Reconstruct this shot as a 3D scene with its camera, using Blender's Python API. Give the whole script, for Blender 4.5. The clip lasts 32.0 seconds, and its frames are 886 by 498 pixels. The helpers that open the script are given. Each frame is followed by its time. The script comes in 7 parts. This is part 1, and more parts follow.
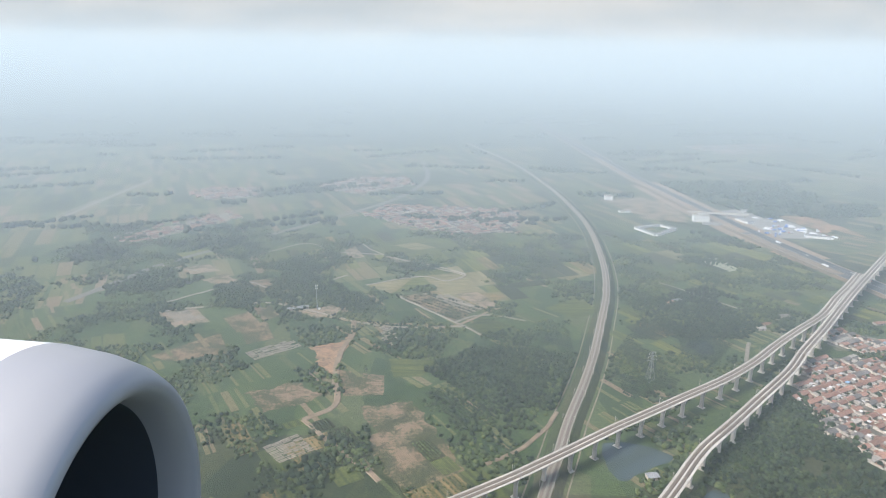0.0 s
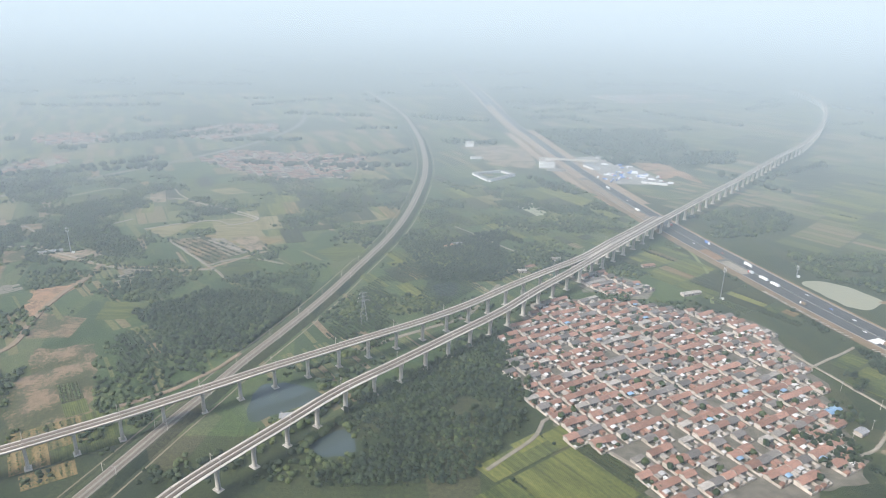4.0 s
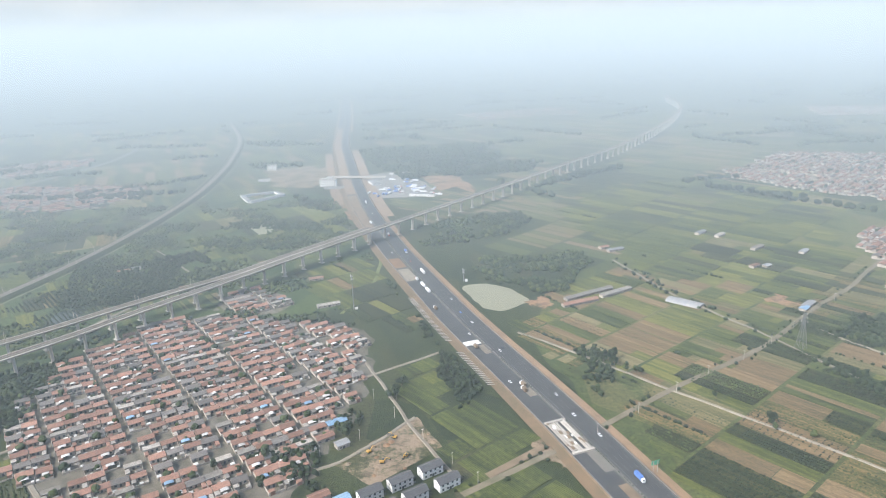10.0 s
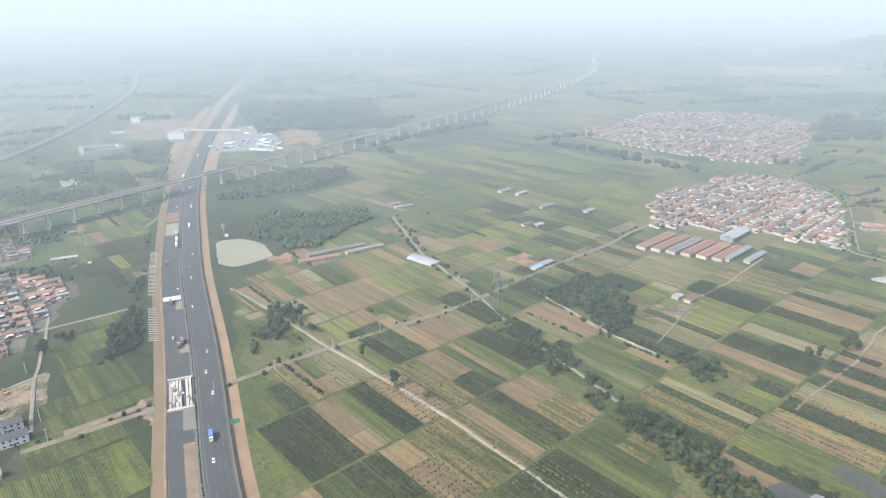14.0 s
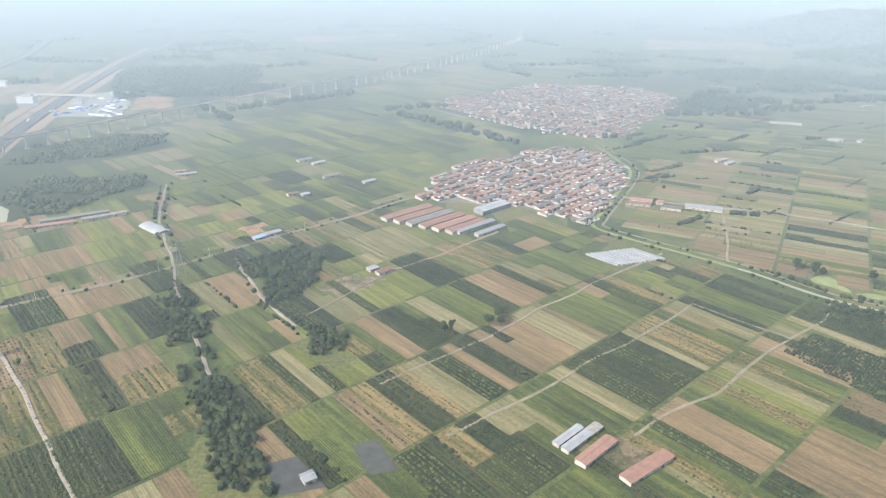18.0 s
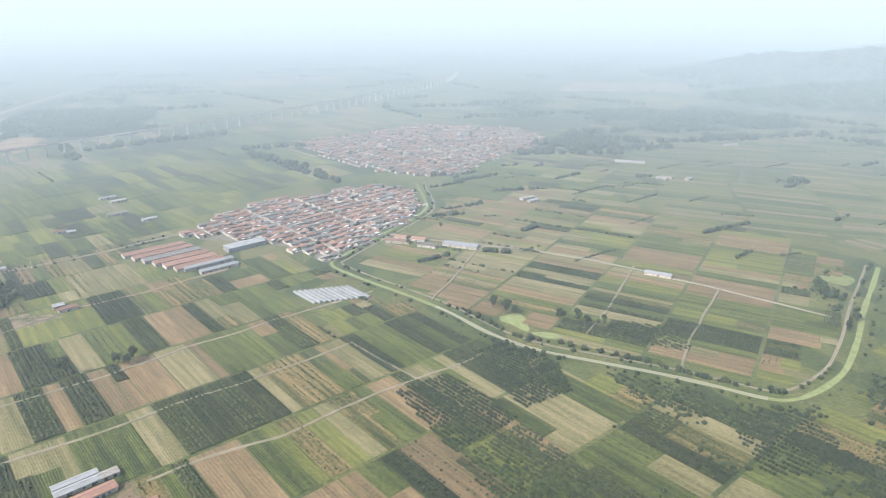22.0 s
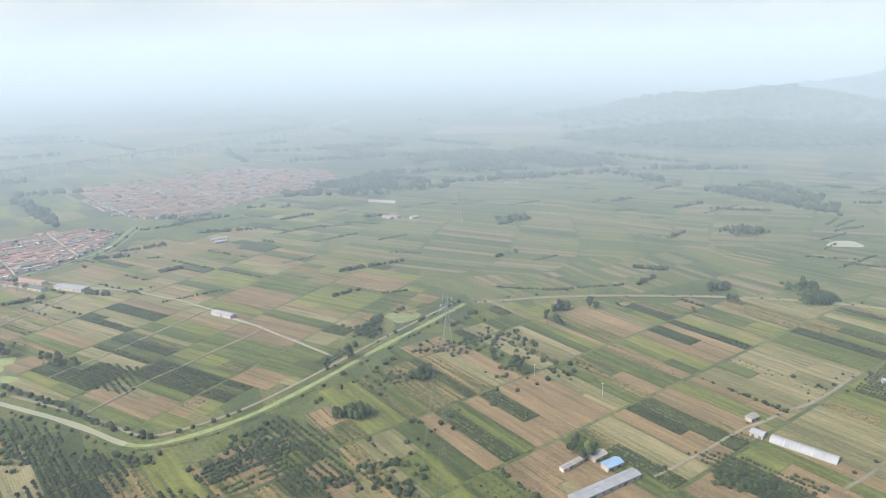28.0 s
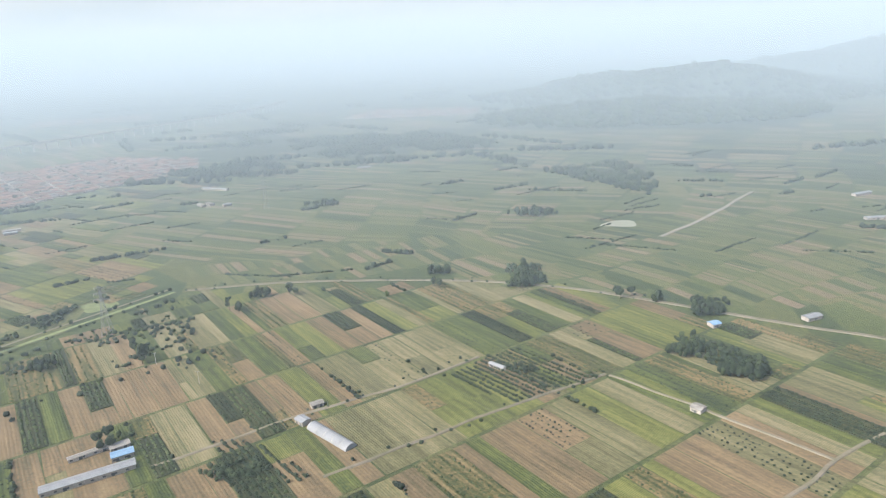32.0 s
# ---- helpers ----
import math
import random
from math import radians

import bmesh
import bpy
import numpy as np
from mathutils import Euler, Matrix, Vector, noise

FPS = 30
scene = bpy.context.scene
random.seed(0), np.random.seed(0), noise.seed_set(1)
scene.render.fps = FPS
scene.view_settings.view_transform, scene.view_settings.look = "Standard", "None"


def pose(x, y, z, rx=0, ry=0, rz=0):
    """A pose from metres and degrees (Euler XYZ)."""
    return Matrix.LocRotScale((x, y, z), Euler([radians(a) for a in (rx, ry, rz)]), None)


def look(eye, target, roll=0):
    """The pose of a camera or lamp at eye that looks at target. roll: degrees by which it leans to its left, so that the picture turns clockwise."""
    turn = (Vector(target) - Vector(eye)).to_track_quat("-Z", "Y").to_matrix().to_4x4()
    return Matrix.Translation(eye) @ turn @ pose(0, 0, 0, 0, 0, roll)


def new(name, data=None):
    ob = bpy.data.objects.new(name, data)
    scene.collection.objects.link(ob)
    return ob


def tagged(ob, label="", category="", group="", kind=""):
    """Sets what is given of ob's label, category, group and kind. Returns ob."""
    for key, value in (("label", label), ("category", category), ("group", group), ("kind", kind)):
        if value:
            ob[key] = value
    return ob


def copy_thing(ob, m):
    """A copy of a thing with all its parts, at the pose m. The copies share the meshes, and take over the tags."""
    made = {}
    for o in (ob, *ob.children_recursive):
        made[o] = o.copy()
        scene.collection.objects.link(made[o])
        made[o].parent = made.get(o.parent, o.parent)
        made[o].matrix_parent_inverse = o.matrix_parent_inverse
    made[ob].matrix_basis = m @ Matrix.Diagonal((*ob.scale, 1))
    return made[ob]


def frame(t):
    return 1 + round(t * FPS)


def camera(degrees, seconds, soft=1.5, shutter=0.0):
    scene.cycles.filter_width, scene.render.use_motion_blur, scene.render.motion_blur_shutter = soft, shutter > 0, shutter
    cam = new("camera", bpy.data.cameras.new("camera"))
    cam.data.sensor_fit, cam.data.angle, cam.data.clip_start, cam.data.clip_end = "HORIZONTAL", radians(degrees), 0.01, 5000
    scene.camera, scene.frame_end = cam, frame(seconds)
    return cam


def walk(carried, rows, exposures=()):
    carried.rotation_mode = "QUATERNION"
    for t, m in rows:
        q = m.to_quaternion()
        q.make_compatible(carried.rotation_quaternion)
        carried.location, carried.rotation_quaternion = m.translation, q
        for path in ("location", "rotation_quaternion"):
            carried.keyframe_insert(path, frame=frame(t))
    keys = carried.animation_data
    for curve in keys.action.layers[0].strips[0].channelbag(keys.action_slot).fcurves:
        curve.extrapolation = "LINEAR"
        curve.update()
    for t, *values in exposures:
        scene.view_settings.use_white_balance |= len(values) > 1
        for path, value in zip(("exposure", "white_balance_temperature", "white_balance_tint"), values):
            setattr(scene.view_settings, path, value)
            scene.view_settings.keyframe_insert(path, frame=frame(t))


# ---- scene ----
# Camera: a passenger's view out of an airliner on final approach.
cam = camera(66.4, 32.0, 0.95)
ROWS = [
    (0, 0.5, -0.78, 355.07, 0.445, -16.663, 0.797),
    (0.5, 37.83, 3.36, 350.92, 0.287, -15.505, 0.904),
    (1, 75.14, 7.07, 347.22, 0.005, -15.138, 1),
    (1.5, 112.37, 10.44, 343.84, -0.271, -15.496, 1.135),
    (2, 149.46, 13.56, 340.68, -0.551, -16.493, 1.369),
    (2.5, 186.39, 16.5, 337.66, -0.811, -17.804, 1.505),
    (3, 223.1, 19.28, 334.71, -1.088, -19.144, 1.56),
    (3.5, 259.6, 21.95, 331.8, -1.303, -20.244, 1.563),
    (5.5, 403.26, 31.72, 319.98, -1.289, -19.213, -0.33),
    (6, 438.62, 33.94, 316.95, -1.372, -18.478, -0.822),
    (6.5, 473.77, 36.04, 313.92, -1.489, -18.058, -0.992),
    (7, 508.74, 38.03, 310.88, -1.667, -17.797, -1.172),
    (7.5, 543.56, 39.88, 307.85, -1.851, -17.665, -1.249),
    (8, 578.24, 41.59, 304.86, -2.039, -17.549, -1.327),
    (8.5, 612.8, 43.14, 301.91, -2.117, -17.485, -1.577),
    (9, 647.28, 44.52, 299.03, -2.238, -17.409, -1.623),
    (9.5, 681.69, 45.72, 296.23, -2.382, -17.511, -1.796),
    (10, 716.07, 46.74, 293.52, -2.513, -17.714, -1.817),
    (10.5, 750.43, 47.58, 290.91, -2.647, -18.152, -1.781),
    (11, 784.8, 48.23, 288.42, -2.854, -18.642, -1.684),
    (11.5, 819.2, 48.7, 286.06, -2.976, -19.15, -1.449),
    (12, 853.64, 48.99, 283.81, -3.055, -19.643, -1.309),
    (12.5, 888.16, 49.12, 281.7, -3.079, -19.966, -1.305),
    (13, 922.76, 49.09, 279.7, -3.141, -20.303, -1.242),
    (13.5, 957.45, 48.91, 277.84, -3.22, -20.636, -1.144),
    (14, 992.26, 48.61, 276.08, -3.383, -21.117, -0.828),
    (14.5, 1027.18, 48.19, 274.44, -3.495, -21.683, -0.59),
    (16.5, 1168.15, 45.78, 268.7, -3.521, -22.863, -0.205),
    (17, 1203.72, 45.09, 267.42, -3.593, -22.916, -0.197),
    (17.5, 1239.41, 44.4, 266.16, -3.589, -23.103, 0.103),
    (18, 1275.21, 43.72, 264.93, -3.616, -23.293, 0.154),
    (18.5, 1311.13, 43.07, 263.69, -3.529, -23.301, 0.119),
    (19, 1347.14, 42.47, 262.45, -3.41, -22.897, 0.079),
    (19.5, 1383.24, 41.92, 261.19, -3.236, -22.127, 0.026),
    (20, 1419.42, 41.43, 259.9, -3.092, -21.249, -0.051),
    (20.5, 1455.66, 41, 258.58, -3.009, -20.403, -0.231),
    (21, 1491.94, 40.64, 257.22, -2.921, -19.886, -0.191),
    (21.5, 1528.26, 40.34, 255.81, -2.85, -19.745, -0.17),
    (22, 1564.6, 40.1, 254.36, -2.783, -19.72, -0.168),
    (22.5, 1600.94, 39.91, 252.86, -2.751, -19.655, -0.264),
    (23, 1637.28, 39.76, 251.33, -2.668, -19.475, -0.241),
    (23.5, 1673.61, 39.63, 249.77, -2.625, -19.114, -0.349),
    (24, 1709.91, 39.51, 248.19, -2.546, -18.644, -0.403),
    (24.5, 1746.18, 39.38, 246.6, -2.565, -18.058, -0.695),
    (25, 1782.41, 39.22, 245.01, -2.57, -17.405, -0.985),
    (25.5, 1818.6, 39.02, 243.43, -2.527, -16.757, -1.184),
    (27.5, 1963.15, 37.44, 237.49, -2.502, -15.738, -1.319),
    (28, 1999.3, 36.81, 236.14, -2.213, -15.845, -1.279),
    (28.5, 2035.5, 36.1, 234.84, -2.195, -15.866, -1.435),
    (29, 2071.8, 35.31, 233.59, -2.047, -15.811, -1.619),
    (29.5, 2108.23, 34.48, 232.38, -1.938, -15.836, -1.585),
    (30, 2144.85, 33.67, 231.16, -1.8, -15.937, -1.762),
    (30.5, 2181.71, 32.93, 229.91, -1.683, -16.261, -1.964),
    (31, 2218.9, 32.36, 228.57, -1.565, -16.662, -2.21),
    (31.5, 2256.47, 32.05, 227.05, -1.446, -17.028, -2.488),
    (32, 2294.54, 32.16, 225.27, -1.4, -17.115, -2.615),
]


def aim(x, y, z, yaw, pitch, roll):
    a, b = radians(yaw), radians(pitch)
    eye = Vector((x, y, z))
    return look(eye, eye + 100 * Vector((-math.sin(a) * math.cos(b), math.cos(a) * math.cos(b), math.sin(b))), roll)


# The land is laid out in plan metres and built at SIZE of that, as far as the flight's pace allows.
SIZE = 0.52
walk(cam, [(t, aim(SIZE * x, SIZE * y, SIZE * z, yaw, pitch, roll)) for t, x, y, z, yaw, pitch, roll in ROWS],
     [(0.0, 1.08), (4.0, 1.12), (10.0, 1.2), (13.0, 1.3), (17.0, 1.42), (21.0, 1.39), (25.0, 1.32), (29.0, 1.25), (32.0, 1.24)])

# ---- light: hazy daylight, sun veiled and high ahead ----
scene.view_settings.exposure = 1.25
SUN_ELEV, SUN_AZ = 42.0, -120.0
world = bpy.data.worlds.new("sky")
scene.world = world
world.use_nodes = True
wn = world.node_tree.nodes
sky = wn.new("ShaderNodeTexSky")
sky.sky_type, sky.sun_disc = "NISHITA", False
sky.sun_elevation, sky.sun_rotation = radians(SUN_ELEV), radians(SUN_AZ)
sky.air_density, sky.dust_density, sky.ozone_density = 1.0, 3.0, 1.0
wn["Background"].inputs["Strength"].default_value = 0.125
world.node_tree.links.new(sky.outputs[0], wn["Background"].inputs["Color"])
sun_data = bpy.data.lights.new("sun", "SUN")
sun_data.energy, sun_data.angle, sun_data.color = 3.3, radians(12), (1.0, 0.98, 0.95)
sun = new("sun", sun_data)
sun_from = Vector((math.sin(radians(SUN_AZ)) * math.cos(radians(SUN_ELEV)), math.cos(radians(SUN_AZ)) * math.cos(radians(SUN_ELEV)), math.sin(radians(SUN_ELEV))))
sun.matrix_world = look((1000, 1000, 3000), Vector((1000, 1000, 3000)) - sun_from)


# ---- materials ----
class Mat:
    """A small builder of node materials."""

    def __init__(self, name, rough=0.9, metal=0.0):
        self.m = bpy.data.materials.new(name)
        self.m.use_nodes = True
        self.t = self.m.node_tree
        self.b = self.t.nodes["Principled BSDF"]
        self.b.inputs["Roughness"].default_value = rough
        self.b.inputs["Metallic"].default_value = metal
        self.b.inputs["Specular IOR Level"].default_value = 0.205

    def node(self, kind, **kw):
        n = self.t.nodes.new(kind)
        for k, v in kw.items():
            n.inputs[k].default_value = v
        return n

    def link(self, a, b):
        self.t.links.new(a, b)

    def pos(self):
        n = self.t.nodes.new("ShaderNodeVectorMath")
        n.operation = "SCALE"
        n.inputs["Scale"].default_value = 1 / SIZE
        self.link(self.t.nodes.new("ShaderNodeNewGeometry").outputs["Position"], n.inputs[0])
        return n.outputs[0]

    def uv(self):
        return self.t.nodes.new("ShaderNodeUVMap").outputs["UV"]

    def noise(self, vec, scale, detail=4.0, rough=0.55):
        n = self.node("ShaderNodeTexNoise", Scale=scale, Detail=detail, Roughness=rough)
        self.link(vec, n.inputs["Vector"])
        return n.outputs["Fac"]

    def ramp(self, fac, stops):
        n = self.t.nodes.new("ShaderNodeValToRGB")
        e = n.color_ramp.elements
        while len(e) < len(stops):
            e.new(0.5)
        for el, (p, c) in zip(e, stops):
            el.position, el.color = p, (*c, 1)
        self.link(fac, n.inputs["Fac"])
        return n.outputs["Color"]

    def mix(self, a, b, fac, mode="MIX"):
        n = self.t.nodes.new("ShaderNodeMix")
        n.data_type, n.blend_type = "RGBA", mode
        if isinstance(fac, (int, float)):
            n.inputs[0].default_value = fac
        else:
            self.link(fac, n.inputs[0])
        for i, v in ((6, a), (7, b)):
            if isinstance(v, tuple):
                n.inputs[i].default_value = (*v, 1)
            else:
                self.link(v, n.inputs[i])
        return n.outputs[2]

    def math(self, op, a, b=0.0):
        n = self.t.nodes.new("ShaderNodeMath")
        n.operation = op
        for i, v in ((0, a), (1, b)):
            if isinstance(v, (int, float)):
                n.inputs[i].default_value = v
            else:
                self.link(v, n.inputs[i])
        return n.outputs[0]

    def rand(self):
        return self.t.nodes.new("ShaderNodeObjectInfo").outputs["Random"]

    def island(self):
        return self.t.nodes.new("ShaderNodeNewGeometry").outputs["Random Per Island"]

    def color(self, c):
        if isinstance(c, tuple):
            self.b.inputs["Base Color"].default_value = (*c, 1)
        else:
            self.link(c, self.b.inputs["Base Color"])
        return self

    def bump(self, h, strength=0.5, dist=0.3):
        n = self.node("ShaderNodeBump", Strength=strength, Distance=dist * SIZE)
        self.link(h, n.inputs["Height"])
        self.link(n.outputs["Normal"], self.b.inputs["Normal"])
        return self


def worn(name, c1, c2, scale=0.3, rough=0.85, vary=0.25, metal=0.0):
    """A weathered surface: two tones by coarse and fine noise, and a random shade for each piece."""
    k = Mat(name, rough, metal)
    p = k.pos()
    col = k.mix(c1, c2, k.ramp(k.noise(p, scale), [(0.3, (0, 0, 0)), (0.7, (1, 1, 1))]))
    col = k.mix(col, (0.0, 0.0, 0.0), k.math("MULTIPLY", k.noise(p, scale * 9, 3), 0.3))
    r = k.ramp(k.math("FRACT", k.math("ADD", k.rand(), k.island())), [(0.0, (1 - vary,) * 3), (1.0, (1, 1, 1))])
    k.color(k.mix(col, r, 1.0, "MULTIPLY"))
    k.bump(k.noise(p, scale * 6, 3), 0.3, 0.1)
    return k.m


def crop(name, stops, row=1.6, depth=0.6, patch=0.05, tone=0.35):
    """A planted plot: furrows and narrow beds along u, uneven growth, and a shade of its own for each plot."""
    k = Mat(name, 0.95)
    p, uv = k.pos(), k.uv()
    sep = k.t.nodes.new("ShaderNodeSeparateXYZ")
    k.link(uv, sep.inputs[0])
    wob = k.math("MULTIPLY", k.noise(p, 0.12, 2), 1.3)
    v = k.math("ADD", sep.outputs["Y"], wob)
    wave = k.math("SINE", k.math("MULTIPLY", v, 6.2832 / row))
    wave = k.math("ADD", k.math("MULTIPLY", wave, 0.5), 0.5)
    # beds a few metres wide, each with its own growth, broken along their length
    bed = k.t.nodes.new("ShaderNodeCombineXYZ")
    k.link(k.math("MULTIPLY", sep.outputs["X"], 0.014), bed.inputs[0])
    k.link(k.math("MULTIPLY", v, 0.24), bed.inputs[1])
    k.link(k.math("MULTIPLY", k.rand(), 50.0), bed.inputs[2])
    beds = k.noise(bed.outputs[0], 1.0, 2, 0.6)
    f = k.math("ADD", k.math("MULTIPLY", k.noise(p, patch, 5, 0.65), 0.6), k.math("MULTIPLY", k.rand(), tone))
    f = k.math("ADD", f, k.math("MULTIPLY", k.math("SUBTRACT", wave, 0.5), 0.08))
    f = k.math("ADD", f, k.math("MULTIPLY", k.math("SUBTRACT", beds, 0.5), 1.6))
    f = k.math("ADD", f, k.math("MULTIPLY", k.math("SUBTRACT", k.noise(p, 0.4, 6, 0.75), 0.5), 1.6))
    f = k.math("ADD", f, 0.08)
    k.color(k.ramp(f, stops))
    k.bump(k.math("ADD", wave, k.math("MULTIPLY", k.noise(p, 0.9, 3), 2.0)), 0.28, depth)
    return k.m


def foliage(name, dark, mid, light):
    k = Mat(name, 0.85)
    p = k.pos()
    f = k.math("ADD", k.math("MULTIPLY", k.island(), 0.45), k.math("MULTIPLY", k.noise(p, 0.55, 5, 0.7), 0.7))
    f = k.math("ADD", f, k.math("MULTIPLY", k.math("SUBTRACT", k.noise(p, 0.012, 2), 0.5), 0.5))
    f = k.math("ADD", f, k.math("MULTIPLY", k.math("SUBTRACT", k.rand(), 0.5), 0.2))
    k.color(k.ramp(f, [(0.25, dark), (0.55, mid), (0.9, light)]))
    k.bump(k.noise(p, 1.4, 4, 0.7), 1.0, 0.8)
    return k.m


M_CROP = {
    "green": crop("crop_green", [(0.1, (0.016, 0.023, 0.007)), (0.55, (0.043, 0.055, 0.012)), (1.0, (0.091, 0.099, 0.024))]),
    "dark": crop("crop_dark", [(0.1, (0.009, 0.012, 0.005)), (0.55, (0.023, 0.028, 0.009)), (1.0, (0.048, 0.050, 0.017))], 2.4, 1.2),
    "lime": crop("crop_lime", [(0.1, (0.034, 0.044, 0.010)), (0.55, (0.079, 0.086, 0.018)), (1.0, (0.139, 0.134, 0.036))], 1.2, 0.4),
    "soil": crop("ploughed_soil", [(0.1, (0.058, 0.050, 0.021)), (0.3, (0.092, 0.067, 0.034)), (0.65, (0.132, 0.091, 0.046)), (1.0, (0.185, 0.132, 0.070))], 2.2, 0.3),
    "tan": crop("stubble", [(0.1, (0.058, 0.056, 0.021)), (0.55, (0.115, 0.103, 0.046)), (1.0, (0.185, 0.155, 0.084))], 1.6, 0.3),
    "mixed": crop("sparse_rows", [(0.15, (0.022, 0.030, 0.007)), (0.45, (0.057, 0.058, 0.017)), (0.7, (0.121, 0.088, 0.037)), (1.0, (0.179, 0.129, 0.058))], 4.2, 0.9),
}
M_LEAF = foliage("leaves_dark", (0.007, 0.013, 0.006), (0.018, 0.029, 0.012), (0.043, 0.058, 0.021))
M_LEAF_L = foliage("leaves_light", (0.016, 0.027, 0.009), (0.038, 0.055, 0.017), (0.085, 0.1, 0.032))
M_BARK = worn("bark", (0.08, 0.06, 0.045), (0.13, 0.1, 0.08), 2.0)


def ground_material(name, gain):
    k = Mat(name, 0.95)
    p = k.pos()
    vor = k.node("ShaderNodeTexVoronoi", Scale=0.03)
    mp = k.t.nodes.new("ShaderNodeMapping")
    mp.inputs["Rotation"].default_value = (0, 0, radians(-37))
    mp.inputs["Scale"].default_value = (1.0, 0.4, 1.0)
    k.link(p, mp.inputs["Vector"])
    k.link(mp.outputs[0], vor.inputs["Vector"])
    sep = k.t.nodes.new("ShaderNodeSeparateColor")
    k.link(vor.outputs["Color"], sep.inputs[0])
    cells = k.ramp(sep.outputs[0], [(0.0, (0.016, 0.025, 0.01)), (0.3, (0.032, 0.043, 0.014)), (0.6, (0.052, 0.061, 0.02)), (0.85, (0.066, 0.066, 0.027)), (1.0, (0.085, 0.075, 0.038))])
    tuft = k.ramp(k.noise(p, 0.09, 8, 0.75), [(0.3, (0.011, 0.020, 0.007)), (0.5, (0.030, 0.041, 0.012)), (0.62, (0.051, 0.056, 0.019)), (0.8, (0.088, 0.075, 0.036))])
    fine = k.ramp(k.noise(p, 0.35, 5, 0.75), [(0.3, (0.3,) * 3), (0.7, (1.4,) * 3)])
    col = k.mix(cells, tuft, k.ramp(k.noise(p, 0.004, 3), [(0.35, (0.2,) * 3), (0.65, (0.75,) * 3)]))
    col = k.mix(col, fine, 1.0, "MULTIPLY")
    k.color(k.mix(col, gain, 1.0, "MULTIPLY"))
    k.bump(k.noise(p, 0.5, 5, 0.7), 0.8, 1.0)
    return k.m


def scrubby(name, c1, c2, green=0.5):
    """Bare ground with worn tones, ruts and weeds breaking in from all sides."""
    k = Mat(name, 0.95)
    p = k.pos()
    col = k.ramp(k.noise(p, 0.06, 6, 0.7), [(0.3, c2), (0.5, c1), (0.62, tuple(v * 0.7 for v in c2)), (0.8, tuple(v * 1.15 for v in c1))])
    weeds = k.ramp(k.noise(p, 0.25, 5, 0.7), [(0.3, (0.016, 0.024, 0.009)), (0.7, (0.062, 0.062, 0.024))])
    mask = k.ramp(k.math("ADD", k.math("MULTIPLY", k.noise(p, 0.035, 3, 0.6), 0.55), k.math("MULTIPLY", k.noise(p, 0.3, 5, 0.75), 0.45)), [(green - 0.04, (1, 1, 1)), (green + 0.05, (0, 0, 0))])
    k.color(k.mix(col, weeds, mask))
    k.bump(k.noise(p, 0.5, 5, 0.7), 0.7, 0.8)
    return k.m


def strip_material():
    """Far strip plots: a crop of its own for each strip, uneven along it."""
    k = Mat("far_strips", 0.95)
    p = k.pos()
    f = k.math("ADD", k.math("MULTIPLY", k.island(), 0.86), k.math("MULTIPLY", k.noise(p, 0.03, 4, 0.7), 0.14))
    # tones paler than the near crops, putting some haze into the colour
    col = k.ramp(f, [(0.0, (0.026, 0.040, 0.016)), (0.2, (0.052, 0.068, 0.024)), (0.42, (0.080, 0.092, 0.032)), (0.62, (0.108, 0.110, 0.042)), (0.78, (0.140, 0.116, 0.062)), (0.9, (0.172, 0.128, 0.080)), (1.0, (0.215, 0.165, 0.112))])
    fine = k.ramp(k.noise(p, 0.3, 4, 0.7), [(0.3, (0.5,) * 3), (0.7, (1.2,) * 3)])
    k.color(k.mix(col, fine, 1.0, "MULTIPLY"))
    k.bump(k.noise(p, 0.5, 3, 0.7), 0.8, 1.0)
    return k.m


M_GROUND = ground_material("rough_grassland", (0.82, 0.86, 0.86))
M_PASTURE = ground_material("pasture", (1.7, 1.65, 1.45))
# western grass: the ground colours lifted, green and blue more than red
M_MEADOW = ground_material("cool_meadow", (1.15, 1.4, 1.3))
M_STRIPS = strip_material()
M_SCRUB = scrubby("scrubby_brown_ground", (0.17, 0.12, 0.075), (0.1, 0.075, 0.045), 0.5)
M_BARE = scrubby("patchy_bare_ground", (0.21, 0.16, 0.11), (0.13, 0.1, 0.068), 0.46)
M_FORK = scrubby("patchy_clay", (0.24, 0.145, 0.085), (0.165, 0.105, 0.065), 0.44)
M_DIRT = worn("packed_earth", (0.27, 0.2, 0.135), (0.16, 0.12, 0.08), 0.1)
M_TROD = worn("trodden_earth", (0.19, 0.168, 0.135), (0.085, 0.08, 0.055), 0.12)
M_NET = worn("black_netting", (0.045, 0.047, 0.045), (0.085, 0.085, 0.075), 0.2)
M_ORANGE = worn("raw_clay", (0.3, 0.18, 0.1), (0.19, 0.115, 0.065), 0.08)
M_FORM = worn("clay_formation", (0.33, 0.23, 0.155), (0.25, 0.185, 0.13), 0.05)
M_HAUL = worn("dusty_clay", (0.29, 0.195, 0.12), (0.2, 0.135, 0.085), 0.06)
M_PARK = worn("pale_concrete_park", (0.3, 0.285, 0.265), (0.22, 0.21, 0.195), 0.05)
M_CLAY = worn("red_brown_earth", (0.17, 0.115, 0.07), (0.11, 0.085, 0.05), 0.06)
M_TRACK = worn("concrete_lane", (0.29, 0.255, 0.205), (0.2, 0.175, 0.135), 0.15)
M_LANE = worn("farm_lane", (0.25, 0.21, 0.155), (0.15, 0.135, 0.085), 0.09)
M_ASPHALT = worn("asphalt", (0.058, 0.06, 0.063), (0.085, 0.087, 0.088), 0.08, 0.85)
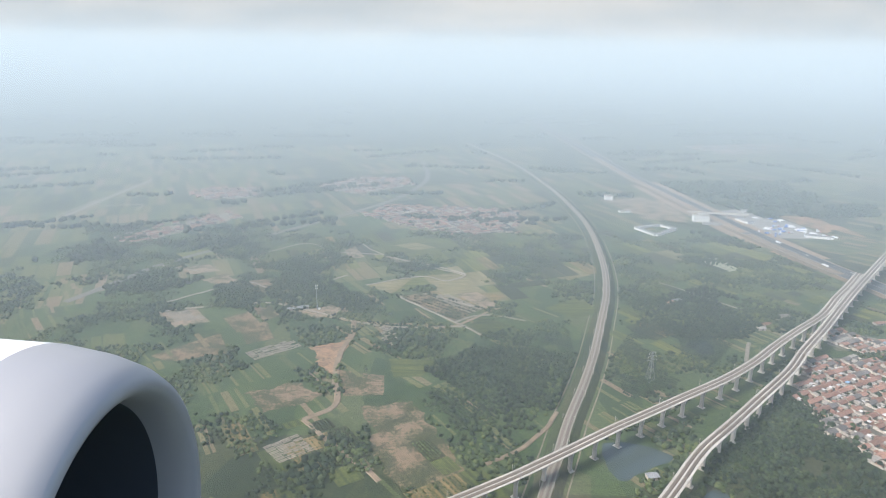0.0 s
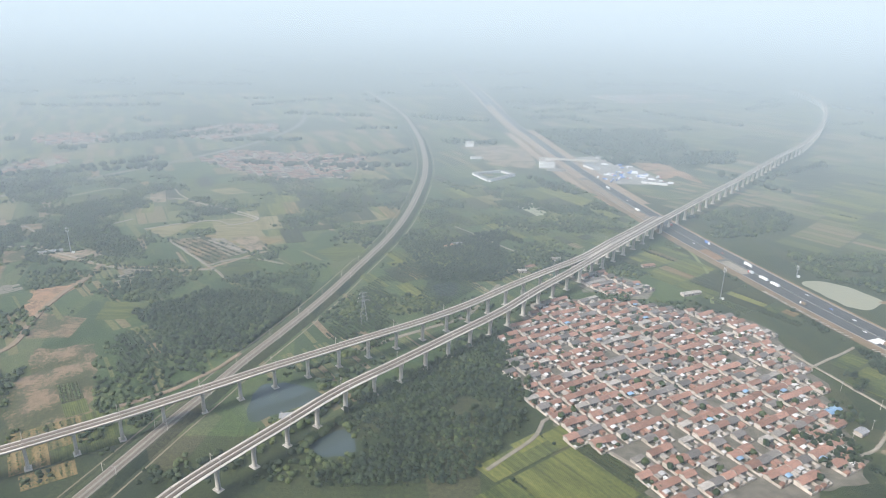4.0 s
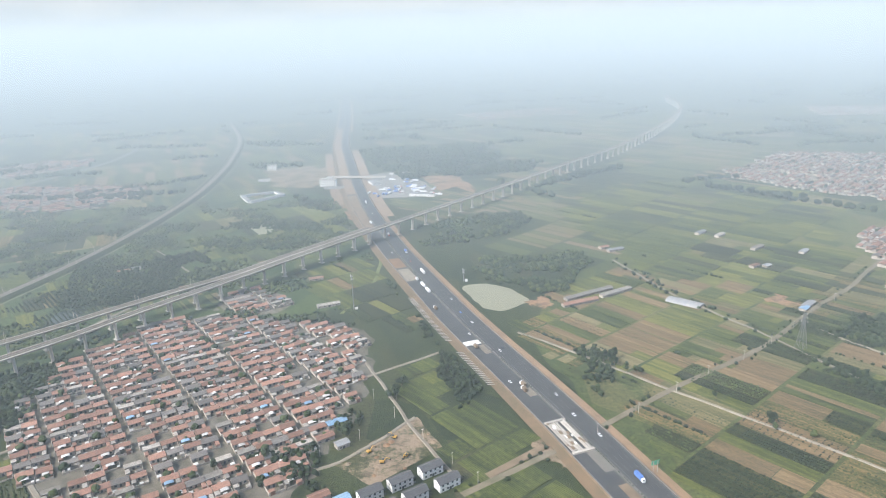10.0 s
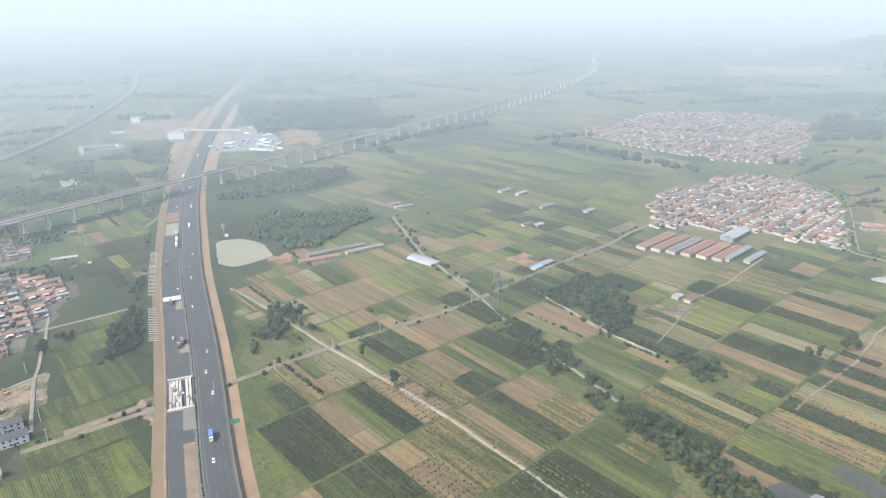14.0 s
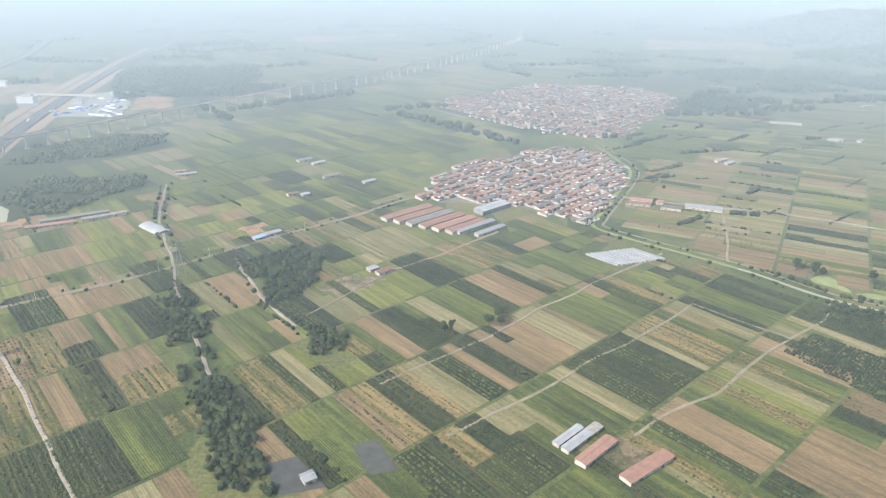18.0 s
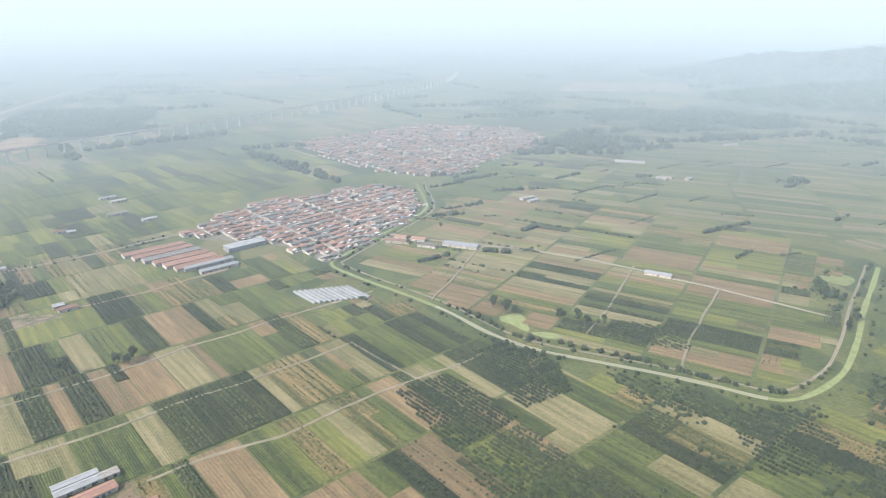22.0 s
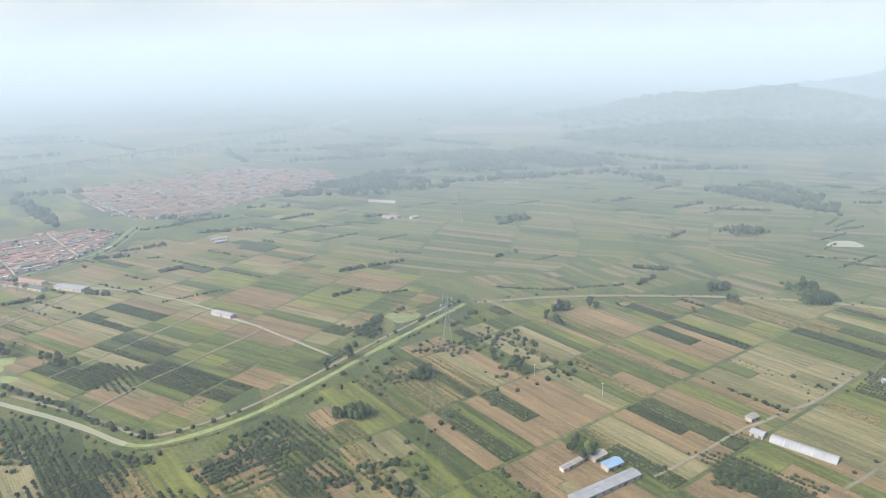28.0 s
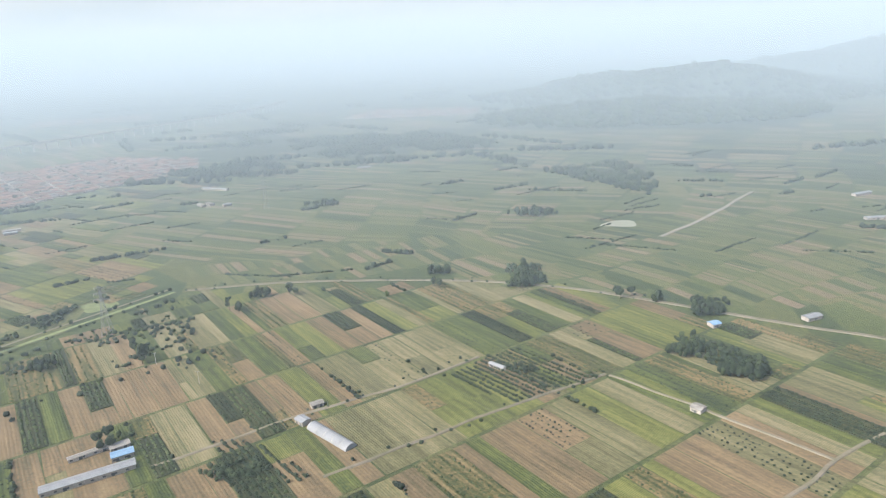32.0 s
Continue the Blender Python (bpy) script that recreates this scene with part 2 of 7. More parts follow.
M_ASPHALT2 = worn("old_asphalt", (0.13, 0.125, 0.11), (0.18, 0.17, 0.15), 0.08, 0.85)
M_CONC = worn("concrete", (0.5, 0.47, 0.42), (0.38, 0.35, 0.31), 0.12)
M_BALLAST = worn("ballast", (0.32, 0.29, 0.245), (0.23, 0.205, 0.17), 0.6)
M_SLEEPER = worn("stained_sleepers", (0.215, 0.175, 0.135), (0.15, 0.122, 0.095), 0.5)
M_RAIL = worn("rail_steel", (0.2, 0.16, 0.13), (0.28, 0.25, 0.22), 1.0, 0.5, 0.1, 0.8)
M_WHITE = worn("white_paint", (0.78, 0.78, 0.76), (0.68, 0.68, 0.66), 0.2, 0.6)
M_STEEL = worn("galvanised_steel", (0.3, 0.31, 0.32), (0.22, 0.23, 0.24), 1.0, 0.5, 0.1, 0.6)
M_MARK = worn("worn_road_paint", (0.34, 0.34, 0.33), (0.16, 0.16, 0.16), 0.3, 0.7)
M_TIN = worn("pale_tin", (0.66, 0.65, 0.63), (0.46, 0.45, 0.43), 0.3, 0.6, 0.45)
M_ROOF = worn("clay_tile", (0.37, 0.2, 0.145), (0.25, 0.15, 0.112), 0.4, 0.85, 0.5)
M_ROOF_G = worn("grey_tile", (0.15, 0.138, 0.128), (0.2, 0.18, 0.165), 0.4, 0.9, 0.4)
M_SLATE = worn("dark_slate", (0.07, 0.072, 0.078), (0.1, 0.1, 0.105), 0.4, 0.85, 0.2)
M_PLASTER = worn("plaster", (0.5, 0.455, 0.4), (0.34, 0.29, 0.24), 0.35, 0.9, 0.35)
M_FLAT = worn("flat_roof", (0.4, 0.37, 0.33), (0.25, 0.225, 0.195), 0.3, 0.9, 0.5)
M_BLUE = worn("blue_sheet", (0.17, 0.3, 0.46), (0.26, 0.38, 0.5), 0.3, 0.5, 0.3)
M_SHEET = worn("white_sheet", (0.33, 0.335, 0.34), (0.23, 0.235, 0.24), 0.2, 0.7, 0.3)


def water_material(name, col, rough):
    k = Mat(name, rough)
    p = k.pos()
    k.color(k.mix(col, tuple(c * 0.8 for c in col), k.noise(p, 0.05, 3)))
    k.b.inputs["Specular IOR Level"].default_value = 0.5
    k.bump(k.noise(p, 0.8, 2), 0.05, 0.05)
    return k.m


M_POND = water_material("muddy_water", (0.2, 0.19, 0.115), 0.3)
M_DEEP = water_material("dark_water", (0.045, 0.06, 0.055), 0.08)
M_ALGAE = worn("duckweed", (0.24, 0.265, 0.11), (0.14, 0.17, 0.065), 0.2, 0.9)


# ---- mesh helpers ----
def mesh_from(name, verts, faces, mat, uvs=None):
    me = bpy.data.meshes.new(name)
    me.from_pydata(verts, [], faces)
    me.materials.append(mat)
    if uvs is not None:
        layer = me.uv_layers.new(name="UVMap")
        flat = np.array([uvs[i] for f in faces for i in f], np.float32).ravel()
        layer.data.foreach_set("uv", flat)
    me.update()
    return me


def part(name, data, parent, label=""):
    ob = new(name, data)
    ob.parent = parent
    if label:
        ob["label"] = label
    return ob


def box_data(x0, x1, y0, y1, z0, z1):
    v = [(x0, y0, z0), (x1, y0, z0), (x1, y1, z0), (x0, y1, z0), (x0, y0, z1), (x1, y0, z1), (x1, y1, z1), (x0, y1, z1)]
    f = [(0, 3, 2, 1), (4, 5, 6, 7), (0, 1, 5, 4), (1, 2, 6, 5), (2, 3, 7, 6), (3, 0, 4, 7)]
    return v, f


def gable_data(x0, x1, y0, y1, z0, rise, thick=0.25):
    """A gable roof with its ridge along x, as one closed shell."""
    ym = (y0 + y1) / 2
    v = []
    for x in (x0, x1):
        v += [(x, y0, z0), (x, ym, z0 + rise), (x, y1, z0), (x, y1, z0 - thick), (x, ym, z0 + rise - thick), (x, y0, z0 - thick)]
    f = [(0, 6, 7, 1), (1, 7, 8, 2), (2, 8, 9, 3), (3, 9, 10, 4), (4, 10, 11, 5), (5, 11, 6, 0), (0, 1, 4, 5), (1, 2, 3, 4), (6, 11, 10, 7), (7, 10, 9, 8)]
    return v, f


def join(*pieces):
    vs, fs = [], []
    for v, f in pieces:
        n = len(vs)
        vs += v
        fs += [tuple(i + n for i in g) for g in f]
    return vs, fs


def moved(data, x=0.0, y=0.0, z=0.0, turn=0.0):
    c, s = math.cos(turn), math.sin(turn)
    return [(x + c * a - s * b, y + s * a + c * b, z + h) for a, b, h in data[0]], data[1]


def smooth_line(pts, step):
    """A polyline, rounded by a Catmull-Rom curve and cut into even steps."""
    p = np.array(pts, float)
    p = np.vstack([2 * p[0] - p[1], p, 2 * p[-1] - p[-2]])
    out = []
    for i in range(1, len(p) - 2):
        for s in np.linspace(0, 1, 24, endpoint=False):
            a, b, c, d = p[i - 1], p[i], p[i + 1], p[i + 2]
            out.append(0.5 * (2 * b + (c - a) * s + (2 * a - 5 * b + 4 * c - d) * s**2 + (3 * b - a - 3 * c + d) * s**3))
    out.append(p[-2])
    out = np.array(out)
    run = np.r_[0, np.cumsum(np.linalg.norm(np.diff(out, axis=0), axis=1))]
    at = np.linspace(0, run[-1], max(2, int(run[-1] / step) + 1))
    return np.stack([np.interp(at, run, out[:, k]) for k in range(out.shape[1])], 1)


def sideways(line):
    d = np.gradient(line[:, :2], axis=0)
    d /= np.linalg.norm(d, axis=1)[:, None]
    return np.stack([d[:, 1], -d[:, 0]], 1)


def sweep(line, profile, closed=True):
    """A section (offset to the right, height) carried along a line in plan."""
    n, side, k = len(line), sideways(line), len(profile)
    z = line[:, 2] if line.shape[1] > 2 else np.zeros(n)
    v = [(line[i, 0] + side[i, 0] * o, line[i, 1] + side[i, 1] * o, z[i] + h) for i in range(n) for o, h in profile]
    f = [(i * k + j, (i + 1) * k + j, (i + 1) * k + (j + 1) % k, i * k + (j + 1) % k) for i in range(n - 1) for j in range(k if closed else k - 1)]
    if closed:
        f += [tuple(range(k)), tuple((n - 1) * k + j for j in reversed(range(k)))]
    return v, f


def ribbon(pts, width, z, mat, name, label, category="road", step=12.0, wob=0.0, thick=0.35):
    """A lane, dyke or strip of ground with a slight crown, laid on the land."""
    line = smooth_line(pts, step)
    if wob:
        line = line + np.array([[noise.noise((x * 0.03, y * 0.03, 5)), noise.noise((x * 0.03, y * 0.03, 9))] for x, y in line]) * wob
    h = width / 2
    v, f = sweep(line, [(-h - 0.6, z - thick), (-h, z), (0, z + 0.04), (h, z), (h + 0.6, z - thick)], False)
    ob = new(name, mesh_from(name, v, f, mat))
    return tagged(ob, label, category, kind="structure")


def inside(poly, x, y):
    hit = False
    for (x1, y1), (x2, y2) in zip(poly, poly[1:] + poly[:1]):
        if (y1 > y) != (y2 > y) and x < (x2 - x1) * (y - y1) / (y2 - y1) + x1:
            hit = not hit
    return hit


def near_line(line, x, y, d):
    return bool((np.hypot(line[:, 0] - x, line[:, 1] - y) < d).any())


rng = random.Random(7)

# ---- the land ----
def land():
    """One sheet to the horizon, finer near the flight line, with gentle swells far off."""
    xs = np.r_[np.linspace(-8000, -700, 40), np.linspace(-650, 3200, 150), np.linspace(3250, 10500, 40)]
    ys = np.r_[np.linspace(-1500, 150, 10), np.linspace(180, 1600, 60), np.linspace(1650, 9400, 70)]
    v, f = [], []
    for y in ys:
        for x in xs:
            far = min(1.0, max(0.0, (y - 1700) / 1500))
            v.append((x, y, far * 10 * noise.noise((x * 0.0012, y * 0.0012, 3))))
    n = len(xs)
    f = [(j * n + i, j * n + i + 1, (j + 1) * n + i + 1, (j + 1) * n + i) for j in range(len(ys) - 1) for i in range(n - 1)]
    tagged(new("ground", mesh_from("ground", v, f, M_GROUND)), "green and brown farmland with rough grass", "ground", kind="structure")


land()


def pasture(pts, label, mat):
    """Lighter grazed grass laid over the plain."""
    ring = smooth_line(pts + [pts[0]], 12.0)[:-1]
    ring = [(x + 14 * noise.noise((x * 0.02, y * 0.02, 2)), y + 14 * noise.noise((x * 0.02, y * 0.02, 8)), 0.016) for x, y in ring]
    tagged(new("pasture", mesh_from("pasture", ring, [tuple(range(len(ring)))], mat)), label, "grass", kind="structure")


pasture([(860, 470), (905, 300), (1100, 240), (1700, 220), (2300, 180), (2760, 240), (2960, 560), (2960, 980), (2600, 1160), (1950, 1340), (1500, 1120), (1000, 900), (840, 700)], "light green grass between the field strips", M_PASTURE)
pasture([(-760, 640), (-500, 560), (-150, 560), (100, 480), (330, 560), (420, 740), (640, 770), (640, 1100), (560, 1330), (200, 1420), (-700, 1420)], "lighter cool-green grass among the western trees", M_MEADOW)


def sky_backdrop():
    """A plain wall of pale, thinly clouded sky far beyond the land."""
    k = bpy.data.materials.new("veiled_sky")
    k.use_nodes = True
    t = k.node_tree
    t.nodes.clear()
    out, em = t.nodes.new("ShaderNodeOutputMaterial"), t.nodes.new("ShaderNodeEmission")
    geo, mp, nz, rp = t.nodes.new("ShaderNodeNewGeometry"), t.nodes.new("ShaderNodeMapping"), t.nodes.new("ShaderNodeTexNoise"), t.nodes.new("ShaderNodeValToRGB")
    mp.inputs["Scale"].default_value = (0.0009, 0.0009, 0.0042)
    nz.inputs["Scale"].default_value, nz.inputs["Detail"].default_value = 1.0, 4.0
    rp.color_ramp.elements[0].position, rp.color_ramp.elements[0].color = 0.36, (0.60, 0.645, 0.68, 1)
    rp.color_ramp.elements[1].position, rp.color_ramp.elements[1].color = 0.64, (0.78, 0.775, 0.76, 1)
    t.links.new(geo.outputs["Position"], mp.inputs[0])
    t.links.new(mp.outputs[0], nz.inputs["Vector"])
    t.links.new(nz.outputs["Fac"], rp.inputs[0])
    t.links.new(rp.outputs[0], em.inputs["Color"])
    em.inputs["Strength"].default_value = 0.44
    t.links.new(em.outputs[0], out.inputs[0])
    v = [(-9000, 9250, -60), (11500, 9250, -60), (11500, 9250, 3500), (-9000, 9250, 3500)]
    tagged(new("backdrop", mesh_from("backdrop", v, [(0, 1, 2, 3)], k)), "pale veiled sky with thin bright cloud", "sky", kind="structure")


sky_backdrop()


# ---- haze: one body of air over the whole plain, its density graded ----
def haze(density):
    tree = bpy.data.node_groups.new("haze", "GeometryNodeTree")
    tree.interface.new_socket("Geometry", in_out="OUTPUT", socket_type="NodeSocketGeometry")
    cube = tree.nodes.new("GeometryNodeVolumeCube")
    # added ramps for tone: thin under the flight line, thicker over plain, thinning upward
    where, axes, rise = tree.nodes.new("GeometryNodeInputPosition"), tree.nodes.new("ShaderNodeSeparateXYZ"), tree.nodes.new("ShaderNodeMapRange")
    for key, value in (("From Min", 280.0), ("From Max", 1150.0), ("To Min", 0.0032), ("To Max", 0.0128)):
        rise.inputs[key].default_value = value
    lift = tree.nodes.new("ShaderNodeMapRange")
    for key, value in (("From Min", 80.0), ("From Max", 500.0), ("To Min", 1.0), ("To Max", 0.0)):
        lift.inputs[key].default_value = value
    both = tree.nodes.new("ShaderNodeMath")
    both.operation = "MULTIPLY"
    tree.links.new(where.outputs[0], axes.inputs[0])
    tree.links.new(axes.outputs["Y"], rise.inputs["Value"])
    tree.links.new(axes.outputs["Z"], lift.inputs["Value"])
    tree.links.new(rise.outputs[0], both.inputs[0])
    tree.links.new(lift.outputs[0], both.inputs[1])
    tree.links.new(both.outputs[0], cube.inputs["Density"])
    cube.inputs["Min"].default_value = (-7900, -1400, -20)
    cube.inputs["Max"].default_value = (10400, 9300, 500)
    for axis, n in zip("XYZ", (12, 110, 16)):
        cube.inputs["Resolution " + axis].default_value = n
    k = bpy.data.materials.new("haze")
    k.use_nodes = True
    k.cycles.volume_sampling = "DISTANCE"
    k.node_tree.nodes.clear()
    out = k.node_tree.nodes.new("ShaderNodeOutputMaterial")
    vol = k.node_tree.nodes.new("ShaderNodeVolumePrincipled")
    vol.inputs["Color"].default_value = (0.72, 0.86, 0.93, 1)
    vol.inputs["Density"].default_value = density / 0.01 / SIZE
    vol.inputs["Anisotropy"].default_value = 0.0
    k.node_tree.links.new(vol.outputs[0], out.inputs["Volume"])
    setm = tree.nodes.new("GeometryNodeSetMaterial")
    setm.inputs["Material"].default_value = k
    go = tree.nodes.new("NodeGroupOutput")
    tree.links.new(cube.outputs[0], setm.inputs[0])
    tree.links.new(setm.outputs[0], go.inputs[0])
    data = bpy.data.meshes.new("haze")
    data.materials.append(k)
    ob = new("haze", data)
    ob.modifiers.new("haze", "NODES").node_group = tree
    tagged(ob, "pale blue-white summer haze over the plain", "haze", kind="structure")


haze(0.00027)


# ---- railway lines ----
LINE_A = [(-60, 60), (20, 290), (60, 405), (89, 493), (104, 535), (123, 593), (152, 669), (179, 748), (205, 836), (236, 944), (258, 1050), (275, 1180), (288, 1343), (285, 1522), (262, 1780), (200, 2140), (60, 2600)]
VIA_2 = [(-120, 60), (0, 205), (100, 335), (138, 400), (190, 470), (225, 516), (268, 560), (314, 608), (375, 672), (420, 728), (478, 795), (565, 900), (655, 1005), (790, 1160), (900, 1285), (1065, 1480), (1215, 1650), (1400, 1915), (1590, 2240), (1700, 2500), (1760, 2800)]
VIA_1 = [(-420, 150), (-230, 280), (-60, 395), (45, 465), (78, 489), (116, 518), (156, 549), (195, 577), (243, 612), (296, 650), (345, 692), (392, 740), (436, 782), (497, 838), (551, 903), (597, 955), (648, 1016)]


def viaduct(pts, name, label, step=32.0):
    """A concrete railway viaduct: box girders of one span each on twin-faced piers, parapets, two tracks and masts."""
    line = smooth_line(pts, step)
    top = new(name)
    tagged(top, label, "viaduct")
    pier_mesh = {}
    side = sideways(line)
    for i in range(len(line) - 1):
        seg = np.array([line[i], line[i + 1]])
        d = seg[1] - seg[0]
        L = float(np.hypot(*d)) - 0.15
        a = math.atan2(d[1], d[0])
        prof = [(-2.6, -3.3), (2.6, -3.3), (3.3, -0.9), (5.9, -0.5), (5.9, -0.1), (-5.9, -0.1), (-5.9, -0.5), (-3.3, -0.9)]
        v = [(x, o, h) for x in (0, L) for o, h in prof]
        k = len(prof)
        f = [(j, (j + 1) % k, k + (j + 1) % k, k + j) for j in range(k)] + [tuple(reversed(range(k))), tuple(range(k, 2 * k))]
        g = part("girder", mesh_from("girder", v, f, M_CONC), top)
        g.matrix_local = pose(line[i, 0], line[i, 1], 22, 0, 0, math.degrees(a))
        for o in (-5.8, 5.8):
            p = part("parapet", mesh_from("parapet", *box_data(0, L, o - 0.12, o + 0.12, -0.1, 1.0), M_CONC), top)
            p.matrix_local = g.matrix_local
    for i in range(len(line)):
        if "pier" not in pier_mesh:
            shaft = []
            for z, w, t in ((0, 1.35, 2.1), (13.5, 1.2, 1.9), (16.4, 1.35, 2.9), (18.7, 1.35, 2.9)):
                shaft.append([(-w, -t * 0.6, z), (-w * 0.6, -t, z), (w * 0.6, -t, z), (w, -t * 0.6, z), (w, t * 0.6, z), (w * 0.6, t, z), (-w * 0.6, t, z), (-w, t * 0.6, z)])
            v = [q for ring in shaft for q in ring]
            f = [(r * 8 + j, r * 8 + (j + 1) % 8, r * 8 + 8 + (j + 1) % 8, r * 8 + 8 + j) for r in range(3) for j in range(8)] + [tuple(range(24, 32))]
            foot = box_data(-2.6, 2.6, -3.6, 3.6, -0.5, 0.6)
            pier_mesh["pier"] = mesh_from("pier", *join((v, f), foot), M_CONC)
        p = part("pier", pier_mesh["pier"], top)
        ang = math.degrees(math.atan2(side[i, 0], -side[i, 1]))
        p.matrix_local = pose(line[i, 0], line[i, 1], 0, 0, 0, ang)
    fine = smooth_line(pts, 10.0)
    fine3 = np.c_[fine, np.full(len(fine), 22.0)]
    for c in (-2.3, 2.3):
        part("ballast_bed", mesh_from("ballast_bed", *sweep(fine3, [(c - 1.5, -0.1), (c - 1.3, 0.35), (c + 1.3, 0.35), (c + 1.5, -0.1)]), M_SLEEPER), top)
        for r in (-0.75, 0.75):
            part("rail", mesh_from("rail", *sweep(fine3, [(c + r - 0.06, 0.35), (c + r - 0.06, 0.55), (c + r + 0.06, 0.55), (c + r + 0.06, 0.35)]), M_RAIL), top)
    mast = mesh_from("mast", *join(box_data(-0.14, 0.14, -0.14, 0.14, -0.1, 7.2), box_data(-0.06, 0.06, 0, 3.1, 6.0, 6.12), box_data(-0.05, 0.05, 0, 2.6, 6.9, 7.0)), M_CONC)
    for i in range(0, len(line) - 1, 2):
        for s in (-1, 1):
            m = part("catenary_mast", mast, top)
            x, y = line[i] + side[i] * 5.2 * s
            m.matrix_local = pose(x, y, 22, 0, 0, math.degrees(math.atan2(side[i, 1], side[i, 0])) + (90 if s > 0 else -90))
    return top


viaduct(VIA_2, "railway_viaduct", "pale concrete double-track railway viaduct on tall piers")
viaduct(VIA_1, "railway_viaduct", "pale concrete branch viaduct joining the main railway viaduct")


def railway(pts, name, label):
    line = smooth_line(pts, 14.0)
    top = new(name)
    tagged(top, label, "railway")
    part("embankment", mesh_from("embankment", *sweep(line, [(-14, -0.2), (-6.6, 3.4), (6.6, 3.4), (14, -0.2)], False), M_GROUND), top)
    part("ballast_bed", mesh_from("ballast_bed", *sweep(line, [(-5.4, 3.3), (-4.6, 3.8), (4.6, 3.8), (5.4, 3.3)], False), M_BALLAST), top)
    for c in (-2.4, 2.4):
        part("track_slab", mesh_from("track_slab", *sweep(line, [(c - 1.3, 3.7), (c - 1.3, 3.95), (c + 1.3, 3.95), (c + 1.3, 3.7)], False), M_SLEEPER), top)
        for r in (-0.75, 0.75):
            part("rail", mesh_from("rail", *sweep(line, [(c + r - 0.06, 3.9), (c + r - 0.06, 4.1), (c + r + 0.06, 4.1), (c + r + 0.06, 3.9)], False), M_RAIL), top)
    mast = mesh_from("mast", *join(box_data(-0.15, 0.15, -0.15, 0.15, 3.2, 11.0), box_data(-0.06, 0.06, 0, 3.3, 9.8, 9.95)), M_CONC)
    side, posts = sideways(line), line
    for i in range(0, len(line) - 1, 4):
        for s in (-1, 1):
            m = part("catenary_mast", mast, top)
            x, y = line[i] + side[i] * 6.0 * s
            m.matrix_local = pose(x, y, 0, 0, 0, math.degrees(math.atan2(side[i, 1], side[i, 0])) + (90 if s > 0 else -90))
    for o in (-17.5, 17.5):
        part("service_path", mesh_from("service_path", *sweep(line, [(o - 0.8, 0.3), (o + 0.8, 0.3)], False), M_LANE), top)
    return top


railway(LINE_A, "railway", "pale double-track railway curving on a low embankment")

# ---- expressway under widening ----
HWY = [(1090, -420), (1010, -100), (955, 100), (912, 250), (888, 330), (864, 400), (833, 500), (805, 585), (781, 655), (755, 735), (725, 840), (694, 950), (662, 1080), (640, 1180), (618, 1300), (590, 1480), (556, 1740), (525, 2000), (480, 2660), (420, 3400)]
HLINE = smooth_line(HWY, 12.0)


def strip(top, name, mat, a, b, z, z2=None, label="", line=None):
    ln = HLINE if line is None else line
    return part(name, mesh_from(name, *sweep(ln, [(a, z), (b, z if z2 is None else z2)], False), mat), top, label)


def expressway():
    top = new("expressway")
    tagged(top, "dark asphalt expressway being widened, with raw clay verges", "road", kind="structure")
    strip(top, "embankment", M_CLAY, -32, -23.5, 0.05, 2.4)
    part("roadbed", mesh_from("roadbed", *sweep(HLINE, [(-24.5, 2.38), (-1, 2.45), (17.5, 2.38), (20, 0.05)], False), M_DIRT), top)
    strip(top, "carriageway", M_ASPHALT, -22.3, -5.0, 2.5)
    strip(top, "carriageway", M_ASPHALT, -1.6, 16.3, 2.5)
    strip(top, "median", M_ASPHALT2, -4.99, -1.61, 2.56)
    strip(top, "haul_road", M_HAUL, 19.0, 27.0, 0.3, 0.2)
    for o in (-21.8, 0.0, 15.6):
        strip(top, "edge_line", M_MARK, o - 0.08, o + 0.08, 2.512)
    dash = []
    for i in range(len(HLINE) - 1):
        d = HLINE[i + 1] - HLINE[i]
        a = math.atan2(d[1], d[0])
        s = (math.sin(a), -math.cos(a))
        for o in (4.0, 8.0, 12.0):
            dash.append(moved(([(0, -0.07, 2.512), (5, -0.07, 2.512), (5, 0.07, 2.512), (0, 0.07, 2.512)], [(0, 1, 2, 3)]), HLINE[i, 0] + s[0] * o, HLINE[i, 1] + s[1] * o, 0, a))
    ob = part("lane_marks", mesh_from("lane_marks", *join(*dash), M_MARK), top)
    ob["kind"] = "stuff"
    for o in (-22.8, -3.3, 16.9):
        strip(top, "guard_rail", M_STEEL, o, o + 0.05, 2.5, 3.2)


expressway()
CANAL = [(1573, 1048), (1585, 925), (1566, 868), (1530, 805), (1490, 735), (1480, 707), (1511, 669), (1556, 626), (1594, 586), (1628, 540), (1662, 510), (1703, 489), (1742, 470), (1774, 452), (1804, 433), (1822, 429), (1845, 438), (1873, 457), (1894, 478), (1926, 517), (1964, 568), (2008, 622), (2044, 667)]
CLINE = smooth_line(CANAL, 8.0)


# ---- lanes, tracks and water ----
def lane(pts, w=3.2, mat=None, label="narrow pale concrete farm lane", wob=2.0, z=0.75):
    return ribbon(pts, w, z, mat or M_TRACK, "lane", label, "lane", 9.0, wob, 0.9)


